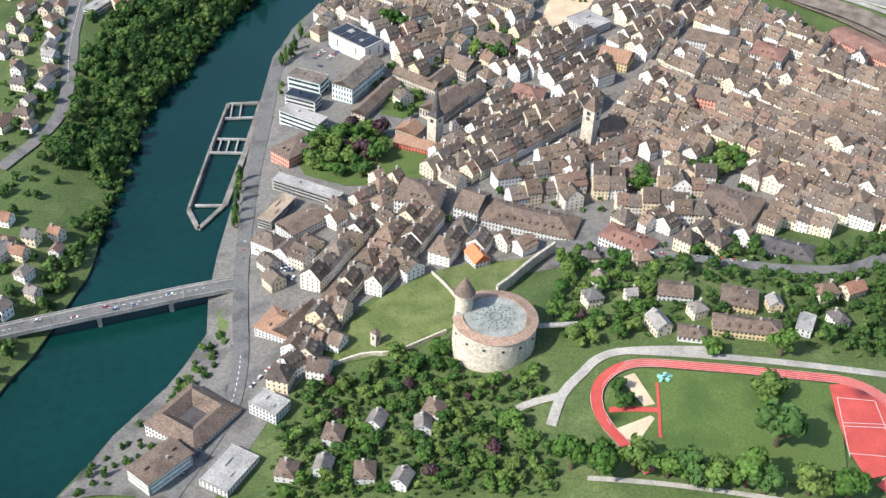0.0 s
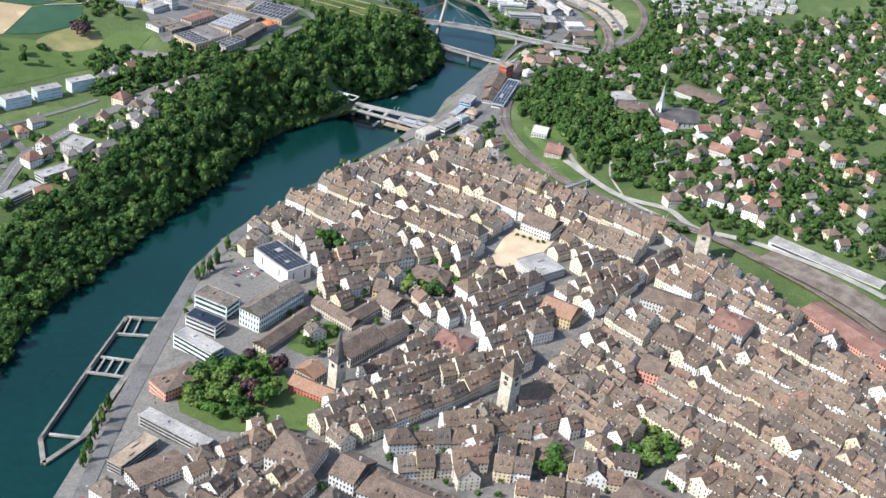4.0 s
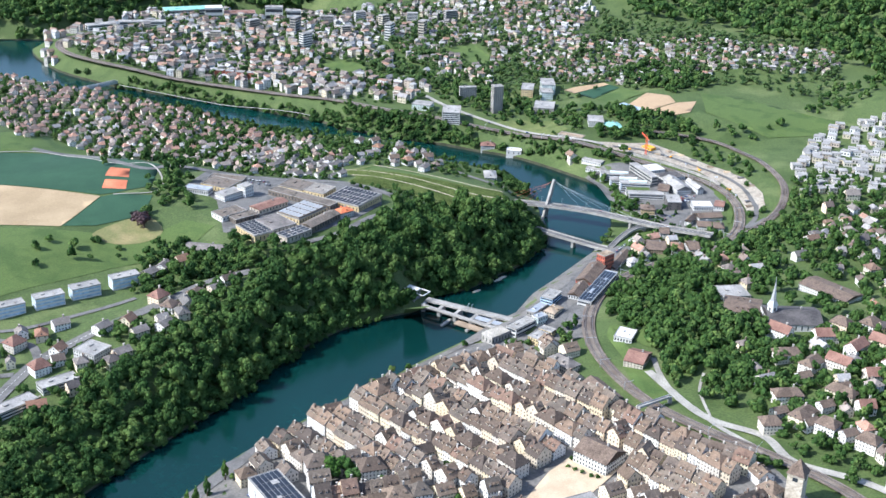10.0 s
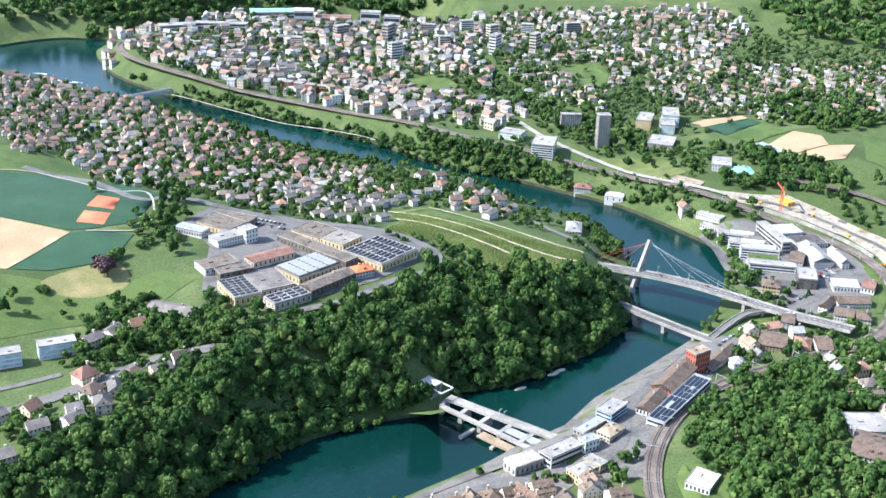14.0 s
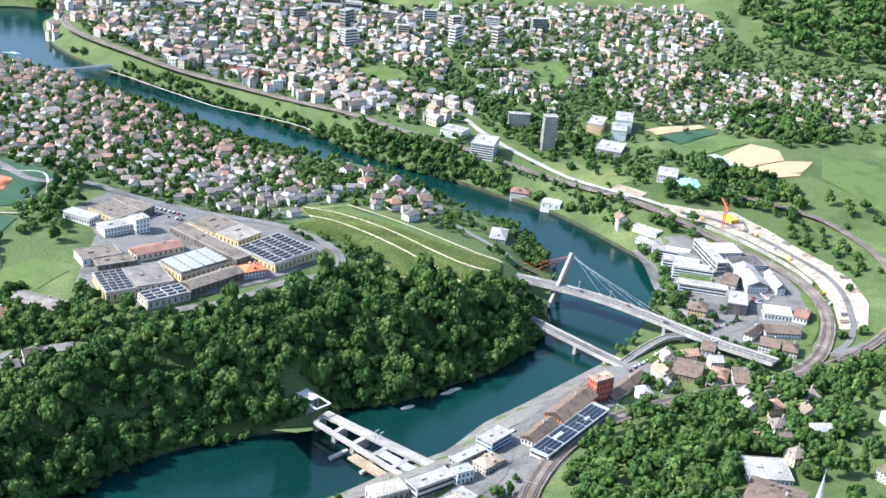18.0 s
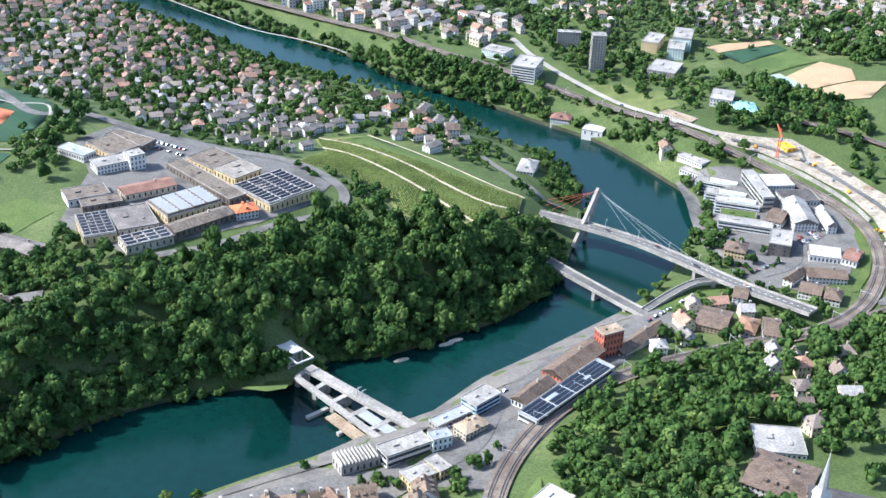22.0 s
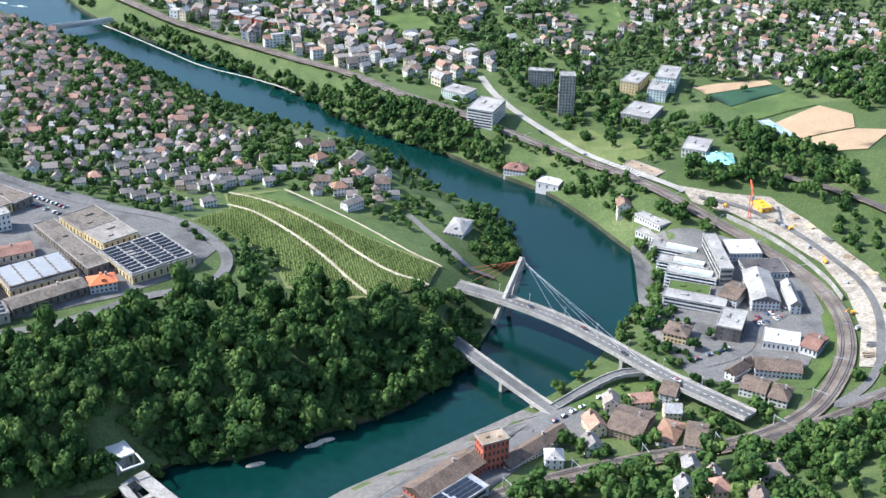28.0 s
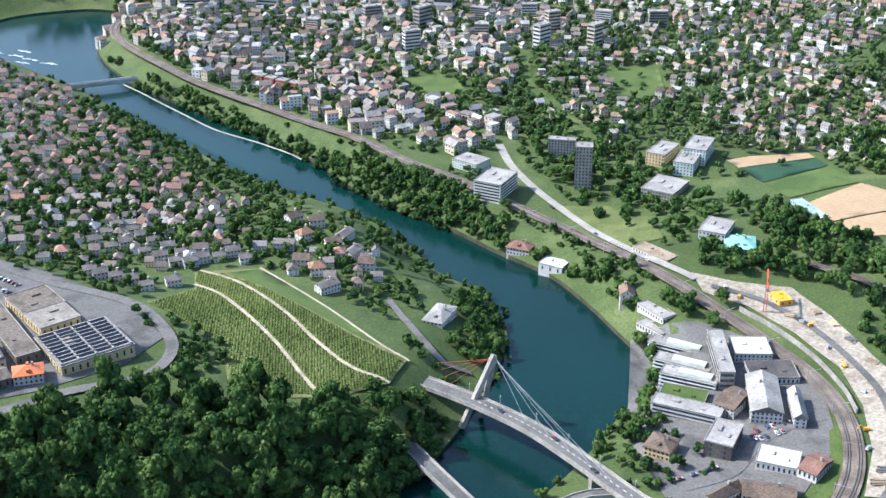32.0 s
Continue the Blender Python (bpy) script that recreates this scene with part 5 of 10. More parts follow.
# ---------------------------------------------------------------- larger buildings, each at its own place
for q in [(21.34, 134.01), (20.62, 132.28), (22.95, 133.05), (23.58, 131.06)]:
    BLOCKED.append((*q, 1.6))
for q in [(37.5, 74.6), (39.9, 77.7), (42.2, 80.1), (44.1, 79.1), (45.4, 77.4), (42.7, 73.6), (40.5, 71.4)]:
    BLOCKED.append((*q, 2.0))
def building(name, cx, cy, w, d, rot, h, label, category="building", roof="flat", rise_=0.8, wall=WHITE, top=FLAT_ROOF, floors=3, pitch=0.42, glass=GLASS, band=False, panels=0, panel_mat=SOLAR, tilt=0.05, gutter=FLAT_ROOF):
    """Walls with rows of windows, and a flat, gabled, hipped or courtyard roof. w runs along rot."""
    z = min(gz(cx + math.cos(rot) * w * a + math.sin(rot) * d * b, cy + math.sin(rot) * w * a - math.cos(rot) * d * b) for a in (-0.4, 0, 0.4) for b in (-0.4, 0.4)) + 0.1
    m = Matrix.Translation((cx, cy, z)) @ Matrix.Rotation(rot, 4, "Z")
    a, b = w / 2, d / 2
    for u in np.arange(-a + min(a, b) * 0.8, a, max(min(a, b), 0.5)):
        for v in np.arange(-b + min(a, b) * 0.8, b, max(min(a, b), 0.5)):
            BLOCKED.append((cx + math.cos(rot) * u - math.sin(rot) * v, cy + math.sin(rot) * u + math.cos(rot) * v, min(a, b)))
    body = Shape()
    hip = {"hip": min(b, a * 0.9), "gable": 0.0}.get(roof)
    if roof in ("hip", "gable"):
        body.add([(-a, -b, -1), (a, -b, -1), (a, b, -1), (-a, b, -1), (-a, -b, h), (a, -b, h), (a, b, h), (-a, b, h), (-a + hip, 0, h + rise_ * 0.96), (a - hip, 0, h + rise_ * 0.96)],
                 [(0, 1, 5, 4), (2, 3, 7, 6), (1, 2, 6, 5), (3, 0, 4, 7), (5, 6, 9), (7, 4, 8), (4, 5, 9, 8), (6, 7, 8, 9)])
    else:
        body.box(0, 0, -1, w, d, h + 1)
    root = thing(name, body.mesh(name, wall), label, category, m)
    cap = Shape()
    e = 0.13
    if roof in ("hip", "gable"):
        lo = h - e * rise_ / b
        x = a + (e if hip else 0.05)
        r = a - hip + (0 if hip else 0.05)
        base = [(-x, -b - e, lo), (x, -b - e, lo), (x, b + e, lo), (-x, b + e, lo), (-r, 0, h + rise_), (r, 0, h + rise_)]
        base += [(p[0], p[1], p[2] + 0.07) for p in base]
        cap.add(base, [(6, 7, 11, 10), (8, 9, 10, 11), (7, 8, 11), (9, 6, 10), (0, 1, 7, 6), (1, 2, 8, 7), (2, 3, 9, 8), (3, 0, 6, 9), (0, 4, 5, 1), (2, 5, 4, 3), (0, 3, 4), (1, 5, 2)])
    elif roof == "court":
        q = 0.3
        ring = lambda k, z_: [(-a * k - (e if k == 1 else 0), -b * k - (e if k == 1 else 0), z_), (a * k + (e if k == 1 else 0), -b * k - (e if k == 1 else 0), z_), (a * k + (e if k == 1 else 0), b * k + (e if k == 1 else 0), z_), (-a * k - (e if k == 1 else 0), b * k + (e if k == 1 else 0), z_)]
        rings = [ring(1, h), ring(0.62, h + rise_), ring(q, h + 0.05), ring(q, h - 0.2)]
        for p, n in zip(rings, rings[1:]):
            cap.add(p + n, [(i, (i + 1) % 4, 4 + (i + 1) % 4, 4 + i) for i in range(4)])
        # Dark sheet at eaves height, painted shade in place of a deep court.
        yard = Shape().add(ring(q, h + 0.02), [(0, 1, 2, 3)])
        part("court_floor", yard.mesh("court_floor", DARK_ROOF), root, "dark sheet standing in for the shaded courtyard")
    else:
        cap.box(0, 0, h, w + 0.08, d + 0.08, 0.09)
        cap.box(-w * 0.18, d * 0.1, h + 0.09, w * 0.12, d * 0.22, 0.16)
        cap.box(w * 0.22, -d * 0.12, h + 0.09, w * 0.07, d * 0.15, 0.12)
    over = part("roof", cap.mesh("roof", top), root)
    rim = Shape()
    if roof == "flat":
        for s in (-1, 1):
            rim.box(0, s * (b + 0.02), h + 0.09, w + 0.1, 0.07, 0.07).box(s * (a + 0.02), 0, h + 0.09, 0.07, d, 0.07)
        part("roof_edge", rim.mesh("roof_edge", CONCRETE), over)
    panes = Shape()
    step = h / floors
    for f in range(floors):
        zz = f * step + step * 0.3
        for s in (-1, 1):
            if band:
                panes.box(0, s * b, zz, w * 0.94, 0.04, step * 0.5).box(s * a, 0, zz, 0.04, d * 0.9, step * 0.5)
            else:
                n = max(2, int(w / pitch))
                for i in range(n):
                    panes.box((i + 0.5) / n * w - a, s * b, zz, 0.19, 0.04, step * 0.5)
                n = max(2, int(d / pitch))
                for i in range(n):
                    panes.box(s * a, (i + 0.5) / n * d - b, zz, 0.04, 0.19, step * 0.5)
    if len(panes.f) <= 6 * 28:
        for i in range(0, len(panes.f), 6):
            one = Shape()
            k = panes.f[i][0] // 8 * 8
            one.add(panes.v[k:k + 8], [tuple(j - k for j in f) for f in panes.f[i:i + 6]])
            part("window_band" if band else "window", one.mesh("window", glass), root)
    else:
        tagged(part("glazing", panes.mesh("windows", glass), root), kind="stuff")
    if roof in ("hip", "gable"):
        st = Shape()
        st.box(a * 0.35, b * 0.2, h + rise_ * 0.5, 0.22, 0.22, rise_ * 0.5 + 0.3)
        part("chimney", st.mesh("chimney", CONCRETE), over)
        n = max(0, int(w / 1.1) - 1)
        if n and roof == "hip":
            for s in (-1, 1):
                for i in range(n):
                    dm = Shape()
                    x = ((i + 0.5) / n - 0.5) * (w - 2 * hip * 0.6)
                    dm.box(x, s * b * 0.62, h + rise_ * 0.3, 0.26, 0.4, 0.34)
                    part("dormer", dm.mesh("dormer", top), over)
    for i in range(panels * 4):
        pm = Shape()
        i, c = i // 4, i % 4
        x0, x1 = -a * 0.95 + c * a * 0.475, -a * 0.95 + c * a * 0.475 + a * 0.44
        y = ((i + 0.5) / panels - 0.5) * d * 0.92
        hgt = h + 0.12
        y0, y1 = y - d * (0.36 if tilt < 0.06 else 0.30) / panels, y + d * (0.36 if tilt < 0.06 else 0.30) / panels
        pm.add([(x0, y0, hgt), (x1, y0, hgt), (x1, y1, hgt + tilt), (x0, y1, hgt + tilt), (x1, y1, hgt - 0.03), (x0, y1, hgt - 0.03), (x0, y0, hgt - 0.03), (x1, y0, hgt - 0.03)], [(0, 1, 2, 3), (3, 2, 4, 5), (0, 3, 5, 6), (2, 1, 7, 4), (1, 0, 6, 7)])
        part("roof_panel", pm.mesh("roof_panel", panel_mat), over)
    if tilt > 0.05:  # pale gutters between the sawteeth
        for i in range(panels + 1):
            bar = Shape()
            bar.box(0, (i / panels - 0.5) * d * 0.92, h + 0.09, w * 0.97, d * 0.2 / panels, 0.06 + tilt * 0.6)
            part("gutter", bar.mesh("gutter", gutter), over)
        for i in range(5):
            bar = Shape()
            bar.box((i - 2) * a * 0.475, 0, h + 0.09, a * 0.05, d * 0.94, 0.06 + tilt * 0.6)
            part("roof_rib", bar.mesh("roof_rib", gutter), over)
    return root


# Bridgehead.
building("customs_house", -26.43, 1.31, 6.43, 6.94, -0.856, 1.5, "large hipped customs house with brown tiled courtyard roof", roof="court", rise_=1.0, wall=WHITE, top=BROWN_TILE)
building("office_building", -30.25, -4.77, 3.08, 5.32, -0.977, 1.7, "pale office building with low brown roof by the river", roof="hip", rise_=0.35, wall=CONCRETE, top=BROWN_TILE, band=True, glass=TEAL_GLASS)
building("tavern", -15.47, 12.01, 4.71, 3.82, -0.730, 1.2, "white tavern with an orange tiled hip roof", roof="hip", rise_=0.9, top=ORANGE_TILE)
building("warehouse", -13.83, 11.79, 5.49, 2.57, 0.740, 1.3, "dark-roofed old warehouse behind the tavern", roof="gable", rise_=1.1, top=BROWN_TILE)
building("corner_house", -18.93, 0.37, 3.36, 2.36, -0.825, 1.4, "white corner house with a pale blue painted gable", roof="flat", wall=WHITE, top=FLAT_ROOF)
building("gallery_building", -24.02, -6.57, 3.23, 5.12, -0.772, 0.8, "low flat-roofed building with roof lights", roof="flat", top=FLAT_ROOF)
building("museum_block", -2.36, 63.42, 5.08, 2.77, -0.679, 2.2, "pale blue-green museum block with a brown top storey", wall=TEAL_GLASS, top=WEATHERED, band=True)
building("museum_block", -3.94, 59.05, 4.62, 2.13, -0.669, 1.8, "white museum wing with dark solar roof", wall=WHITE, top=SOLAR, band=True)
building("museum_block", -4.92, 54.03, 6.50, 2.10, -0.811, 1.9, "pale turquoise glass museum block with flat roof", wall=TEAL_GLASS, top=FLAT_ROOF, band=True)
building("music_school", -7.42, 46.79, 3.36, 5.60, -0.984, 1.7, "salmon pink building with dark brown roof", roof="hip", rise_=0.6, wall=SALMON, top=BROWN_TILE)
building("school_wing", 4.57, 61.94, 8.95, 3.24, 0.805, 2.5, "long pale school wing with a brown tiled roof", roof="gable", rise_=0.8, wall=TEAL_GLASS, top=WEATHERED)
building("exhibition_hall", 6.71, 72.78, 7.56, 3.90, -1.003, 2.4, "white exhibition hall with grey roof and roof lights", wall=WHITE, top=FLAT_ROOF, floors=1, pitch=3.0, panels=6)
building("residence", -7.72, 37.19, 9.32, 1.70, -0.732, 1.4, "long flat-roofed residence round a planted court", wall=CONCRETE, top=FLAT_ROOF, band=True)
building("residence", -12.17, 33.81, 1.89, 5.84, -0.714, 1.2, "flat-roofed residence wing beside the quay", wall=CONCRETE, top=TIMBER, band=True)
building("residence", -9.62, 30.39, 5.90, 3.23, 0.507, 1.3, "white town residence with brown roof terraces", roof="gable", rise_=0.5, top=BROWN_TILE)
building("hotel", 5.06, 30.91, 5.31, 4.94, -0.540, 2.0, "large white hotel with brown hipped dormer roof", roof="hip", rise_=1.1, top=BROWN_TILE)
building("corner_inn", 10.66, 27.29, 3.09, 4.52, -0.712, 1.9, "white corner inn with steep brown roof", roof="gable", rise_=1.1, top=BROWN_TILE)
building("long_house", 16.45, 22.35, 11.12, 4.60, -0.597, 1.5, "long white row building with brown roof", roof="hip", rise_=0.9, top=BROWN_TILE)
building("armoury", 24.94, 13.48, 5.98, 3.21, -0.895, 1.6, "long cream building with a red-brown roof", roof="hip", rise_=0.5, top=RED_TILE, wall=WHITE)
building("red_roof_house", 7.87, 16.72, 2.64, 1.90, -1.372, 1.2, "house with a bright orange-red new tiled roof", roof="gable", rise_=0.8, top=BRIGHT_TILE)
building("wine_merchant", 40.10, 17.69, 6.74, 5.90, -0.803, 1.5, "stone building with dark hipped roof", roof="hip", rise_=0.7, top=BROWN_TILE, wall=STONE)
building("town_villa", 33.09, 29.35, 3.78, 4.70, -1.149, 1.3, "cream town villa with a square hipped roof", roof="hip", rise_=0.8, top=BROWN_TILE, wall=STONE)
# Hill gardens.
building("apartment_house", 29.51, -6.02, 6.91, 2.46, -0.412, 1.0, "long yellow apartment house with brown hipped roof", roof="hip", rise_=0.6, wall=OCHRE, top=BROWN_TILE, floors=2)
building("terrace_house", 25.16, 1.93, 3.72, 2.47, -0.383, 0.9, "grey-roofed terrace house on the slope", roof="gable", rise_=0.5, top=BROWN_TILE, floors=2)
building("white_house", 30.97, -1.44, 3.72, 3.19, -0.523, 1.0, "cream villa with flat hipped roof", roof="hip", rise_=0.4, top=BROWN_TILE, wall=OCHRE, floors=2)
building("white_house", 35.64, -7.08, 1.61, 2.74, -0.702, 0.9, "small white modern house", top=FLAT_ROOF, floors=2)
building("kindergarten", 23.69, -5.26, 2.82, 1.83, -0.447, 0.7, "low white pavilion with brown roof", roof="hip", rise_=0.4, top=BROWN_TILE, floors=1)
building("garage_row", 41.38, 6.64, 5.86, 3.11, -0.610, 0.8, "dark-roofed hall on the street", roof="hip", rise_=0.6, top=DARK_ROOF, floors=1)
building("school_hall", 45.78, -12.41, 3.85, 3.46, -0.623, 1.2, "flat grey school hall beside the sports ground", top=FLAT_ROOF, wall=CONCRETE, floors=2, band=True)
# Minster and cloister.
building("cloister_wing", 5.95, 57.11, 10.30, 2.05, 0.826, 1.0, "long dark-roofed cloister wing", roof="gable", rise_=0.7, top=BROWN_TILE, wall=STONE, floors=2)
building("cloister_wing", 12.69, 60.07, 7.34, 1.88, 2.249, 1.2, "cloister wing with brown tiled roof", roof="gable", rise_=0.7, top=BROWN_TILE, wall=STONE, floors=2)
building("cloister_wing", 16.24, 59.98, 6.15, 1.96, 0.734, 1.2, "cloister wing with brown tiled roof", roof="gable", rise_=0.7, top=BROWN_TILE, wall=STONE, floors=2)
building("minster_nave", 14.38, 52.42, 6.46, 3.70, 0.709, 1.5, "long minster nave with brown tiled roof", "church", roof="gable", rise_=1.1, top=BROWN_TILE, wall=STONE, floors=1)
building("minster_chapel", 8.17, 47.31, 2.45, 3.02, 0.787, 1.2, "pale stone choir with yellow-brown gable", "church", roof="gable", rise_=0.8, top=ORANGE_TILE, wall=STONE, floors=1)
building("chapel_hall", 8.16, 43.94, 5.68, 2.16, -0.669, 1.0, "red-plastered hall with orange-brown tiled roof", roof="gable", rise_=0.7, wall=BRICK_RED, top=ORANGE_TILE, floors=2)
building("gable_house", 20.18, 61.53, 3.20, 3.57, -0.938, 1.7, "tall cream house with a stepped gable", roof="gable", rise_=1.0, wall=STONE, top=BROWN_TILE)
building("yellow_house", 19.45, 65.43, 1.90, 3.32, -0.390, 1.5, "ochre yellow old house with brown roof", roof="gable", rise_=0.9, wall=OCHRE, top=BROWN_TILE)
building("town_hall", 26.57, 67.84, 4.92, 3.77, -0.393, 1.5, "broad white town building with hipped brown roof", roof="hip", rise_=0.8, top=BROWN_TILE)
building("parsonage", 19.17, 55.24, 4.07, 2.31, 0.650, 1.2, "white parsonage with a brown gable roof", roof="gable", rise_=0.8, top=BROWN_TILE)
building("fire_house", 26.46, 52.00, 4.40, 4.21, -0.610, 1.3, "house with dark red half-hipped roof", roof="hip", rise_=0.9, top=RED_TILE)
building("yellow_house", 42.13, 57.85, 4.59, 3.86, -0.718, 1.6, "yellow-gabled old house on the main street", roof="gable", rise_=1.0, top=ORANGE_TILE, wall=OCHRE)
building("red_house", 50.37, 44.18, 3.18, 3.67, -0.671, 1.7, "red-painted old house with steep brown roof", roof="gable", rise_=1.1, wall=SALMON, top=BROWN_TILE)
building("department_store", 42.37, 69.31, 4.99, 4.66, -1.135, 1.3, "flat-roofed pale store among old houses", top=FLAT_ROOF)
building("granary", 45.54, 80.64, 4.90, 4.09, -0.747, 1.7, "tall white granary with brown roof on the square", roof="gable", rise_=1.0, top=BROWN_TILE)
building("white_block", 57.93, 58.34, 7.93, 3.73, -0.639, 1.7, "long white town building with brown roof", roof="gable", rise_=0.8, top=BROWN_TILE)
building("pink_block", 64.26, 53.00, 4.93, 4.58, -0.767, 1.8, "pale block with salmon-red roof", roof="hip", rise_=0.6, top=RED_TILE)
building("bank", 55.07, 50.53, 3.86, 4.67, -0.723, 1.6, "square cream town building with hipped roof", roof="hip", rise_=0.8, top=BROWN_TILE, wall=STONE)
# Station side.
building("station_hall", 80.78, 50.40, 14.60, 4.86, -1.147, 1.0, "long station building with a red-brown roof", roof="gable", rise_=0.5, wall=SALMON, top=RED_TILE, floors=2)
building("parking_deck", 85.13, 67.72, 17.42, 2.35, -0.863, 0.7, "long pale parking deck beside the tracks", top=CONCRETE, floors=1, band=True)
for q in range(3):
    building("town_block", 84 - 2.2 * q, 43 - 6.5 * q, 5.2, 2.6, -1.05, 1.9, "white commercial block with dark mansard roof", roof="hip", rise_=0.6, top=DARK_ROOF)
building("grey_roof_block", 43.6, 105.0, 4.2, 2.4, -0.9, 1.6, "pale block with a dark grey mansard roof by the railway", roof="hip", rise_=0.7, top=GREY_SLATE, wall=STONE)
building("railway_hall", 48.0, 96.6, 6.0, 2.4, -1.1, 1.0, "long hall with a brown roof beside the railway", roof="gable", rise_=0.6, top=BROWN_TILE, floors=1)
# Apartment slabs on the southern terrace.
for (qx, qy) in ((-42.6, 113.2), (-37.4, 115.6), (-32.4, 118.6), (-27.9, 122.2), (-22.8, 126.2)):
    building("apartment_block", qx, qy, 4.4, 2.0, 0.58, 1.7, "white apartment block with grey-blue balconies and flat roof", "building", wall=WHITE, top=FLAT_ROOF, band=True, glass=BLUE_GLASS)
building("white_apartment_house", -21.88, 102.44, 3.72, 3.42, -0.501, 1.4, "white cube-shaped apartment house", top=FLAT_ROOF)
building("terraced_apartment_house", -28.88, 89.65, 5.74, 2.22, 0.860, 0.9, "stepped white flats on the slope", top=FLAT_ROOF, band=True, floors=2)
building("terraced_apartment_house", -24.80, 95.36, 5.09, 2.16, 0.683, 0.9, "stepped white flats on the slope", top=FLAT_ROOF, band=True, floors=2)
building("terraced_apartment_house", -41.44, 96.99, 4.85, 2.84, 0.834, 1.0, "stepped white flats on the slope", top=FLAT_ROOF, band=True, floors=2)
# Power station.
RIBBED = 34.64, 115.77, 3.86, 2.17, 0.722
hall = building("ribbed_hall", *RIBBED, 1.0, "white turbine hall with a ribbed roof", top=CONCRETE, wall=CONCRETE, floors=1, pitch=0.6)
for q in range(11):
    rib = Shape()
    x, w, d = ((q + 0.5) / 11 - 0.5) * RIBBED[2], RIBBED[2] / 11, RIBBED[3] * 0.5
    rib.add([(x - w * 0.48, -d, 1.1), (x + w * 0.48, -d, 1.1), (x - w * 0.1, -d, 1.42), (x - w * 0.48, d, 1.1), (x + w * 0.48, d, 1.1), (x - w * 0.1, d, 1.42)], [(0, 1, 2), (5, 4, 3), (0, 2, 5, 3), (1, 4, 5, 2), (0, 3, 4, 1)])
    part("roof_rib", rib.mesh("roof_rib", CONCRETE), hall)
building("control_house", 38.52, 118.04, 4.77, 1.96, 0.814, 1.3, "white control building with grey ribbon windows", wall=WHITE, top=CONCRETE, floors=2, band=True)
building("machine_house", 41.46, 119.83, 1.94, 1.41, 0.666, 1.3, "pale glazed machine house with metal roof", wall=TEAL_GLASS, top=METAL, floors=2)
building("yellow_workshop", 40.95, 114.53, 2.97, 1.86, 0.846, 1.1, "yellow workshop building with flat grey roof", wall=OCHRE, top=FLAT_ROOF, floors=2)
building("yellow_workshop", 42.30, 115.97, 1.27, 2.29, 0.936, 1.1, "yellow workshop wing with flat grey roof", wall=OCHRE, top=FLAT_ROOF, floors=2)
building("quay_shed", 41.56, 123.86, 4.38, 1.38, 0.932, 0.6, "low grey technical building on the quay", wall=CONCRETE, top=METAL, floors=1)
building("glass_office", 43.80, 126.58, 3.37, 2.08, 1.026, 1.4, "blue-grey glass office building beside the river", wall=BLUE_GLASS, top=FLAT_ROOF, floors=3, band=True)
building("quay_villa", 43.83, 122.33, 2.81, 1.74, 0.969, 0.9, "beige villa with a low hipped roof on the quay", wall=STONE, top=TIMBER, roof="hip", rise_=0.3, floors=2)
building("old_mill", 51.35, 136.81, 7.65, 2.64, 1.130, 1.0, "old red brick mill with a long brown roof", roof="gable", rise_=0.6, wall=BRICK_RED, top=BROWN_TILE, floors=2)
building("red_tower_house", 54.27, 141.25, 2.55, 1.70, 0.748, 3.0, "red brick tower house with a roof garden", wall=BRICK_RED, top=TIMBER, floors=4)
building("solar_hall", 51.72, 130.39, 13.08, 2.19, 1.104, 1.2, "long white works building with solar panels on its roof", wall=WHITE, top=METAL, floors=2, band=True, panels=4)
building("mill_shed", 48.42, 129.53, 5.13, 1.70, 1.156, 0.8, "brown-roofed shed beside the works", roof="gable", rise_=0.5, top=BROWN_TILE, floors=1)
building("row_house", 57.22, 144.81, 8.14, 1.61, 1.097, 1.0, "white row of houses with brown roof below the railway", roof="gable", rise_=0.5, top=BROWN_TILE)
building("white_house", 67.52, 158.86, 1.67, 2.65, -0.094, 1.0, "white gabled house beside the bridge ramp", roof="gable", rise_=0.6, top=BROWN_TILE)
building("inn", 64.88, 152.01, 3.44, 4.31, -0.157, 1.0, "brown-roofed inn with timber balconies", roof="gable", rise_=0.6, top=BROWN_TILE, wall=TIMBER)
building("house_by_ramp", 68.53, 151.44, 2.01, 3.56, -0.143, 0.8, "orange-roofed small house beside the bridge ramp", roof="hip", rise_=0.5, top=ORANGE_TILE, floors=2)
building("house_by_ramp", 71.09, 151.06, 1.95, 3.82, 0.039, 1.1, "tall grey-roofed house beside the bridge ramp", roof="gable", rise_=0.6, top=BROWN_TILE)
# Works quarter.
def stepped_wing(cx, cy, w, d, rot, h):
    """A glass office wing with a white rim frame and a set-back top storey."""
    root = building("glass_wing", cx, cy, w, d, rot, h, "blue glass office wing with white rims and grey roof", wall=BLUE_GLASS, top=FLAT_ROOF, floors=4, band=True, glass=GLASS)
    for k in range(5):
        rim = Shape()
        z = h * k / 4 - 0.03
        for q in (-1, 1):
            rim.box(0, q * (d / 2 + 0.04), z, w + 0.2, 0.1, 0.09).box(q * (w / 2 + 0.04), 0, z, 0.1, d + 0.1, 0.09)
        part("white_rim", rim.mesh("white_rim", WHITE), root, "white floor band")
    top = Shape()
    top.box(w * 0.1, 0, h + 0.09, w * 0.6, d * 0.5, 0.3)
    part("top_storey", top.mesh("top_storey", TEAL_GLASS), root)
    for q in (-0.35, -0.1, 0.2, 0.38):
        fan = Shape()
        fan.box(w * q, d * 0.34, h + 0.09, 0.22, 0.22, 0.16)
        part("roof_fan", fan.mesh("roof_fan", METAL), root)


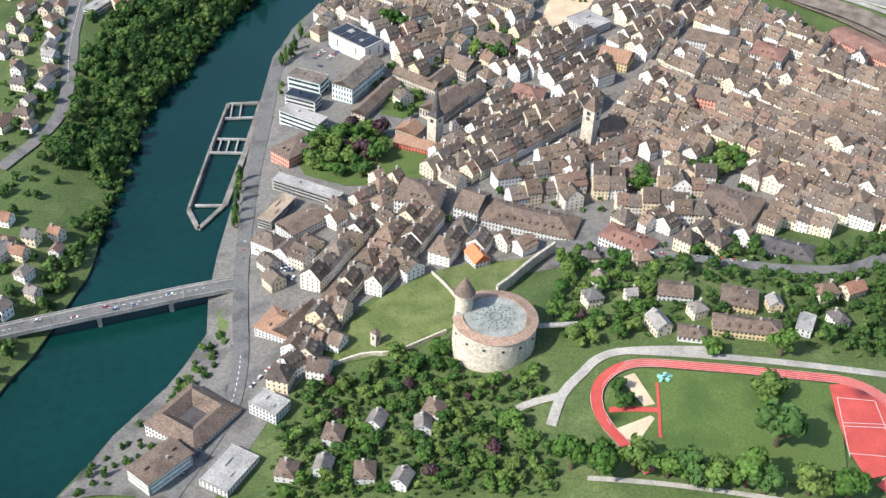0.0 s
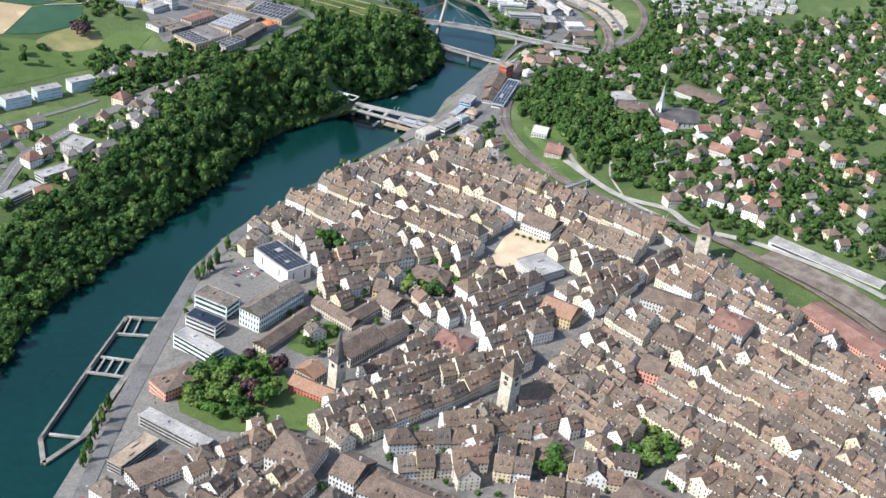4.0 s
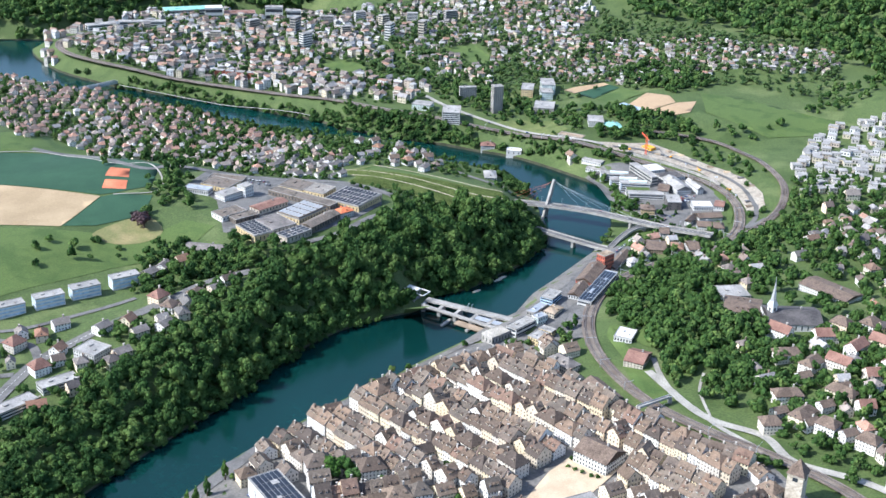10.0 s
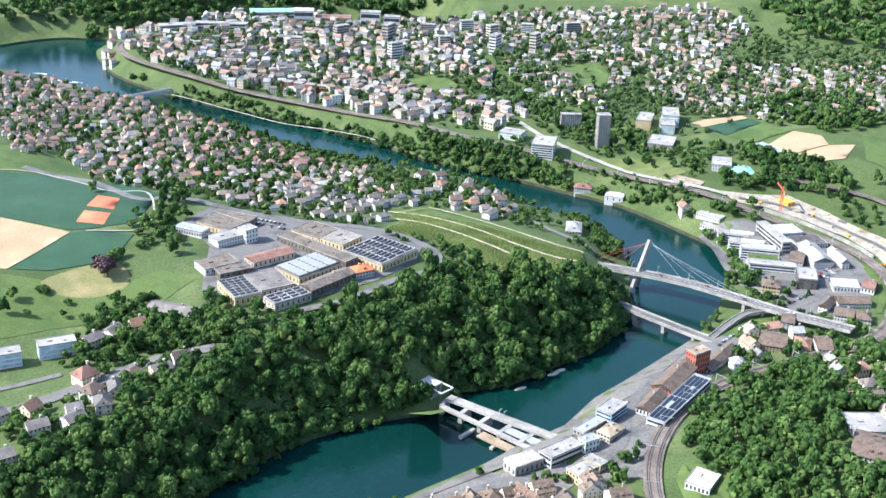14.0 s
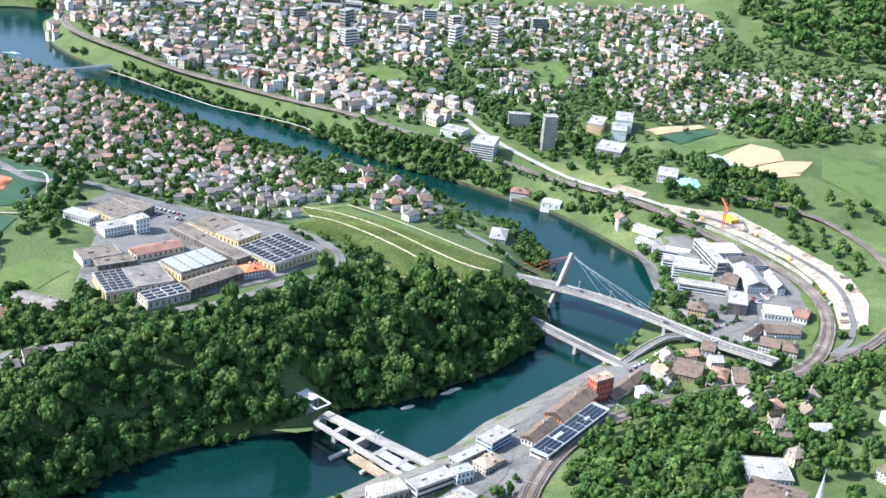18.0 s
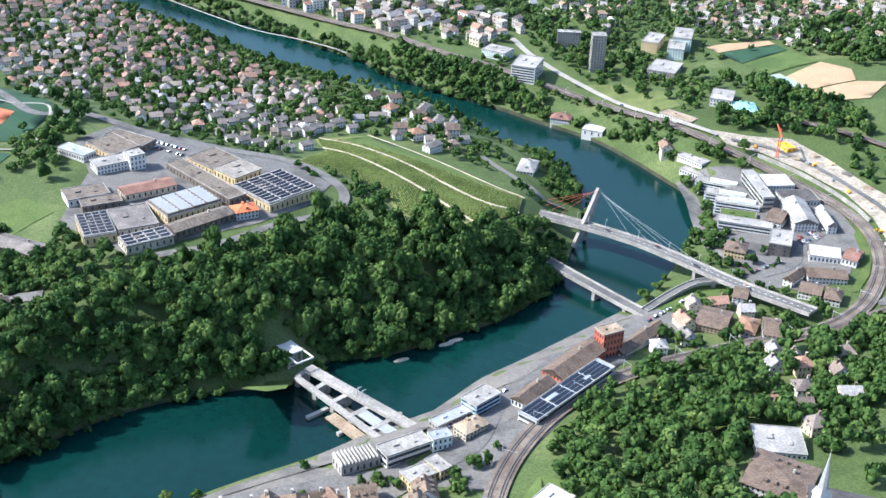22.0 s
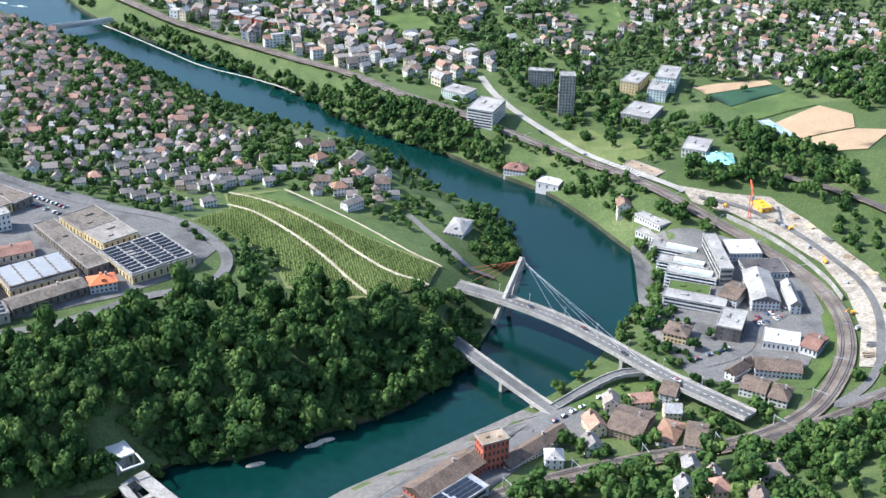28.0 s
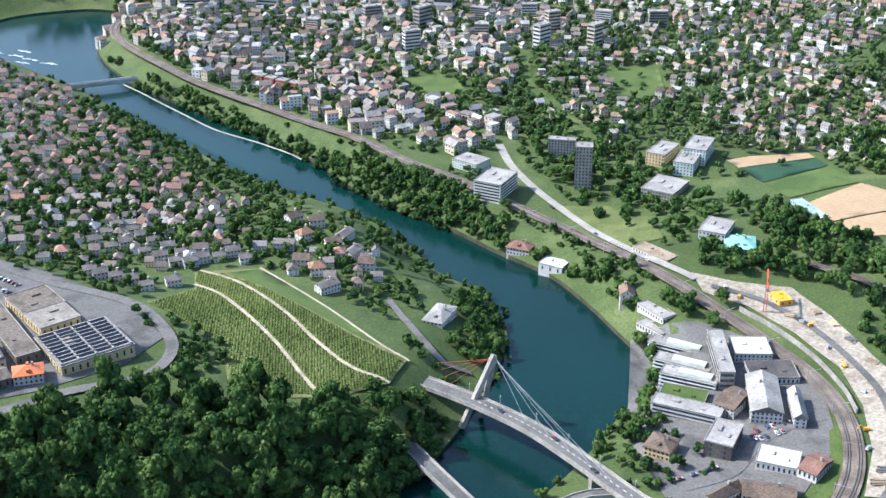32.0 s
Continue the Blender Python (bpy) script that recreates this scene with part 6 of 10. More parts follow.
stepped_wing(63.2, 190.6, 6.2, 1.7, -0.10, 1.7)
stepped_wing(64.6, 187.2, 6.0, 1.8, -0.08, 1.7)
stepped_wing(66.0, 183.8, 5.8, 1.9, -0.03, 1.7)
building("glass_spine", 68.3, 187.6, 9.0, 1.5, 1.93, 1.9, "grey spine building of the glass offices", wall=CONCRETE, top=FLAT_ROOF, band=True)
building("green_roof_office", 66.2, 180.4, 4.6, 2.6, 0.02, 1.0, "low white office with a grass roof", wall=WHITE, top=LAWN, band=True, floors=2)
building("white_office", 67.2, 177.6, 6.9, 2.0, -0.03, 1.3, "long white office with grey window bands", wall=WHITE, top=FLAT_ROOF, band=True)
building("works_house", 71.21, 180.30, 2.17, 4.09, -0.279, 1.1, "white gabled works house with brown roof", roof="gable", rise_=0.5, top=BROWN_TILE)
building("dark_cube", 71.71, 173.17, 2.64, 4.24, -0.049, 1.6, "dark grey metal-clad cube building", wall=DARK_ROOF, top=FLAT_ROOF, floors=3, pitch=1.2)
building("grey_roof_hall", 73.90, 181.69, 7.13, 3.00, 1.837, 1.3, "white hall with a large grey gabled roof", roof="gable", rise_=0.6, top=FLAT_ROOF)
building("grey_roof_hall", 77.28, 180.77, 5.26, 1.17, 1.856, 1.2, "white hall with a narrow grey gabled roof", roof="gable", rise_=0.5, top=FLAT_ROOF)
building("white_workshop", 70.75, 191.29, 3.92, 3.78, 0.375, 0.9, "flat white works building with pale roof", top=WHITE, floors=2)
building("white_workshop", 73.69, 187.41, 4.95, 3.42, 0.408, 0.8, "low works building with grey roof", top=DARK_ROOF, floors=1)
building("long_store", 77.07, 171.91, 3.75, 3.00, 0.032, 0.8, "store with a pale flat roof", top=WHITE, floors=1)
building("long_store", 80.39, 171.53, 1.85, 3.21, -0.328, 0.9, "store with a red-brown roof", top=RED_TILE, roof="gable", rise_=0.4, floors=1)
building("farm_house", 73.54, 164.93, 3.43, 1.17, 1.071, 0.9, "brown-roofed old house beside the railway", roof="gable", rise_=0.5, top=BROWN_TILE, floors=2)
building("farm_house", 77.17, 166.27, 4.63, 2.41, 0.168, 0.9, "long brown-roofed old house", roof="gable", rise_=0.5, top=BROWN_TILE, floors=2)
building("farm_house", 75.40, 161.93, 2.59, 2.62, -0.163, 0.9, "white house with brown roof", roof="gable", rise_=0.5, top=BROWN_TILE, floors=2)
building("farm_house", 77.90, 160.99, 1.79, 2.78, -0.144, 0.9, "cream house with brown roof", roof="hip", rise_=0.5, top=BROWN_TILE, floors=2)
building("villa", 66.42, 170.53, 2.52, 2.64, -0.112, 1.0, "yellow villa among trees", roof="hip", rise_=0.5, wall=OCHRE, top=BROWN_TILE, floors=2)
building("boat_shed", 59.70, 194.60, 3.90, 2.16, -0.510, 0.8, "low curved works hall by the river", top=CONCRETE, floors=1)
building("boat_shed", 59.20, 196.50, 4.45, 1.88, -0.621, 0.7, "pale works shed by the river", top=FLAT_ROOF, floors=1)
# Factory on the plateau (shed by shed).
PALE_FELT = surface("roofing_felt", [(0.20, 0.18, 0.155), (0.25, 0.225, 0.195)], fine=4, coarse=0.4, vary=0.3)
F = dict(category="factory", floors=1, pitch=0.7)
building("factory_shed", -4.36, 140.59, 3.60, 6.02, 0.671, 1.1, "factory shed with solar panels and yellow walls", wall=OCHRE, top=PALE_FELT, panels=7, tilt=0.2, **F)
building("factory_shed", 2.22, 139.76, 5.50, 2.70, 0.832, 0.9, "low factory shed with dark roof lights", wall=STONE, top=WEATHERED, panels=3, tilt=0.15, **F)
building("factory_shed", -1.24, 143.50, 4.53, 5.60, 0.711, 0.95, "factory shed with grey metal roof", top=GREY_SLATE, wall=STONE, **F)
building("factory_shed", 6.12, 145.46, 7.93, 2.35, 0.996, 1.0, "long factory hall with dark brown gable roof", wall=WEATHERED, top=WEATHERED, roof="gable", rise_=0.4, **F)
building("factory_shed", 2.69, 148.80, 7.24, 4.93, 0.954, 0.9, "white sawtooth-roofed factory hall", wall=OCHRE, top=FLAT_ROOF, panels=6, panel_mat=WHITE, tilt=0.35, gutter=WEATHERED, **F)
building("factory_shed", -3.22, 151.17, 6.44, 2.53, 0.815, 0.9, "brick-walled shed with rusty brown roof", wall=STONE, top=RED_TILE, roof="gable", rise_=0.3, **F)
building("factory_shed", -9.61, 147.89, 4.98, 3.27, 0.762, 0.8, "low factory building with brown roof", top=WEATHERED, **F)
building("factory_shed", -6.92, 146.50, 4.66, 2.24, 0.688, 0.7, "flat brown-roofed store between the sheds", top=WEATHERED, wall=WEATHERED, **F)
building("factory_office", -10.80, 156.28, 4.29, 2.70, 0.830, 1.0, "white factory office with flat roof", top=FLAT_ROOF, floors=2)
building("factory_tower", -8.12, 157.60, 2.02, 2.01, 0.901, 1.9, "white square factory tower", top=FLAT_ROOF, floors=3)
building("factory_shed", 2.24, 155.66, 13.52, 2.34, -0.555, 0.9, "long narrow shed with dark roof", wall=WEATHERED, top=WEATHERED, **F)
building("factory_shed", 0.62, 161.84, 5.10, 4.53, -0.473, 1.1, "yellow-walled factory hall with dark brown roof", wall=OCHRE, top=WEATHERED, **F)
building("factory_shed", 4.89, 159.47, 4.20, 4.25, -0.474, 1.1, "yellow-walled factory hall with pale brown roof", wall=OCHRE, top=PALE_FELT, **F)
building("factory_shed", 10.97, 156.74, 7.49, 7.34, 1.045, 1.1, "yellow-walled hall with rows of solar panels", wall=OCHRE, top=PALE_FELT, panels=9, tilt=0.22, **F)
building("factory_shed", -13.05, 161.25, 4.30, 5.72, 1.101, 1.0, "yellow-walled hall with brown shed roof", wall=OCHRE, top=WEATHERED, **F)
building("factory_shed", -12.32, 164.28, 2.79, 6.54, 1.325, 1.0, "long hall with a rusty brown roof", wall=WEATHERED, top=WEATHERED, **F)
building("blue_hall", -16.56, 158.21, 2.16, 4.71, 1.293, 0.8, "hall with a pale blue-grey roof", top=METAL, wall=WHITE, floors=1)
building("red_roof_office", 9.78, 149.91, 2.71, 2.09, 0.714, 1.0, "pale blue house with an orange-red roof", roof="hip", rise_=0.4, top=BRIGHT_TILE, floors=2)
building("farm_hall", -11.73, 136.45, 6.45, 2.72, -0.164, 0.9, "grey farm hall with gabled roof", roof="gable", rise_=0.5, top=GREY_SLATE, wall=TIMBER, floors=1)
# Northern bank further down.
building("high_rise", 40.4, 228.0, 2.3, 2.0, 0.3, 6.2, "tall grey concrete residential tower", "tower block", wall=CONCRETE, top=FLAT_ROOF, floors=13, pitch=0.4)
building("high_rise_wing", 34.0, 238.0, 4.0, 1.4, 0.2, 2.6, "grey slab block behind the tower", "building", wall=CONCRETE, top=FLAT_ROOF, floors=6)
building("white_slab", 29.86, 221.52, 4.01, 5.69, -0.074, 2.6, "white terraced apartment slab", wall=WHITE, top=FLAT_ROOF, floors=6, band=True)
building("blue_slab", 23.37, 228.45, 4.37, 3.33, -0.278, 1.2, "pale blue apartment slab with brown roof", wall=TEAL_GLASS, top=FLAT_ROOF)
building("turquoise_block", 53.44, 242.10, 3.19, 5.97, 0.001, 2.2, "pale turquoise apartment tower", wall=TEAL_GLASS, top=FLAT_ROOF, floors=5)
building("turquoise_block", 52.76, 237.83, 2.82, 5.03, 0.004, 1.8, "pale turquoise apartment block", wall=TEAL_GLASS, top=FLAT_ROOF, floors=4)
building("yellow_block", 48.53, 240.39, 2.84, 5.58, -0.140, 1.8, "pale yellow apartment block", wall=OCHRE, top=FLAT_ROOF, floors=4)
building("slab_block", 51.72, 229.67, 4.65, 5.85, -0.156, 1.2, "long pale apartment slab", wall=CONCRETE, top=FLAT_ROOF)
building("white_villa", 61.78, 215.24, 3.31, 4.69, -0.055, 1.1, "white villa with a flat roof", top=FLAT_ROOF, floors=2)
building("copper_roof_villa", 65.24, 212.60, 3.53, 4.01, 0.214, 0.7, "villa with a green copper hip roof", roof="hip", rise_=0.5, wall=STONE, top=COPPER_GREEN, floors=2)
building("white_cube", 43.37, 207.21, 3.23, 2.39, -0.129, 0.9, "white cube-shaped boathouse by the river", top=WHITE, floors=1, pitch=0.9)
building("red_roof_villa", 37.75, 210.29, 3.04, 2.38, -0.019, 1.0, "villa with a red tiled hip roof by the river", roof="hip", rise_=0.5, top=RED_TILE, floors=2)
building("riverside_house", 37.02, 185.55, 2.32, 4.32, 0.008, 0.9, "white house with grey hip roof near the river", roof="hip", rise_=0.5, top=FLAT_ROOF, floors=2)
for s in (0, 1, 2, 3):
    building("red_block", -27.5 + 2.6 * s, 254.2 - 0.5 * s, 2.1, 1.5, -0.2, 1.5, "dark red apartment block", wall=BRICK_RED, top=FLAT_ROOF)
for q in ((-46.5, 314.5, 13.0, 5.0, 0.35, 1.6, COPPER_GREEN, "large works hall with a turquoise roof"), (-37.6, 309.6, 5.0, 4.0, 0.2, 3.4, WHITE, "tall white works hall in the far town"), (-30.4, 311.6, 9.0, 4.5, 0.2, 1.5, RED_TILE, "long works hall with a red roof"),
          (-56, 298.5, 13.0, 2.6, 0.15, 1.4, FLAT_ROOF, "long grey works hall far off"), (-66, 294, 9.0, 3.0, 0.5, 1.4, FLAT_ROOF, "grey-roofed works hall far off"), (-20, 308.5, 5.0, 3.0, 0.1, 3.6, FLAT_ROOF, "pale silo block of the far works"), (-14, 305.5, 4.0, 2.4, 0.1, 3.0, FLAT_ROOF, "pale slab block of the far works")):
    building("works_hall", *q[:6], q[7], "works", wall=WHITE, top=q[6], floors=2, band=True)
for k, (qx, qy) in enumerate([(-4, 300), (5, 304), (12, 298), (-12, 290), (20, 306), (2, 286), (-24, 292), (14, 286), (-33, 284), (31, 305), (-8, 276), (23, 290)]):
    building("slab_block", qx, qy, 3.6 - 0.5 * (k % 3), 1.7, 0.4 * (k % 4), 2.6 + 0.6 * (k % 4), "pale mid-rise apartment slab in the far town", wall=(CONCRETE, WHITE, STONE)[k % 3], top=FLAT_ROOF, floors=6, band=True)
building("greenhouse", 71.6, 225.6, 6.6, 1.6, -0.86, 0.35, "long pale blue greenhouse", wall=BLUE_GLASS, top=BLUE_GLASS, floors=1)
building("pumping_house", 55.82, 208.48, 5.45, 2.08, -0.460, 0.5, "low brown-roofed shed by the railway", top=TIMBER, floors=1)
# Church hill.
building("hill_church_nave", 77.91, 113.71, 7.88, 6.06, -0.048, 1.3, "white hill church with long grey-purple roof", "church", roof="gable", rise_=0.9, top=DARK_ROOF, floors=1, pitch=0.8)
building("seminary", 71.90, 118.61, 5.39, 5.43, -0.272, 1.0, "white seminary building with brown roof", roof="hip", rise_=0.4, top=BROWN_TILE, floors=2)
building("seminary", 71.71, 124.71, 4.45, 4.07, 0.160, 1.0, "flat-roofed white seminary wing", top=FLAT_ROOF, floors=2)
building("school_block", 87.21, 125.15, 8.56, 4.52, -0.896, 1.2, "long white school block with brown roof", roof="gable", rise_=0.4, top=BROWN_TILE)
building("castle_villa", 53.98, 104.64, 2.86, 4.04, -0.485, 1.0, "stone villa with red-brown gables", roof="gable", rise_=0.7, wall=STONE, top=RED_TILE)
building("white_hall", 53.31, 111.89, 2.64, 3.27, -0.408, 0.8, "white flat hall on the slope", top=WHITE, floors=1)


def spire_tower(name, x, y, side, body, spire, label, wall, top, rot=0.6, clock=False, z=None):
    z = gz(x, y) if z is None else z
    s = Shape()
    s.box(0, 0, -1, side, side, body + 1).box(0, 0, body, side * 1.1, side * 1.1, 0.12)
    root = thing(name, s.mesh(name, wall), label, "church tower", pose(x, y, z, rz=math.degrees(rot)))
    r = Shape()
    q = side * 0.58
    if spire > 2.5:  # a slender eight-sided needle over a low skirt
        c = q * 0.62
        r.add([(-q, -q, body + 0.12), (q, -q, body + 0.12), (q, q, body + 0.12), (-q, q, body + 0.12), (-c, -c, body + 0.8), (c, -c, body + 0.8), (c, c, body + 0.8), (-c, c, body + 0.8)], [(0, 1, 5, 4), (1, 2, 6, 5), (2, 3, 7, 6), (3, 0, 4, 7), (3, 2, 1, 0)])
        r.tube(0, 0, body + 0.7, c * 1.2, body + 0.9 + spire, 0.03, 8).tube(0, 0, body + 0.9 + spire, 0.03, body + 1.4 + spire, 0.02, 5)
    else:
        r.add([(-q, -q, body + 0.12), (q, -q, body + 0.12), (q, q, body + 0.12), (-q, q, body + 0.12), (0, 0, body + spire)], [(0, 1, 4), (1, 2, 4), (2, 3, 4), (3, 0, 4), (3, 2, 1, 0)])
    part("spire", r.mesh("spire", top), root)
    for k in range(4):
        w = Shape()
        a = k * math.pi / 2
        w.box(math.cos(a) * side / 2, math.sin(a) * side / 2, body - 0.75, 0.05, side * 0.32, 0.5, a)
        part("belfry_window", w.mesh("belfry_window", GLASS), root)
        if clock:
            c = Shape()
            c.add([(math.cos(a) * (side / 2 + 0.03) - math.sin(a) * 0.3 * math.cos(t), math.sin(a) * (side / 2 + 0.03) + math.cos(a) * 0.3 * math.cos(t), body - 1.25 + 0.3 * math.sin(t)) for t in [i * math.pi / 8 for i in range(16)]], [tuple(range(16))])
            part("clock_face", c.mesh("clock_face", DARK_ROOF), root)
    BLOCKED.append((x, y, side))
    return root


spire_tower("minster_tower", *[(11, 45.1)][0], 1.5, 4.0, 3.4, "stone minster tower with a slender dark green spire", STONE, DARK_ROOF)
spire_tower("parish_tower", 30.2, 38.4, 1.7, 6.0, 2.0, "tall pale parish church tower with clocks and a tiled cap", STONE, BROWN_TILE, clock=True)
building("parish_nave", 33.0, 39.6, 4.6, 3.2, 0.45, 1.9, "large parish church nave with a steep brown roof", "church", roof="gable", rise_=1.5, top=BROWN_TILE, floors=1, pitch=0.9)
building("parish_choir", 27.8, 37.2, 2.2, 2.2, 0.45, 1.6, "pale church choir with brown roof", "church", roof="hip", rise_=0.9, top=BROWN_TILE, floors=1, pitch=0.7)
spire_tower("gate_tower", 67.2, 71.6, 1.9, 4.2, 1.9, "square medieval gate tower with pyramid roof", STONE, BROWN_TILE, -0.6)
spire_tower("hill_church_tower", *[(74.8, 113.6)][0], 1.0, 3.0, 3.2, "white church tower with a slender pointed spire", WHITE, METAL)
spire_tower("watch_tower", *[(-6.7, 6)][0], 0.75, 1.6, 0.5, "small square stone watch tower on the slope wall", STONE, BROWN_TILE)

# ---------------------------------------------------------------- quarters of houses
MINSTER_PARK = [(-7.7, 46.6), (-3.3, 51.9), (3.3, 53.9), (6.1, 46.5), (9.2, 41.3), (8.3, 36.9), (2.2, 36.3), (-2.9, 37.7), (-7.2, 41.7)]
for qx, qy in scattered(MINSTER_PARK, 1.5, 400, 0.0):
    BLOCKED.append((float(qx), float(qy), 1.2))
for qx, qy in scattered([(-6.6, 45.5), (-3, 50.6), (2.8, 52.4), (5, 47), (4, 42.6), (0.6, 38.4), (-3, 39.4), (-6.2, 42.6)], 1.9, 401, 0.3):
    tree(float(qx), float(qy), 0.95 + 0.55 * abs(math.sin(qx * 7 + qy)), "copper" if math.sin(qx * 3 + qy * 5) > 0.86 else 0, 401)
sheet("minster_park", MINSTER_PARK, LAWN, "shaded lawn of the park beside the minster", "lawn", 0.12)
COURTS = [(42.6, 27.9), (44.6, 28.7), (46.3, 28.9), (46.2, 26.5), (43.6, 26), (33.1, 28.3), (32.8, 26), (31.5, 25.7)] + [(12.7, 78.6), (14.3, 79.3), (15.7, 77.7), (23, 65.5), (25.2, 66.1), (26.5, 64.9)]
for q in COURTS:
    BLOCKED.append((*q, 1.5))
    tree(*q, 1.4)

terrace([(7.5, 36.7), (13.3, 40), (20.8, 44.9), (34.6, 52.4)], 14, turn=0.03)
terrace([(9.1, 32.7), (16.8, 37.3), (24.2, 41.1), (34.4, 47.4)], 15, turn=0.03)
quarter([(-10.9, 23), (-6.1, 26.6), (-1.4, 28.8), (5.9, 29.7), (7.5, 25.3), (11.3, 21.6), (10, 18.7), (2.4, 17.2), (-6.4, 13.6), (-10.5, 9.5), (-12.9, 6.7), (-15.5, 5.9), (-15.8, 8.8), (-12, 11.2), (-9.8, 15.6), (-11.5, 18)], 0.85, 16)
quarter([(10.1, 33.8), (12.1, 28.4), (18.7, 37), (25.8, 39.6), (28.1, 33.1), (23.6, 24), (12.9, 28.8)], 0.05, 17, join="")
terrace([(-13.6, 3.2), (-11.5, 6.9), (-7.6, 10.6), (-3.4, 12.9), (1.1, 14.6)], 96, kits=(2, 0, 5, 2), turn=0.5)
terrace([(-14.3, 5.3), (-12.1, 8.5), (-8.6, 11.9), (-4.4, 14.5), (0.7, 16.5)], 97, kits=(2, 0, 5, 2), turn=0.4)
terrace([(-18.6, 1.3), (-16.5, 4.8), (-14.2, 6.1), (-11.8, 7.5)], 19)
quarter([(9, 80.8), (12.8, 83.7), (23.8, 75.9), (27.8, 78.4), (23.5, 72.5), (16.9, 70.7), (11.8, 68.2)], 0.3, 20)
terrace([(43, 98.7), (51.2, 88.8), (58.3, 82), (64.7, 77.3)], 61)
terrace([(44.4, 84.7), (52.1, 79.2), (56.8, 74.6)], 62)
terrace([(17.5, 98.5), (26.4, 104.4), (34.6, 108.5), (42.7, 102.1)], 63)
terrace([(45.8, 57.9), (52.2, 63), (61.2, 69.8), (67.6, 74.4)], 64, join="old town")
quarter([(4.5, 83.5), (10, 92.7), (18.8, 101.9), (27.9, 108.1), (33.6, 108.1), (43.1, 99.6), (51.3, 88.6), (63.6, 79.1), (60.3, 74.6), (55.7, 68.6), (49.9, 71.5), (47.1, 78.1), (40.9, 80.6), (36.5, 74.6), (33, 73.3), (23.1, 77.5), (11.8, 77.1)], 2.3, 11, (2.8, 4.0, 3.0, 4.2), join="old town")
quarter([(33.7, 68.9), (39.2, 66.9), (49.9, 71.5), (55.7, 68.6), (51.5, 63), (45.5, 59.2), (34.6, 52.4), (30.5, 54.1), (29.9, 58.2)], 0.5, 12)
quarter([(45.5, 56.5), (56.4, 65.5), (66, 71.1), (73.7, 54.6), (79.6, 39.2), (65.9, 14.8), (42.2, 14.3), (43.2, 28.8), (36.6, 35.6), (35, 42.6)], -1.0, 13, (2.7, 4.0), join="old town")
quarter([(26.4, 29), (32.9, 36.2), (37.7, 29.9), (46.2, 22), (41.1, 13.4), (33.2, 15.8), (30.6, 19.7), (24.9, 23.5)], -0.3, 65, (3.0, 4.0))
quarter([(40.6, 11.8), (49.4, 20.8), (69.2, 29.2), (72.8, 25.2), (58.4, 4.8), (47.9, 8)], -0.9, 18, join="old town")
quarter([(-5.5, 37), (-1.6, 39.7), (3.8, 35.7), (6.2, 32.3), (-6.1, 31.8)], 0.5, 90)
quarter([(12.2, 49.5), (18.2, 53.8), (22.8, 53.9), (30.1, 59.5), (32, 53.7), (24.8, 47.4), (15.8, 43.4)], 0.5, 91)
quarter([(29.9, 70.4), (34.9, 70.1), (37.8, 65), (32.9, 60.6), (29.8, 63.1)], 0.5, 92)
quarter([(9, 70.9), (12.6, 72.9), (16.8, 69.3), (17.4, 65.5), (12.5, 65.6)], 0.4, 93)
quarter([(14, 44.4), (20.2, 48.8), (27.5, 57.2), (28.7, 51.9), (21, 45.1)], 0.5, 66, join="old town")
quarter([(-7.1, 25.2), (-2.8, 28.6), (1.6, 29.7), (2.9, 34.6), (-2.2, 37.5), (-3.4, 42.1), (1.4, 46.5), (6.8, 49.4), (13.3, 44.5), (18.7, 37), (13.7, 31.3), (10.1, 33.8), (7.6, 27.8), (5.9, 29.7), (-1.4, 28.8)], 0.35, 140, (2.8, 3.4), join="old town")
quarter([(3.8, 35.7), (6, 41.5), (12.1, 44.4), (18.6, 49.5), (24.8, 47.4), (32, 53.7), (38.9, 55.6), (44.7, 51), (40.9, 33.6), (6.2, 31.4)], 0.3, 141, (2.8, 3.4), join="old town")
terrace([(-15.5, 28.1), (-13, 25.5), (-10.8, 23)], 142, kits=(1, 3, 6))
terrace([(-10.6, 17.7), (-7.9, 22.6), (-3.8, 24.7)], 143, kits=(1, 3, 6))
fill_town([(1.8, 79.2), (6.4, 89.1), (18.3, 104), (30.7, 113.1), (38.4, 112.6), (44.7, 102.2), (51.9, 90.3), (66.3, 78.4), (70.5, 66.3), (81.3, 41.7), (68.6, 18.9), (35.9, 13.1), (13.7, 16.8), (10.4, 26.5), (7.4, 32.8), (13.8, 43.3), (9.5, 53.2), (6.1, 64.1)], 150)
fill_town([(-17, 21.6), (-13.2, 31.9), (-8, 30.3), (-2.2, 37.5), (1.6, 29.7), (11.5, 20.2), (19.4, 18.7), (25, 21.9), (32.5, 16), (39.3, 9.5), (32.4, 8.7), (22.4, 15.7), (17.3, 16.8), (9.5, 18.2), (2.5, 17.8), (-6.3, 14.1), (-12.7, 7.5), (-14.6, 10.2), (-11.9, 17.6)], 151, 2.4)
fill_town([(39.3, 113.4), (45, 113.4), (46.6, 106.2), (50, 94), (46.9, 90.3), (40.4, 102.8)], 410, 2.4)
bake("old town", "old_town_houses", "tightly packed plastered old-town houses with brown tiled roofs", JOINED_TILES)

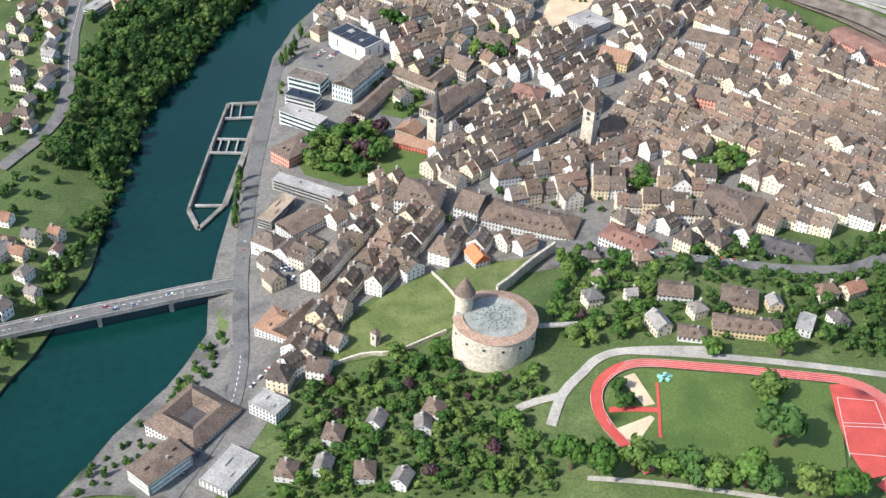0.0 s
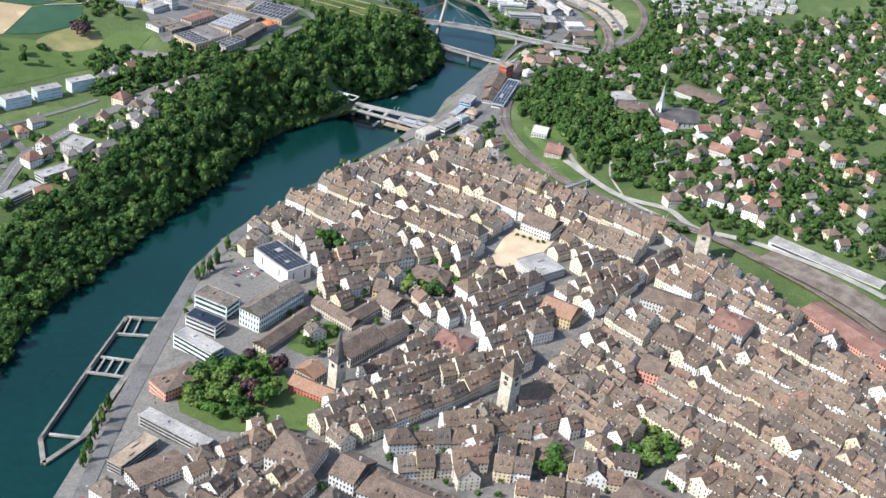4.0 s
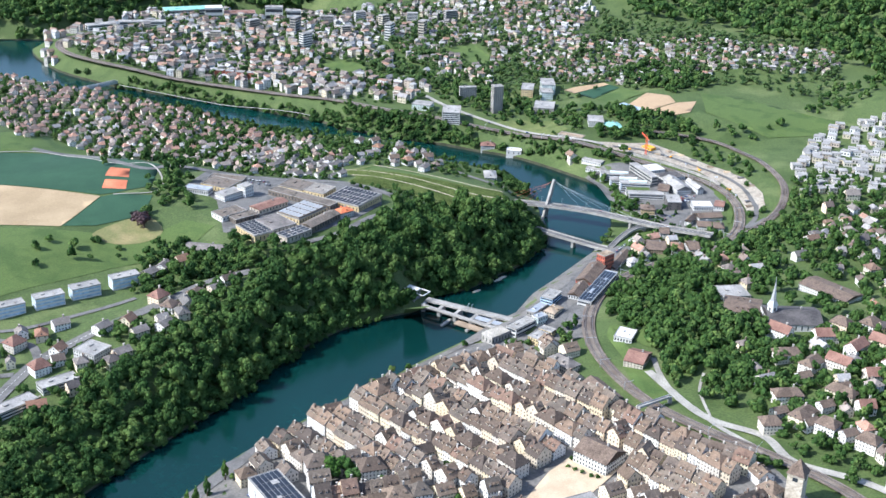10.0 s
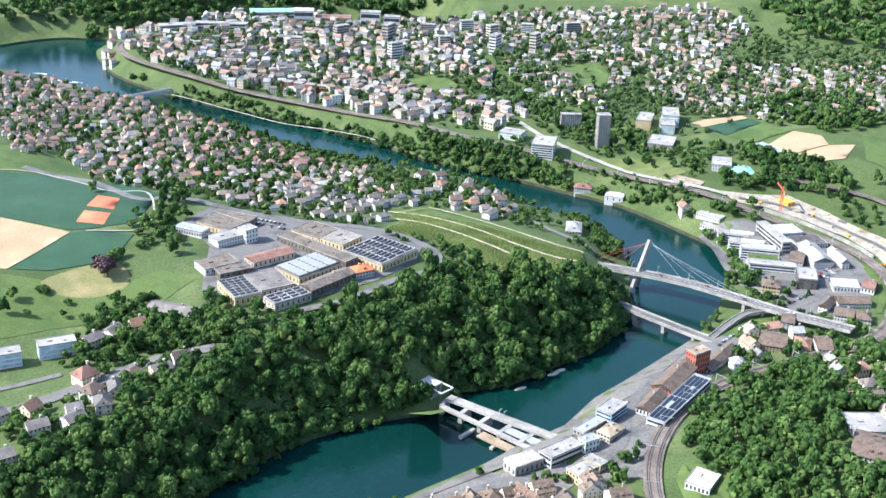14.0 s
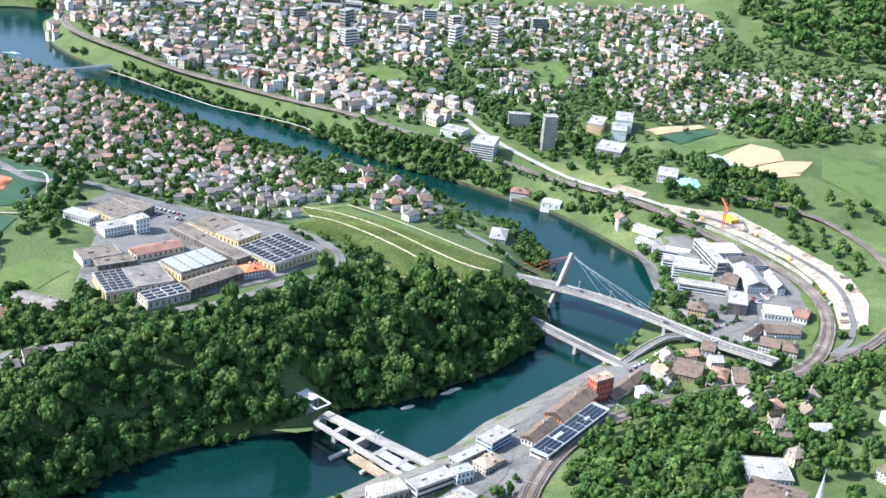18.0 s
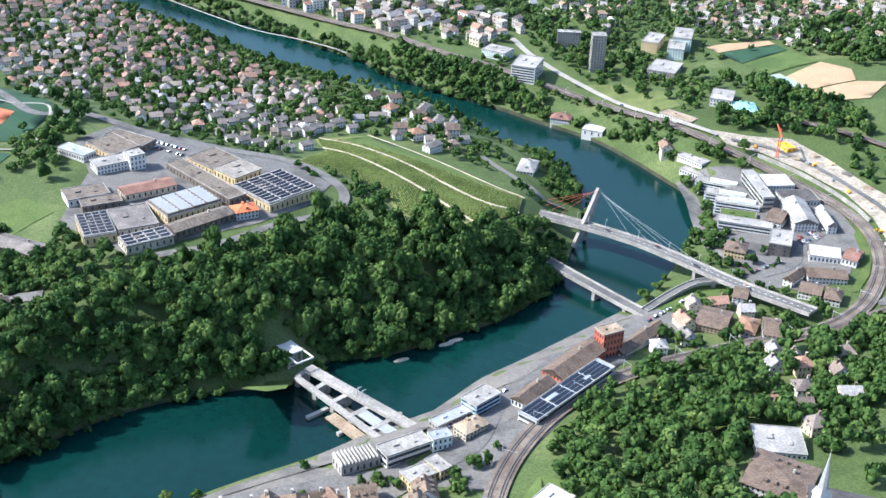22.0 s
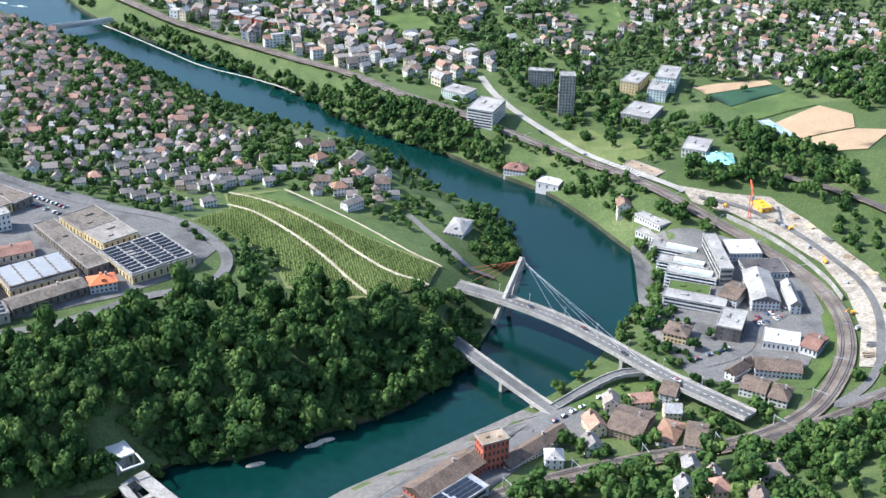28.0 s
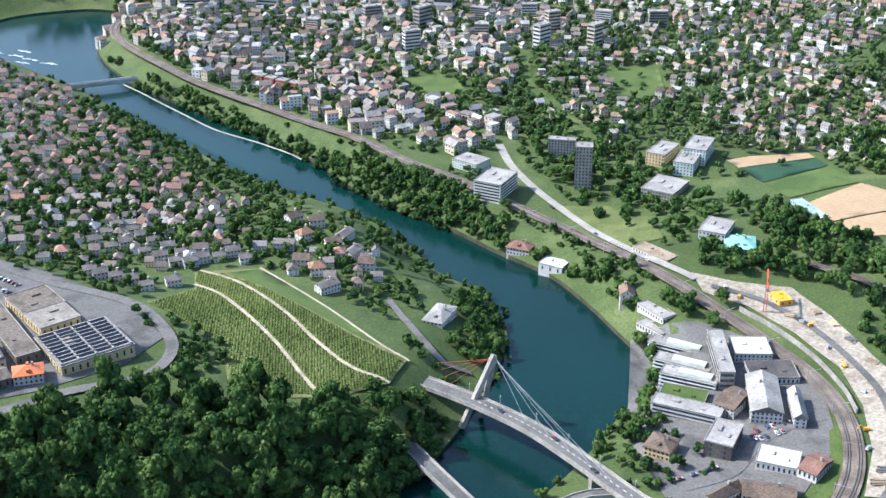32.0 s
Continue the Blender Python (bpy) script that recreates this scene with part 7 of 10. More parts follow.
# ---------------------------------------------------------------- suburbs
WHITE_KITS = [house_meshes(w, d, h, r, 0, 2, GREY_SLATE, WHITE) for w, d, h, r in ((1.5, 1.15, 0.85, 0.32), (1.7, 1.2, 0.95, 0.4))]
for k, (qx, qy) in enumerate([(-7.7, 189.6), (-5.1, 188), (-2.6, 186.9), (0.4, 185.8), (3, 184.9), (6.2, 184.5), (-5.7, 182.6), (-5.1, 184.8), (-1.2, 183.2), (1.4, 182.8), (3.9, 182.3), (5.7, 182.8), (-2.3, 174.3), (-0.4, 173.8), (1.4, 174.2), (3.7, 174), (6.3, 173.3), (7.8, 176.3), (-9.8, 187), (-8.7, 183.4), (-10.8, 190.4), (-11.4, 193.8), (7.8, 185.8), (8.5, 187.7), (11.1, 186.5)]):
    if free_of(np.array([(qx, qy)]), 0.3)[0]:
        house(qx, qy, 0.75 + 0.05 * (k % 3), WHITE_KITS[k % 2], "small white terrace house with a low grey roof", "house", "white terrace houses")
RIVER_KITS = [house_meshes(2.0, 1.5, 1.1, 0.5, 0, 2, BROWN_TILE, WHITE), house_meshes(1.8, 1.7, 1.2, 0.5, 0.6, 2, ORANGE_TILE, WHITE), house_meshes(2.6, 1.4, 1.0, 0.35, 0, 2, GREY_SLATE, WHITE)]
for k, (qx, qy) in enumerate([(17.6, 188.7), (20.4, 187.4), (23.7, 183.7), (21.7, 194.1), (24.5, 192.3), (18.5, 195), (14.1, 195.6), (18.5, 198), (13.2, 192.2), (13.2, 200.3), (10, 200.1)]):
    if free_of(np.array([(qx, qy)]), 0.3)[0]:
        house(qx, qy, 0.3 + 0.4 * (k % 4), RIVER_KITS[(0, 1, 2, 2, 0)[k % 5]], ("white house with brown gable roof near the river", "white villa with orange hipped roof near the river", "long low white house with grey roof near the river")[(0, 1, 2, 2, 0)[k % 5]], "house", "riverside houses")
HILL_KITS = [house_meshes(1.9, 1.6, 0.9, 0.6, 0, 2, GREY_SLATE, WHITE), house_meshes(2.1, 1.9, 0.9, 0.55, 0.7, 2, BROWN_TILE, WHITE)]
for k, (qx, qy) in enumerate([(-9.3, -5.2), (-13.6, -5.3), (-5.3, -7.6), (-3.7, -6), (-15.4, -8.9), (-11.9, -11.1), (-8.9, -13.4), (-18.8, -8.3)]):
    house(qx, qy, 0.9 + 0.2 * (k % 3), HILL_KITS[k % 2], "white half-timbered garden villa with a dark roof on the slope", "house", "hill villas")
for qx, qy in [(54.6, 107), (55, 104.7), (69.9, 89.4), (75, 96.8), (75.8, 89.4), (79.1, 93), (73.1, 86.3), (77, 83.3)]:
    if free_of(np.array([(qx, qy)]), 0.3)[0]:
        house(qx, qy, 0.4, RIVER_KITS[0], "cream villa with brown roof on the park hill", "house", "park hill villas")

TERRACE_KITS = [house_meshes(2.4, 2.2, 1.3, 0.9, 0.9, 3, RED_TILE), house_meshes(2.0, 1.7, 1.2, 0.7, 0, 2, ORANGE_TILE), house_meshes(2.3, 1.8, 1.1, 0.5, 0, 2, GREY_SLATE), house_meshes(2.2, 2.0, 1.2, 0.6, 0.7, 2, BROWN_TILE)]
TERRACE_WORDS = ("plastered villa with a red-brown hipped roof on the terrace", "plastered house with an orange-brown gable roof", "white house with a low grey roof", "cream house with a brown hipped roof")
for k, (qx, qy) in enumerate([(-36.9, 103.2), (-33.5, 105.5), (-26.9, 103.4), (-28.2, 98.9), (-22.1, 108.9), (-18.7, 110.4), (-16.4, 107), (-13.1, 108.8), (-19.7, 100.2), (-17.6, 101.4), (-36.6, 94.8), (-34.8, 89.1), (-36, 85.8), (-36.2, 81.8), (-36.9, 78.6), (-37.2, 72), (-16, 118.8), (-13.6, 115), (-7.6, 120.4), (-19.5, 128.9), (-17.6, 131), (-15, 132.4), (-10.4, 119)]):
    if free_of(np.array([(qx, qy)]), 0.2)[0]:
        i = (0, 0, 1, 0, 2, 1, 2, 2, 2, 2, 2, 1, 3, 1, 2, 3, 0, 3, 2, 2, 2, 1, 3)[k]
        house(qx, qy, 0.75 + 0.25 * (k % 3), TERRACE_KITS[i], TERRACE_WORDS[i], "house", "southern terrace houses")
HILL_ROW_KITS = [house_meshes(3.4, 2.0, 1.4, 0.8, 0, 3, RED_TILE), house_meshes(2.6, 2.2, 1.4, 0.8, 0.8, 3, BROWN_TILE), house_meshes(3.8, 2.1, 1.3, 0.7, 0.7, 3, BROWN_TILE), house_meshes(2.2, 1.9, 1.2, 0.8, 0, 2, RED_TILE)]
HILL_ROW_WORDS = ("long plastered town house with red-brown tiled roof", "square cream villa with brown hipped roof", "broad old building with brown hipped roof", "gabled house with red-brown roof among trees")
for k, (qx, qy) in enumerate([(75.1, 109.4), (81, 107.4), (84.1, 103.4), (88.2, 104.5), (74.4, 102.9), (77, 99.8), (80.6, 99.4), (71.8, 92.8), (72.6, 88), (78.6, 91.7), (80.6, 88.2), (88.5, 110.6), (91.2, 106.9), (83.9, 95.8), (84.9, 87.1), (75, 85.2), (68.2, 86.8), (87.3, 98.6), (84.4, 111), (95.5, 117.1), (90.6, 101), (79, 81.4), (82.6, 82.4), (87.6, 92.4), (92.5, 96.5)]):
    if free_of(np.array([(qx, qy)]), 0.3)[0]:
        i = (0, 0, 0, 0, 2, 2, 0, 2, 2, 2, 3, 1, 1, 3, 3, 1, 1, 3, 1, 1, 3, 1, 3, 1, 3)[k]
        house(qx, qy, (-0.75, 0.1, 0.75)[k % 3], HILL_ROW_KITS[i], HILL_ROW_WORDS[i], "house", "church hill houses")

suburb([(20.2, 13.8), (49.3, -1), (42.2, -12.1), (21.2, -4.8), (15.1, 1.4)], 5.0, 21, 0.0)
suburb([(-44.4, 40.7), (-37.5, 37.3), (-36.4, 34.3), (-41.2, 22.9), (-44.7, 22.6)], 3.2, 23, 1.0, join="suburb")
suburb([(-44.7, 20.2), (-41.4, 19.5), (-43.9, 12), (-45, 12.3)], 3.0, 29, 1.0, join="suburb")
suburb([(-43.7, 84.9), (-33.6, 93), (-35.8, 67.7), (-39.8, 58.3), (-44.1, 55.2)], 3.4, 24, 1.0, join="suburb")
suburb([(-37.3, 110.9), (-33.7, 115), (-22.6, 110.4), (-8.5, 124.4), (-3.7, 127.3), (-10.8, 112.9), (-18.4, 99.1), (-23.8, 90.6), (-29.4, 85.2)], 3.8, 25, 0.5, join="suburb")
suburb([(-43.4, 98.6), (-33.9, 91), (-34.2, 78.6), (-36.8, 72)], 3.2, 71, 0.9, join="suburb")
suburb([(65.7, 106.8), (92.7, 115.7), (79, 74.3), (76.4, 81.2), (72.8, 88.6), (68.1, 96.4)], 4.4, 26, 0.3, join="village")
suburb([(69.2, 92.2), (86.5, 107.1), (109.5, 96.8), (93.2, 64.9), (82.4, 73.9), (73.1, 84.7)], 5.0, 72, 0.2, join="suburb")
suburb([(99.7, 169.9), (152.6, 176.3), (113.5, 104.5), (87.5, 109.5), (86.1, 139.6)], 6.0, 73, 0.2, join="suburb")
suburb([(-20.6, 178.3), (-24.6, 199), (-7.2, 200.5), (11.8, 192.8), (24.8, 197.4), (28.9, 186), (13.8, 184.4), (5.3, 180.1), (-5.7, 175), (-14.3, 170.6)], 3.2, 27, 0.5, size=0.74, join="village")
suburb([(-55, 221.4), (-45.6, 226.9), (-32.9, 221.1), (-13.7, 211.2), (1.4, 204.3), (-1.4, 198.3), (-11.1, 202.4), (-26.6, 201.7), (-25.3, 184)], 2.7, 28, 0.5, size=0.74, join="red village")
suburb([(-37.6, 165.2), (-52.5, 204.9), (-40.2, 210.2), (-25.5, 199.3), (-5.7, 205.8), (0.9, 196.3), (-11.5, 187.5), (-28.2, 182.6), (-28.9, 161.5)], 3.3, 74, 0.5, size=0.74, join="village")
suburb([(49.5, 203.9), (55.4, 200.1), (55.4, 198.9), (51.6, 201.4)], 2.4, 75, 0.5, join="suburb")
suburb([(-87.6, 225), (-85.4, 245.1), (-52.9, 233.9), (-34.4, 221.7), (-39, 210.6), (-59.8, 220.4), (-52.2, 192.1), (-55.9, 185)], 2.7, 78, 0.5, size=0.74, join="red village")
suburb([(-52.2, 192.1), (-59.8, 220.4), (-38.2, 209.2), (-15.3, 210.7), (2.2, 201.7), (1.8, 190), (-11.9, 192), (-27.6, 191.4), (-33.2, 180.6)], 3.0, 79, 0.5, size=0.74, join="village")
suburb([(52.5, 198), (56.9, 194.4), (57.6, 188.6), (54.8, 191.4)], 2.6, 80, 0.5, size=0.8, join="suburb")
suburb([(59.6, 152.7), (63.1, 158), (68.9, 155.3), (74.5, 152.2), (73.2, 147.5), (64.5, 145.7), (58.8, 141.1)], 3.0, 94, 0.4, join="village")
suburb([(71.4, 147.2), (82.9, 150.4), (75.7, 120.2), (70.2, 119.9)], 4.2, 95, 0.4, join="village")
bake("village", "village_houses", "white plastered village houses with grey and brown roofs", VILLAGE_ROOF)
RED_VILLAGE_ROOF = surface("red_village_roofs", [(0.215, 0.135, 0.105), (0.180, 0.120, 0.098), (0.245, 0.150, 0.115), (0.160, 0.125, 0.108), (0.20, 0.150, 0.125), (0.135, 0.105, 0.092)], fine=5, coarse=0.9, vary=0.3, pick="island", bump=0.3)
bake("red village", "village_houses", "crowded old village houses with red-brown tiled roofs", RED_VILLAGE_ROOF)
bake("suburb", "suburb_houses", "small plastered houses with tile roofs in gardens", SUBURB_ISLAND_ROOF)
far_houses("far_houses", [(-75.6, 262), (-81.6, 290.9), (-58.4, 317.7), (-21.3, 326.1), (9.5, 321.1), (8.7, 282.3), (18.7, 261), (-0.2, 249.7), (-22.6, 251.5), (-45.2, 259.5), (-65.1, 270.2)], 2.7, 41, 0.3, "densely built town quarter in the distance", 0.85, 1.6, (0.9, 2.0), 0.35)
far_houses("far_houses", [(9.5, 321.1), (36.4, 329.1), (67.8, 336.6), (76.1, 315.8), (63.7, 287.8), (44.8, 273.3), (41.1, 244.3), (27.5, 248.5), (8.7, 282.3)], 2.7, 42, 0.3, "pale town houses on the far slope", 0.75, 1.35, (0.7, 1.6), 0.25)
far_houses("far_houses", [(44.7, 268.6), (63.7, 287.8), (92.9, 278.9), (130.5, 262.6), (125.6, 245.1), (102.1, 250.8), (85, 246), (59.1, 248)], 2.2, 44, 0.3, "rows of garden suburb houses in the distance", 0.75, 1.15, (0.6, 1.0), 0.1)
far_houses("far_houses", [(-62.8, 263.8), (-30, 245.5), (0.5, 232.8), (21.7, 232), (25.9, 245.7), (-4.3, 260.6), (-36.1, 268), (-63.6, 284)], 2.9, 143, 0.2, "town blocks beside the railway", 1.0, 1.9, (0.9, 2.2), 0.5)
far_houses("white_terraces", [(98, 189.1), (112.2, 213.8), (128.4, 216.9), (142.2, 210.6), (130.6, 177), (107.5, 173.1), (96.8, 172.8)], 2.6, 45, 0.5, "white modern terrace houses with flat roofs", 1.2, 1.7, (0.8, 1.2), 1.0, FLAT_ROOF)
far_houses("far_houses", [(95.7, 168.2), (112.7, 166.4), (113.5, 132.9), (101.2, 131.8), (93.2, 151)], 3.4, 46, 0.5, "houses among trees on the hill", 1.0, 1.5, (0.8, 1.2), 0.1)

# ---------------------------------------------------------------- lawns, woods and trees
sheet("cloister_garden", [(5.8, 53.9), (8.3, 59), (13.4, 59.5), (12.3, 53.8), (8.4, 51.7)], LAWN, "green cloister garden", "lawn", 0.10)
sheet("hillside_meadow", [(89.5, 236.5), (100.3, 230.5), (116.4, 217.6), (111.7, 209.8), (98.7, 207.7), (87.6, 220.9)], LAWN, "broad pale green hillside meadow", "meadow", 0.10, clear=True)
sheet("plateau_meadow", [(-90, 141), (-46.3, 141), (-31.6, 141), (-23.8, 139.2), (-16.6, 146.1), (-11.5, 143.9), (-15, 136.6), (-25.8, 131.6), (-40.1, 120.1), (-58, 112), (-90, 112)], LAWN, "bright green meadow on the plateau", "meadow", 0.07)
sheet("plateau_meadow", [(-61.1, 188.4), (-49.2, 197.4), (-32, 187.7), (-39.6, 182.3), (-57.3, 176.3)], LAWN, "bright green meadow on the plateau", "meadow", 0.07)
sheet("railway_bank", [(56.8, 91.5), (60.7, 86.7), (64, 82), (65.8, 80.7), (63.1, 80.6), (59.1, 85.4), (56.2, 90.2)], LAWN, "green railway embankment", "bank", 0.12)
sheet("railway_bank", [(52.8, 105.4), (55.2, 99.5), (57, 95), (55.7, 91.5), (53.2, 95.4), (51.6, 104.1)], LAWN, "green railway embankment", "bank", 0.12)
sheet("railway_bank", [(50.7, 112.7), (51.6, 108.1), (53.6, 100), (56.4, 100.2), (53.2, 109.1), (51.6, 116.4)], LAWN, "green railway embankment", "bank", 0.12)
sheet("railway_bank", [(51.3, 116.4), (56, 114.7), (62.7, 106.3), (60.8, 104.8), (55.5, 109.1)], LAWN, "green railway embankment", "bank", 0.12)
sheet("ramp_garden", [(58.2, 154.4), (60.8, 161.1), (64.6, 163.4), (67.1, 162.1), (63.2, 155.8), (59.5, 153.5)], LAWN, "green garden below the bridge ramp", "garden", 0.10)
sheet("street_works", [(51.5, 148.5), (56.5, 154.6), (60.5, 153.9), (63.2, 155.8), (66.8, 156.1), (61.7, 149.5), (57.9, 144.9), (52.7, 142.3)], ASPHALT, "grey street space at the old bridgehead", "street", 0.09)
wood("forest", [(-14.8, 90.6), (-10, 99.5), (-2.8, 113.8), (-0.3, 121.7)] + [(2, 127), (6, 133.5), (12, 142.5), (15.5, 146.5), (19, 150), (21.5, 154), (27.9, 156.4), (32.4, 158), (37.5, 160.3), (41, 164.5), (45, 165.5)] + [(44.5, 153.5), (39.7, 138.7), (30.1, 127.9), (24.7, 134.9), (22.5, 121.8), (17.6, 118.7), (12.2, 112.9), (4.2, 110.7), (0.4, 101.9), (-1.9, 94)], 1.8, 1.0, 1.65, 31, "dense dark green broadleaf forest on the steep river bank", tall=(1.0, 1.6))
wood("forest", [(-33.2, 73.4), (-27.4, 86.6), (-16, 90.9), (-7.6, 95), (-20.6, 75.3), (-26.6, 62.6), (-29.9, 50.6), (-36.1, 49.3), (-39.3, 54.3)], 1.5, 0.8, 1.35, 32, "dense green trees on the southern bank")
wood("bank_wood", [(-31, 45), (-27, 55), (-23, 67), (-15, 80), (-7, 93), (-1, 103), (4, 112), (9, 119.5), (14.5, 125), (20, 131), (16, 134), (10, 128), (4, 121), (-2, 112), (-8, 101), (-13, 90), (-21, 77), (-29, 66), (-35, 50)], 1.45, 0.75, 1.35, 35, "dense broadleaf trees leaning over the southern bank", gap=0.2)
wood("bank_wood", [(24, 134.5), (31, 137.6), (37, 144), (41.6, 149.2), (44.8, 156), (46, 162.5), (42, 163), (38, 154), (33, 146), (26, 141)], 1.4, 0.75, 1.35, 36, "dense broadleaf trees leaning over the southern bank", gap=0.2)
wood("forest", [(8, 125), (14, 142), (24, 148), (31, 142), (25.2, 138.6), (19, 136.8), (16.2, 131)], 1.7, 0.9, 1.45, 195, "dense broadleaf trees on the slope behind the lock", gap=0.2, tall=(1.0, 1.5))
wood("forest", [(15.5, 133), (19, 139), (24, 141), (27, 138), (25, 134.9), (23.8, 134.3), (20.8, 134.2), (19.2, 132.4), (18, 130.4)], 1.3, 0.8, 1.25, 197, "dense broadleaf trees close behind the lock house", gap=0.1, tall=(1.0, 1.4), anywhere=True)
wood("forest", [(-26, 86), (-17, 99), (-8, 113), (-1, 124), (3, 122), (-5, 108), (-12, 96), (-20, 84)], 1.6, 0.85, 1.4, 196, "dense broadleaf trees on the upper slope")
wood("forest_edge", [(-23.5, 127.4), (-19.2, 136), (-10.4, 139.5), (-3.2, 138.1), (-2.3, 128.9), (-4.8, 120.4), (-9.2, 115.1)], 2.2, 0.8, 1.4, 36, "loose trees at the forest edge")
wood("bank_trees", [(-34.7, 41), (-31.3, 45.7), (-32.2, 38.5), (-35.2, 33.4), (-38.1, 26.5), (-39.1, 30.1)], 1.7, 0.7, 1.2, 37, "trees along the southern river bank", thin=2)
wood("park_trees", [(53.6, 130), (60, 138.2), (70.7, 151.5), (84.1, 155.3), (71.6, 100.6), (54.7, 100.1), (51.9, 108.1)], 2.3, 0.8, 1.5, 33, "leafy park trees on the northern hill", PARK_LEAF, thin=2)
wood("park_trees", [(54.1, 113.4), (66.3, 141.3), (82, 154.1), (90.7, 145.7), (110.8, 164.5), (110.1, 134.6), (87.5, 109.5), (69.2, 92.2), (59.9, 98.8)], 3.6, 0.8, 1.5, 38, "leafy park trees on the northern hill", PARK_LEAF, thin=2)
wood("garden_trees", [(69.2, 92.2), (86.5, 107.1), (109.5, 96.8), (112.7, 77.4), (98.7, 53.5), (91.7, 62), (82.4, 73.9), (73.1, 84.7)], 2.0, 0.5, 1.1, 39, "garden trees between the houses", PARK_LEAF, thin=2)
wood("garden_trees", [(110.8, 164.5), (155.5, 182.3), (175.3, 159.6), (121.9, 94.6), (96.3, 105.9)], 2.1, 0.5, 1.1, 47, "garden trees between the houses", PARK_LEAF, thin=2)
wood("garden_trees", [(-37.3, 110.9), (-33.7, 115), (-22.6, 110.4), (-8.5, 124.4), (-3.7, 127.3), (-10.8, 112.9), (-18.4, 99.1), (-23.8, 90.6), (-29.4, 85.2)], 3.2, 0.5, 1.0, 48, "garden trees between the houses", PARK_LEAF, thin=2)
wood("garden_trees", [(-20.6, 178.3), (-24.6, 199), (-7.2, 200.5), (11.8, 192.8), (24.8, 197.4), (28.9, 186), (13.8, 184.4), (5.3, 180.1), (-5.7, 175), (-14.3, 170.6)], 2.6, 0.4, 0.9, 49, "garden trees between the houses", PARK_LEAF, thin=2)
wood("garden_trees", [(-37.6, 165.2), (-52.5, 204.9), (-47.3, 226.8), (-25.7, 229.1), (-2.8, 210.1), (0.9, 196.3), (-11.5, 187.5), (-28.2, 182.6), (-28.9, 161.5)], 2.9, 0.4, 0.9, 50, "garden trees between the houses", PARK_LEAF, thin=2)
wood("riverside_trees", [(-2.3, 223.8), (2.5, 229.9), (23.4, 219.6), (33.7, 214.7), (50, 204.8), (54.7, 200.3), (50.4, 203), (33, 212.1), (16.3, 219.8), (5, 224.3)], 1.8, 0.6, 1.1, 34, "trees along the northern river bank", thin=2)
wood("riverside_trees", [(-55.5, 253.9), (-38.3, 246), (-6.1, 231.1), (-9.6, 234), (-24.6, 242.1), (-43, 250.1)], 1.8, 0.5, 0.9, 51, "trees along the northern river bank", thin=2)
wood("riverside_trees", [(-16.2, 221.8), (-2.8, 217.1), (9.3, 207.8), (20.2, 210.3), (29.7, 201.1), (37.2, 195.2), (41.8, 192.7), (44.4, 182.7), (40.9, 180.8), (35.8, 190.8), (27.1, 193.9), (13.2, 199.7), (-3.8, 210.4)], 2.3, 0.45, 0.85, 52, "trees and gardens on the inner river bend", thin=2)
wood("riverside_trees", [(57.2, 193.3), (59.8, 193.5), (62.7, 183.3), (65, 172.1), (61.7, 171.5), (60.8, 183.2)], 1.8, 0.7, 1.1, 53, "trees between the works and the river", thin=2)
wood("slope_trees", [(8.9, 170.7), (21.8, 164.4), (25.7, 159.6), (19.5, 156.9), (18.6, 165.3), (12.5, 168.5)], 1.7, 0.5, 0.9, 54, "bushes beside the vineyard", thin=2)
wood("slope_trees", [(36.3, 178.5), (40.9, 177), (43.9, 174.5), (40.9, 170), (38.2, 170.3)], 1.7, 0.5, 1.0, 55, "bushes beside the vineyard", thin=2)
wood("copse", [(59.6, 210.1), (65.9, 215.4), (70.4, 209.5), (74.9, 212.7), (82.6, 216.6), (83.4, 208.3), (77, 206.6), (72.8, 207.7), (66.8, 205.9), (62.1, 204.8)], 1.9, 0.8, 1.4, 56, "dark copse above the construction strip", thin=2)
wood("copse", [(70.2, 255.4), (81.9, 263.5), (92.8, 255), (93.1, 241.8), (83.4, 235.8), (76.1, 245.5)], 2.0, 0.9, 1.4, 57, "dark copse on the far slope", thin=2)
wood("copse", [(28.2, 220.9), (33.8, 219.4), (43.2, 215.3), (53.2, 206.3), (55, 204.7), (49, 208.4), (39, 215.9), (31.3, 216.8)], 2.1, 0.5, 0.9, 58, "hedge trees along the railway", thin=2)
wood("copse", [(15.1, 276.8), (27.5, 257.1), (34.8, 245.1), (41.2, 241.6), (50.2, 236.8), (55.9, 229.4), (47.5, 230.2), (40.3, 225.8), (29.5, 238.3)], 2.8, 0.6, 1.2, 59, "trees between the apartment blocks", thin=2)
wood("far_trees", [(-71.5, 257.7), (-56.9, 311.1), (16, 327.3), (75.7, 329.8), (79.6, 290.8), (132, 268.1), (124.6, 241.3), (86.8, 240.8), (46.4, 240.5), (12.4, 245.6), (-21.8, 246.5), (-51.2, 254.9)], 3.4, 0.6, 1.2, 60, "trees scattered through the far town", HAZED_LEAF, thin=3)
wood("far_forest", [(76.9, 341.6), (162.7, 327.7), (181.9, 280.9), (157.2, 216.9), (132.7, 218.4), (130.5, 262.6), (106.5, 286.5), (85, 308.3)], 3.6, 1.5, 2.4, 43, "dark wooded hillside in the distance", thin=3)
wood("far_forest", [(-103.2, 327.9), (-12.8, 341.5), (-11.9, 333.4), (-58.7, 319.2), (-80.1, 301.5), (-91.2, 291.8)], 3.6, 1.4, 2.2, 67, "dark wooded hillside in the distance", thin=3)
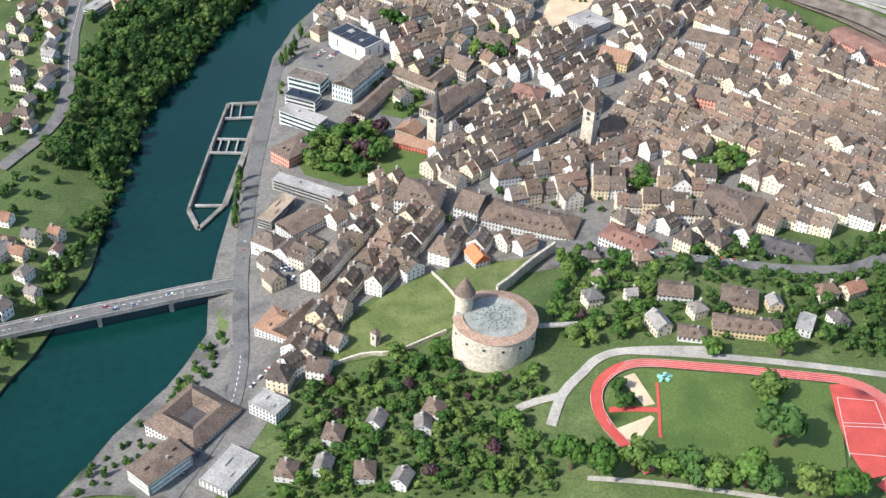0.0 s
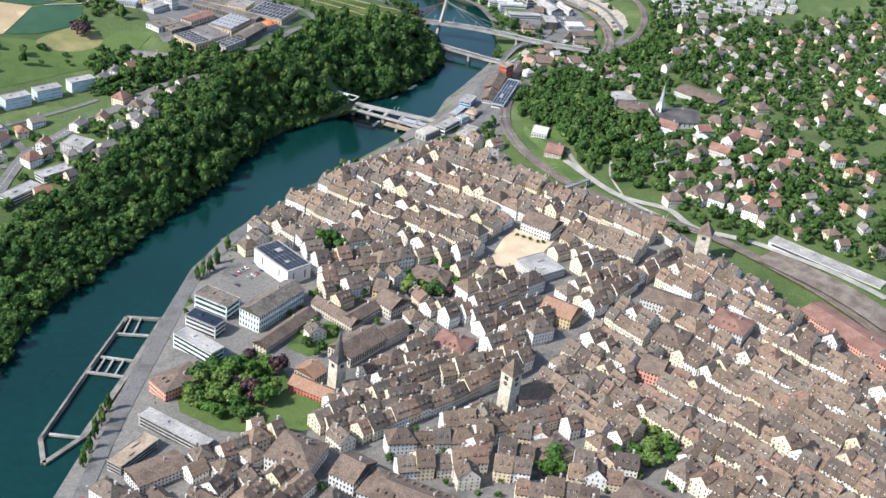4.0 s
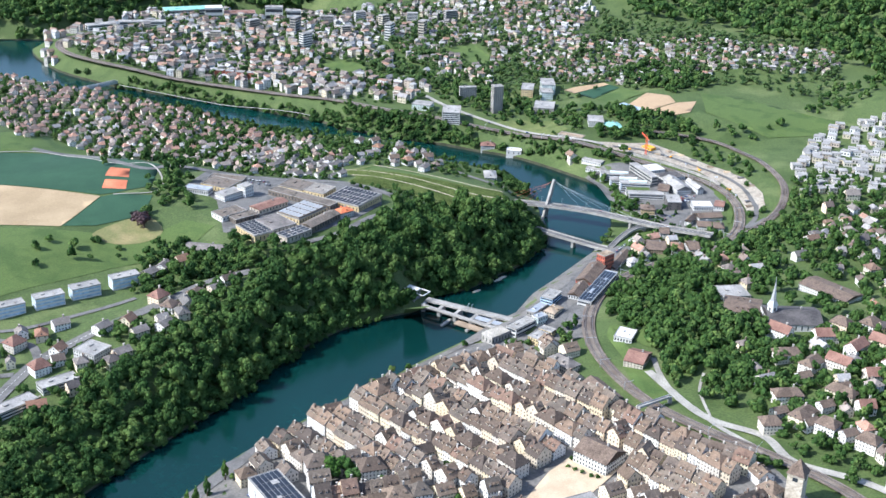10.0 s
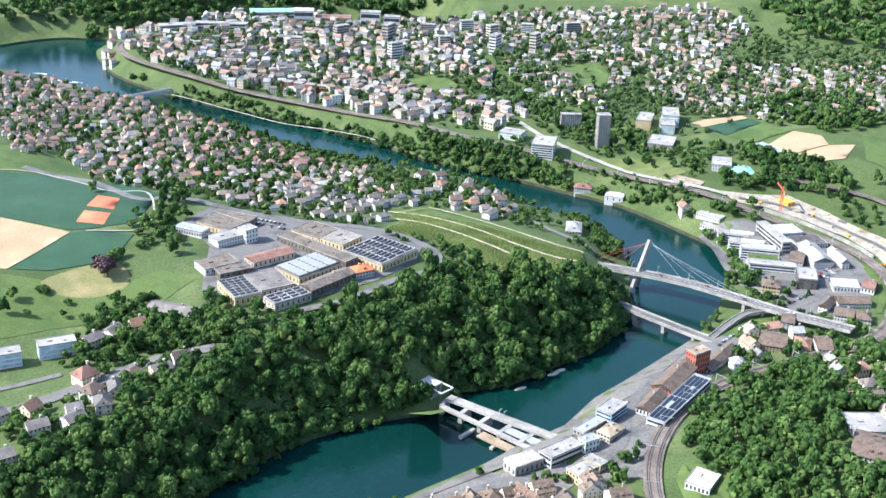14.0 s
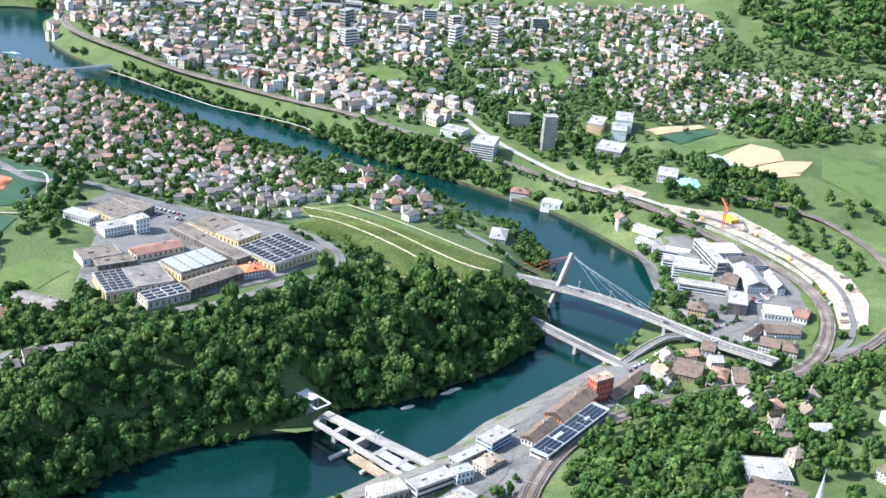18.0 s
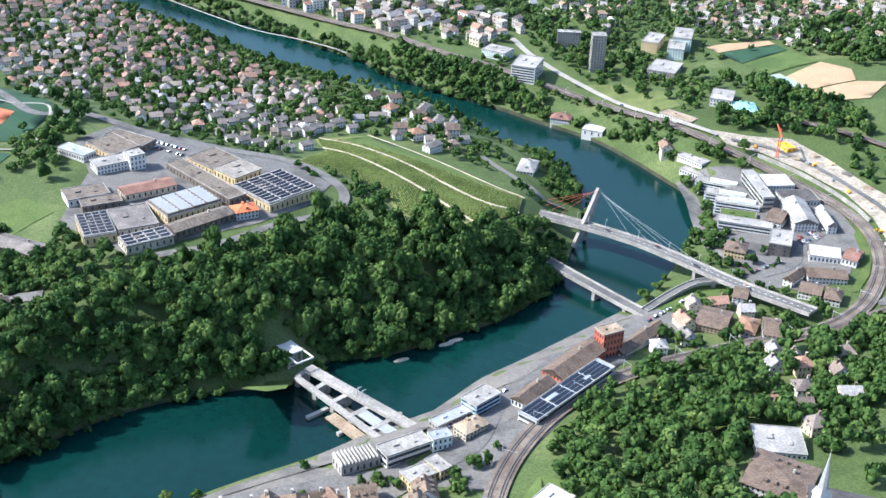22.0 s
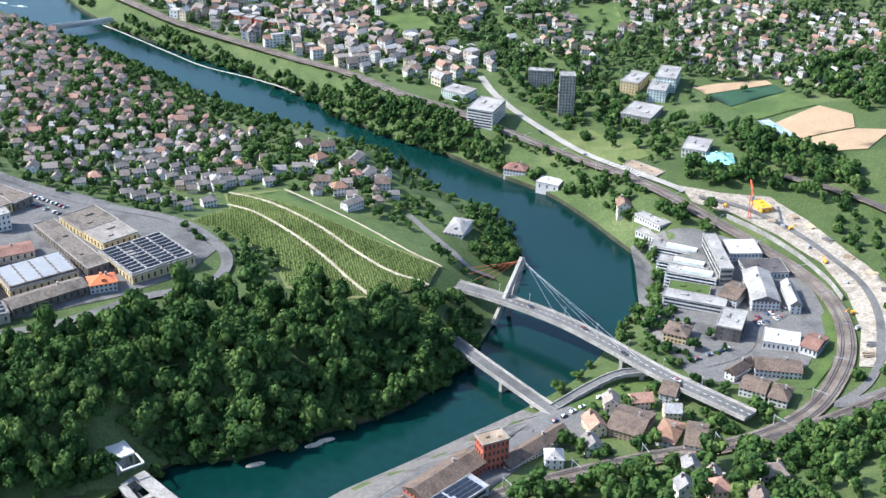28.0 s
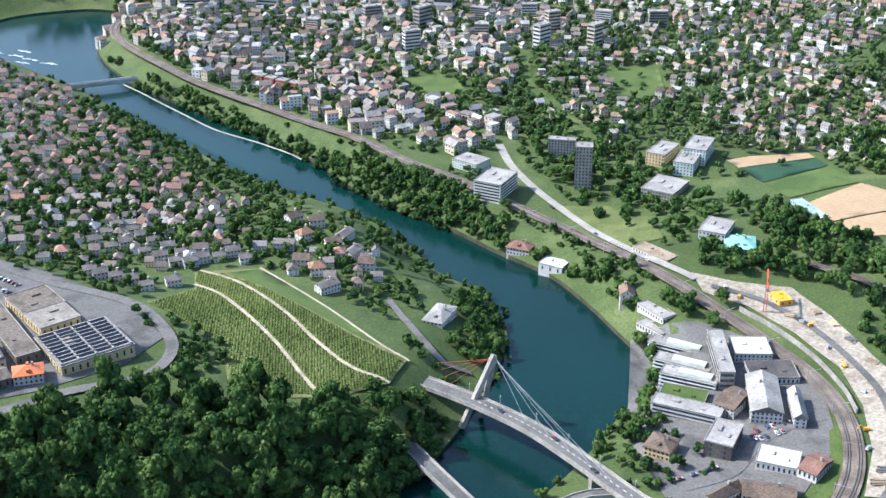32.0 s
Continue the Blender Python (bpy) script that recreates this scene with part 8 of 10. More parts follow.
wood("far_forest", [(-112, 292), (-99, 298), (-86, 299), (-79, 307), (-70, 318), (-60, 329), (-48, 332), (-28, 332), (-14, 330), (-15, 338), (-24, 350), (-62, 371), (-112, 356)], 3.2, 1.3, 2.2, 192, "dark wooded hill across the river bend", thin=3)
wood("field_trees", [(-29.2, 151.6), (-23.8, 149.5), (-22.1, 145.1), (-26.5, 145.8)], 1.9, 0.7, 1.3, 68, "clump of dark trees on the field slope", thin=2)
wood("orchard", [(-42.9, 135.4), (-27.7, 140.3), (-15.1, 137.4), (-16.7, 130.9), (-29.9, 129.9), (-39.5, 123.9)], 4.4, 0.55, 1.05, 69, "scattered orchard trees on the meadow", thin=2)
wood("village_trees", [(-43.8, 183.9), (-24, 173), (-15.8, 161.6), (-14.1, 150), (-20.9, 151.4), (-28.3, 161.8)], 2.3, 0.6, 1.2, 70, "trees behind the factory", thin=2)
wood("hill_trees", [(64, 79), (70, 92), (70, 104), (84, 112), (98, 112), (98, 88), (86, 74), (78, 73)], 1.9, 0.55, 1.15, 420, "garden trees between the church hill houses", PARK_LEAF, 0.4, 2)
wood("bank_trees", [(-46, 32), (-40, 34.5), (-36.5, 28), (-36.6, 24), (-40, 16.5), (-46, 11)], 2.3, 0.5, 1.05, 430, "garden trees on the terrace by the lower bridge", thin=2)
wood("field_trees", [(85.8, 211.1), (94.4, 205.2), (111.5, 218.1), (129.8, 228.6), (136.0, 246.9), (125.6, 240.0), (104.9, 222.7)], 2.9, 0.6, 1.2, 431, "loose trees along the meadow above the railway bend", thin=2)
wood("bend_trees", [(75.7, 154.1), (80.1, 158.2), (84.6, 161.5), (87.8, 163.2), (93.9, 156), (85.2, 151.6), (76.4, 149.4)], 1.9, 0.7, 1.2, 76, "trees inside the railway bend", thin=2)
wood("bend_trees", [(80.5, 204.2), (86.9, 197.2), (89, 178.5), (86.4, 165.7), (85.2, 175.3), (82.3, 192.2)], 2.2, 0.6, 1.0, 77, "trees along the railway bend", thin=2)
trees([(-17.6, 0.6), (-13.6, 3.4), (-8.7, 4), (-5.4, 2.6), (0.4, 1.9), (0.6, -3.6), (4.7, -3.6), (7.8, -5), (6.7, -8), (2.2, -10.9), (4.7, -13.6), (4.1, -21), (-21.3, -10.5)], 1.5, 81, 0.4, 1.0, 0.4)
wood("garden_bushes", [(-18.3, 0), (-13.6, 3.4), (-8.7, 4), (-5.4, 2.6), (-0.1, 0.2), (7.2, -6.5), (6.2, -9.4), (2, -11.6), (4.1, -21), (-21.3, -10.5)], 0.95, 0.16, 0.4, 130, "low garden bushes on the castle slope", PARK_LEAF, 0.2, 3)
trees([(16.9, 14.1), (20.7, 15), (27, 10.4), (21.1, -0.9), (21.2, -4.8), (14.4, -3.3), (10.4, -4.3), (11.3, 3.1), (14.6, 9.2)], 1.9, 82, 0.6, 1.2, 0.5)
wood("garden_trees", [(28.2, 10), (39.3, 9.5), (50.5, 0.9), (41.3, -13.6), (33.7, -10.1), (26.7, -2.6)], 1.8, 0.5, 1.1, 83, "bushy garden trees between the hill villas", PARK_LEAF, 0.4)
wood("garden_bushes", [(18.4, 16.3), (39.3, 9.5), (50.5, 0.9), (41.3, -13.6), (33.7, -10.1), (25, -6), (14.4, -3.3), (11.1, -0.9)], 1.3, 0.18, 0.45, 131, "low garden bushes on the hill", PARK_LEAF, 0.2, 3)
trees([(7.1, 53.9), (8.3, 58.4), (12.4, 58.9), (11.6, 54.9), (9, 52.7)], 1.6, 85, 0.6, 0.9, 0.3)
trees([(22.1, 68), (24, 69.3), (30.2, 66.7), (29.1, 63.1), (22.8, 63.1)], 1.6, 86, 0.6, 1.0, 0.3)
trees([(15.8, 80.7), (22.6, 80.2), (21.6, 76), (16.4, 77)], 1.8, 87, 0.6, 0.9, 0.3)
trees([(44.4, 33.9), (50.8, 32.1), (44.9, 22.5), (40.3, 25.7)], 1.8, 88, 0.7, 1.1, 0.3)
trees([(32.9, 31.6), (36.3, 32.1), (32.5, 23.7), (30.2, 24.5)], 1.7, 89, 0.6, 0.9, 0.3)
for (qx, qy), size in zip([(24.8, -21.2), (26.7, -15.8), (13.1, -12.4), (13.6, -10.4), (-5.4, 2.6), (-0.8, 1.9), (-3.6, 0.4), (2.5, -11.1), (24.5, -8.1), (31.1, -10.3)], (2.7, 2.0, 1.2, 1.0, 1.4, 1.3, 1.1, 1.6, 1.3, 1.7)):
    tree(qx, qy, size)
for qx, qy in [(5.9, -17.9), (8, -19.3), (11, -20.1), (13.6, -21.7), (15.2, -22.5), (17.6, -23.8), (20, -24.7), (21.1, -25.9), (25, -27), (28.4, -28.1)]:
    tree(qx, qy, 2.0, 0, 9)
for qx, qy in [(-17.4, 34), (-16.9, 36.4), (-16.4, 38.8), (-15.8, 41.2), (-15.2, 43.7)]:
    tree(qx, qy, 1.0, "slim")
for qx, qy in [(-4.7, 71.9), (-3.9, 72.8), (-3, 73.5), (-2, 75.5), (-0.4, 79.1)]:
    tree(qx, qy, 0.95, "slim")
for qx, qy in [(16.8, 104.5), (18.4, 105.9), (21.6, 109.3), (29.9, 114.8), (19.3, 108)]:
    tree(qx, qy, 0.6)
for qx, qy in [(-25.3, 9.7), (-24, 12.7), (-22, 14.3), (-26.5, 7.1), (-14.4, 27.6), (-15.5, 26.8)]:
    tree(qx, qy, 0.6)

for qx, qy, qs in ((-24.4, 144.2, 1.7), (-23.2, 143.4, 1.5)):
    tree(qx, qy, qs, "copper")

# More green between the houses.
wood("town_trees", [(8.2, 79.3), (32.6, 81.2), (31.3, 70.3), (8.3, 71)], 4.2, 0.4, 0.8, 101, "small trees in old-town courtyards", PARK_LEAF, 0.2)
wood("town_trees", [(37.1, 36.9), (43.8, 30.1), (62.6, 46.8), (79.4, 38.2), (67.9, 17.8), (38.6, 20.8)], 6.0, 0.4, 0.8, 102, "small trees in old-town courtyards", PARK_LEAF, 0.2)
wood("quay_trees", [(-18.2, 31.2), (-8.4, 59.4), (-5.4, 68.6), (-0.6, 78.4), (2.7, 82.7), (1.8, 79.2), (-4.7, 66.7), (-7.7, 57.7), (-16, 32.1)], 2.6, 0.35, 0.6, 103, "small round quay trees", PARK_LEAF, 0.1)
wood("quay_trees", [(2.9, 86.2), (11.9, 94.8), (21.8, 103.9), (32.6, 112.9), (33.3, 111.4), (21.5, 101.6), (11.7, 92.2)], 2.4, 0.3, 0.55, 104, "small round quay trees", PARK_LEAF, 0.1)
wood("slope_trees", [(-3.2, 233.6), (5.7, 231.5), (19.2, 226.1), (21.5, 229.6), (31.7, 220.5), (39, 215.9), (31.3, 216.8), (15, 222.9)], 1.9, 0.5, 1.0, 105, "bushy trees on the railway slope", PARK_LEAF, 0.3, 2)
wood("slope_trees", [(22, 249.7), (32, 255.1), (43.6, 246.3), (49.6, 228.5), (56.3, 227), (61, 210.4), (53.8, 209.8), (45.8, 217.7), (39.3, 223.4), (29.4, 233)], 2.3, 0.5, 1.1, 106, "trees on the slope between the apartment blocks", PARK_LEAF, 0.5, 2)
wood("slope_trees", [(53.8, 231.4), (64, 227.6), (71.7, 226.6), (76.4, 217.2), (82.6, 216.6), (85.4, 206.3), (79.8, 204.9), (74.9, 212.7), (65.6, 217.1), (58.1, 217.4)], 2.3, 0.6, 1.2, 107, "dark trees above the construction strip", FOREST_LEAF, 0.5, 2)
wood("slope_trees", [(77.4, 202.7), (86.2, 192.4), (89.5, 181.9), (93.7, 187.1), (90.5, 206.9), (83.4, 208.3)], 3.2, 0.5, 1.0, 108, "loose trees on the embankment", PARK_LEAF, 0.5, 2)
wood("village_trees", [(-87.6, 225), (-85.4, 245.1), (-52.9, 233.9), (-16.4, 213), (2.2, 201.7), (1.8, 190), (-21.1, 191.8), (-33.2, 180.6), (-52.2, 192.1), (-55.9, 185)], 2.8, 0.4, 0.85, 109, "garden trees of the village", PARK_LEAF, 0.4, 2)
wood("village_trees", [(-22.3, 168.8), (-14.4, 169.7), (-2.7, 169.5), (7.6, 169.6), (7.5, 176.9), (-6.4, 181.4), (-21.4, 181.1)], 1.9, 0.4, 0.8, 110, "hedge trees above the factory road", PARK_LEAF, 0.3, 2)
wood("factory_trees", [(-18.6, 136.4), (-8.5, 132.9), (-3.2, 135.7), (4.7, 137.4), (10, 142.5), (14.4, 148.8), (11.2, 144.2), (5.6, 136), (2, 127.9), (-3.5, 122.4), (-9.7, 125)], 1.7, 0.6, 1.1, 111, "trees below the factory", FOREST_LEAF, 0.3)
wood("plateau_trees", [(-33.7, 185), (-20.7, 169.6), (-20.1, 155), (-20.8, 148.1), (-25.9, 159.1)], 1.9, 0.5, 1.0, 112, "trees between fields and factory", FOREST_LEAF, 0.3, 2)
wood("southern_trees", [(-19.9, 120.8), (-10.4, 124.7), (-5.1, 126.6), (-4.3, 129.8), (-13.7, 141.1), (-21.8, 136.4), (-24.5, 128.7)], 1.9, 0.5, 1.1, 113, "trees beside the southern main road", FOREST_LEAF, 0.3, 2)
wood("southern_trees", [(-40.7, 87.6), (-31.9, 85.3), (-26.3, 91.4), (-21.1, 98.6), (-12.5, 109.7), (-6.4, 119.5), (-7.6, 123.9), (-20.8, 108.3), (-28.4, 94.4), (-32.1, 78.8), (-34.3, 67.1), (-35.6, 67)], 2.0, 0.5, 1.0, 114, "garden trees on the southern slope", PARK_LEAF, 0.3, 2)
wood("southern_trees", [(-43.9, 70.8), (-35.8, 67.7), (-39.9, 55.7), (-34.4, 54.1), (-37.6, 45.9), (-44.4, 38.9)], 2.5, 0.5, 1.0, 115, "garden trees on the southern slope", PARK_LEAF, 0.3, 2)
wood("hill_trees", [(58, 146.4), (66.3, 159.2), (72.9, 155.6), (87.5, 171.1), (94.9, 158.8), (90.7, 144.5), (82.9, 150.4), (70, 147.2), (59.5, 134)], 2.0, 0.6, 1.2, 116, "trees along the railway below the hill", FOREST_LEAF, 0.5, 2)
wood("hill_trees", [(94.8, 174.9), (107.8, 158.6), (114.7, 141.8), (103.5, 114.9), (90.2, 125.7), (88.1, 150.1)], 2.6, 0.6, 1.1, 117, "garden trees on the northern hill", PARK_LEAF, 0.5, 2)
wood("ramp_trees", [(58.5, 153.2), (62.5, 158.5), (66.1, 161.8), (71.7, 160.6), (75, 155.8), (71.1, 152.7), (65.3, 155.6), (61.2, 151.3)], 2.4, 0.4, 0.8, 118, "garden trees below the bridge ramp", PARK_LEAF, 0.3, 2)
wood("works_trees", [(62, 178), (68.3, 173.2), (70.3, 168.3), (66.8, 166.2), (62.6, 169.9)], 1.8, 0.5, 0.9, 119, "trees round the yellow villa", FOREST_LEAF, 0.3, 2)
wood("far_trees", [(16.7, 309.8), (42, 281.6), (62.7, 274.3), (82.5, 314.2), (108.2, 280.3), (130.5, 262.6), (120.5, 226.3), (100.7, 242.7), (85, 246), (46, 229.7), (33, 240.2), (10.2, 259.6)], 2.7, 0.5, 1.1, 120, "trees scattered through the far suburb", HAZED_LEAF, 0.4, 3)
wood("river_trees", [(-50.6, 230.2), (-44.2, 239.3), (-28.3, 228.5), (-12.2, 221.6), (7, 203.5), (18.3, 199.1), (24, 197.2), (18.6, 195.7), (6.9, 199.1), (-11.3, 210.9), (-25.5, 215)], 1.9, 0.4, 0.8, 121, "trees on the village river bank", PARK_LEAF, 0.2, 2)

wood("far_forest", [(-140, 330), (-60, 380), (60, 400), (200, 440), (250, 330), (190, 285), (140, 300), (95, 345), (30, 345), (-20, 340), (-62, 372), (-95, 345), (-112, 318)], 3.7, 1.3, 2.4, 122, "dark wooded hills closing the valley", FOREST_LEAF, 0.3, 4)
wood("southern_trees", [(-22.6, 90.8), (-8.4, 104.5), (5.8, 125.7), (13.5, 137.5), (3.2, 133.2), (-8.4, 118), (-18.4, 102.6), (-25.8, 92.3)], 1.9, 0.5, 1.1, 123, "mixed trees between road and forest", PARK_LEAF, 0.3, 2)
wood("hill_trees", [(61.5, 91.4), (70.9, 97.3), (72.8, 108.7), (62.1, 106.1), (56.8, 108.6), (52.6, 107.2), (55.2, 99.1)], 2.2, 0.5, 1.0, 124, "trees above the railway cutting", PARK_LEAF, 0.3, 2)
wood("north_bank_trees", [(46.7, 134.8), (49.1, 137), (48.1, 132.4), (46.5, 129.3)], 1.2, 0.5, 0.9, 125, "trees between the mill and the river", PARK_LEAF, 0.1, 2)
wood("north_bank_trees", [(55.7, 158), (58.3, 165.3), (61, 179.2), (62.1, 184), (62.4, 175.4), (60.1, 165.6), (57, 157)], 1.6, 0.5, 0.9, 126, "bushes on the northern bank by the bridges", FOREST_LEAF, 0.2, 2)
wood("north_bank_trees", [(33.3, 113.1), (36.4, 115.2), (38.1, 114.9), (37, 113.2), (34.3, 111.8)], 1.2, 0.5, 0.8, 127, "trees beside the turbine hall", PARK_LEAF, 0.1, 2)
wood("north_bank_trees", [(43.9, 115.1), (45.4, 119.4), (47.6, 121.6), (46.5, 116.9), (46.5, 112.6), (44.1, 111.9)], 1.4, 0.5, 0.9, 128, "trees beside the railway", PARK_LEAF, 0.1, 2)


def shore_bushes(line, first, last, seed, label, size=1.0):
    """A ragged fringe of bushes that hangs over the water's edge."""
    rng = np.random.default_rng(seed)
    vs, ts, k = [], [], 0
    for (x, y) in line:
        if not first < y < last:
            continue
        for _ in range(3):
            v, t = LIGHT_CROWNS[rng.integers(0, len(CROWNS))]
            s = rng.uniform(0.4, 0.95) * size
            w = v * np.array([s, s, s * rng.uniform(0.9, 1.4)]) + np.array([x + rng.uniform(-0.8, 0.8), y + rng.uniform(-0.8, 0.8), -0.25 * s])
            vs.append(w)
            ts.append(t + k)
            k += len(v)
    thing("shore_bushes", big_mesh("shore_bushes", np.vstack(vs), np.vstack(ts), FOREST_LEAF), label, "bushes", kind="stuff")


shore_bushes(SOUTH, 36, 127, 201, "bushes and trees hanging over the water")
shore_bushes(SOUTH, 133, 163, 202, "bushes and trees hanging over the water")
shore_bushes(spline(BANK_NORTH_LOW[:9]), 213, 252, 203, "bushes fringing the northern bank")
shore_bushes(SOUTH[:: 2], 175, 250, 204, "bushes fringing the inner river bend", 0.6)

wood("riverside_wood", [(-55.4, 253.8), (-35.7, 246.6), (-20.2, 238.4), (-8.7, 234.4), (6.6, 226.8), (18.9, 222), (21.8, 222), (29.1, 217.4), (35.2, 214), (34.9, 211.5), (26.7, 214.6), (16.6, 218.4), (4.5, 224.5), (-4.1, 229.6), (-18.7, 238.3)], 1.5, 0.55, 1.05, 132, "dense trees between river and railway", FOREST_LEAF, 0.3, 2)
wood("town_edge_trees", [(-28.9, 255.7), (-9.9, 249.6), (9.4, 239.3), (20.5, 235.6), (19.1, 249.4), (28.5, 250.1), (24.5, 268.9), (37.9, 263.4), (46.3, 248.5), (56.2, 246.9), (52.5, 265.6), (31.4, 280.5), (13.1, 283.8), (3, 269.5), (-19, 272.5), (-34.7, 270.1)], 2.6, 0.4, 0.95, 133, "garden trees between the town blocks", PARK_LEAF, 0.4, 2)
wood("slope_hedge", [(41.9, 224.3), (48.9, 222), (53.5, 215.9), (53, 212.1), (45.5, 217.5), (41, 221.7)], 1.5, 0.4, 0.8, 134, "dark bushes on the slope above the main road", FOREST_LEAF, 0.3, 2)
wood("slope_hedge", [(8.2, 169.9), (12.7, 168.6), (20.9, 166.3), (25.9, 159.7), (20.6, 160.2), (15.4, 163.7), (10.5, 165.2)], 1.2, 0.35, 0.75, 135, "hedge and bushes below the vineyard", FOREST_LEAF, 0.2, 2)
wood("lock_trees", [(16.5, 128), (18.1, 129.6), (20.3, 130.3), (21.6, 129.5), (19.6, 127.9), (17.3, 127.2)], 1.1, 0.6, 0.9, 136, "round trees on the lock spit", FOREST_LEAF, 0.1)
wood("quay_bushes", [(29.9, 111.1), (33.4, 114.1), (37.7, 114.7), (41.1, 114.2), (41.4, 112.5), (38.1, 113), (33.8, 112.7)], 1.2, 0.35, 0.7, 137, "trees on the quay by the turbine hall", PARK_LEAF, 0.1, 2)
wood("park_trees", [(51.1, 121.2), (59.5, 133.4), (73.2, 131.9), (73.6, 110), (73.5, 97.1), (67.8, 87.1), (62.3, 95.7), (58.1, 98.7), (57.2, 111.5)], 2.4, 0.8, 1.5, 138, "leafy park trees on the northern hill", PARK_LEAF, 0.4, 2)
sheet("park_lawn", [(59.3, 107.2), (64.2, 108.9), (63.4, 103.1), (59.9, 99.5), (59, 103.3)], LAWN, "sunlit park lawn among trees", "lawn", 0.12)
for qx, qy in [(42.2, 81.1), (43, 80.5), (43.8, 79.8), (44.5, 79.2), (45.3, 78.6), (41.6, 79.6), (42.3, 78.8), (43.2, 78.2), (44.2, 77.5), (44.9, 77.1), (44, 81.4), (44.9, 80.6)]:
    tree(qx, qy, 0.36)
wood("abutment_trees", [(36.3, 162.6), (39.4, 167.6), (41, 169.5), (45.7, 168.7), (48.1, 161.5), (43.2, 160.8), (39.3, 159.2)], 1.3, 0.6, 1.1, 152, "dark trees at the bridge abutment", FOREST_LEAF, 0.2)
wood("court_trees", [(4.5, 61.5), (11.1, 69.4), (22.5, 73), (31.3, 76.7), (32.5, 70.6), (25.1, 60.1), (14.8, 50.3), (9.2, 50.7)], 1.7, 0.4, 0.8, 153, "trees in the gardens round the minster", PARK_LEAF, 0.3)
wood("court_trees", [(0.1, 41), (10.8, 46.7), (18.2, 35.7), (27.8, 28.6), (37, 25.3), (48.1, 25.7), (40.8, 13.5), (26.9, 19.6), (10.6, 21.8), (1.6, 29.7)], 2.4, 0.35, 0.7, 154, "small trees between the old houses", PARK_LEAF, 0.3)
wood("street_trees", [(18.4, 16.3), (30, 10.8), (39.3, 9.5), (47.2, 5.7), (54, 6.2), (51.8, 2.9), (40.3, 3.8), (29.1, 9), (20.2, 13.8)], 1.6, 0.4, 0.8, 155, "street trees below the gardens", PARK_LEAF, 0.2)
wood("station_trees", [(-66.7, 267.6), (-29.8, 244.8), (0.7, 231.8), (22, 229.5), (25.9, 245.7), (-4.5, 261.7), (-36.9, 270.7), (-64.7, 287.2)], 2.6, 0.4, 0.85, 144, "trees between the town blocks by the railway", PARK_LEAF, 0.4, 2)
wood("riverside_wood", [(-1.9, 224.6), (8.8, 222.2), (23.2, 214.4), (32.7, 209.6), (44.9, 204.4), (45, 206.5), (35.3, 212.4), (24.9, 217.7), (14.1, 222.2), (-4.3, 232.1)], 1.35, 0.5, 1.0, 210, "dense trees between river and railway", FOREST_LEAF, 0.2, 2)
wood("railway_hedge", [(23.5, 220.9), (36.1, 216.5), (48.8, 208.4), (57.1, 201.3), (58.7, 203), (46.7, 212.7), (35.3, 218.7), (25.3, 222.8)], 1.3, 0.35, 0.7, 211, "bushes and hedges along the railway", PARK_LEAF, 0.15, 2)
wood("village_trees", [(-87.6, 225), (-85.4, 245.1), (-52.9, 233.9), (-16.4, 213), (2.2, 201.7), (18, 197), (26, 190), (12, 189), (-5, 176), (-21, 177), (-33.2, 180.6), (-52.2, 192.1)], 2.0, 0.35, 0.85, 212, "leafy garden trees between the village houses", PARK_LEAF, 0.3, 2)
wood("slope_trees", [(38, 224), (46, 228), (56, 228), (60, 222), (56, 214), (50, 216)], 2.2, 0.5, 1.0, 213, "trees round the slope meadow", FOREST_LEAF, 0.4, 2)
wood("town_trees", [(-60, 262), (-75, 284), (-50, 315), (0, 318), (40, 322), (70, 318), (60, 288), (42, 272), (30, 250), (0, 246)], 3.0, 0.5, 1.0, 214, "trees between the far town blocks", HAZED_LEAF, 0.5, 3)
wood("north_shore_trees", [(45.2, 207.6), (52, 201.2), (56.2, 196.6), (58, 197.6), (52.6, 203.6), (46.4, 209.6)], 1.4, 0.4, 0.85, 216, "trees and garden hedges on the northern shore", PARK_LEAF, 0.2, 2)
wood("pale_trees", [(57.3, 200.4), (61.5, 201.6), (66.3, 199.7), (67, 194.8), (62.7, 194.4), (58.7, 197.3)], 1.6, 0.9, 1.25, 160, "big pale olive trees by the boat sheds", PARK_LEAF, 0.2)
wood("villa_wood", [(65.3, 218), (68.9, 225.4), (75.2, 224.1), (80.1, 217.9), (83.8, 212.8), (82.2, 207.4), (75, 209.8), (69.9, 209.3), (66.7, 211.2)], 1.7, 0.7, 1.25, 161, "dark wood round the hill villas", FOREST_LEAF, 0.3, 2)
wood("railway_hedge", [(32.1, 219.9), (40.1, 215.6), (49.3, 207.2), (55.9, 200.5), (55.3, 199.9), (48.8, 206), (40.1, 212.4), (33.1, 216.5)], 1.3, 0.3, 0.6, 162, "hedge along the railway", PARK_LEAF, 0.15, 2)
wood("village_trees", [(-35, 193.8), (-31.7, 203.3), (-18.4, 202.5), (-2.7, 198.4), (5.4, 205.6), (17.6, 198.6), (25.4, 192.2), (22.1, 189.5), (12.9, 192.1), (3.8, 188.1), (-7.9, 187.7), (-16.9, 183.3), (-26.8, 185.4)], 2.2, 0.5, 1.0, 163, "leafy garden trees of the village", PARK_LEAF, 0.3, 2)
wood("bend_garden_trees", [(36, 192), (37.8, 198.8), (43.8, 188.8), (46.5, 180.6), (43.2, 180), (40.1, 180.6)], 1.4, 0.55, 1.0, 170, "garden trees on the river bend beside the bridge", FOREST_LEAF, 0.3)
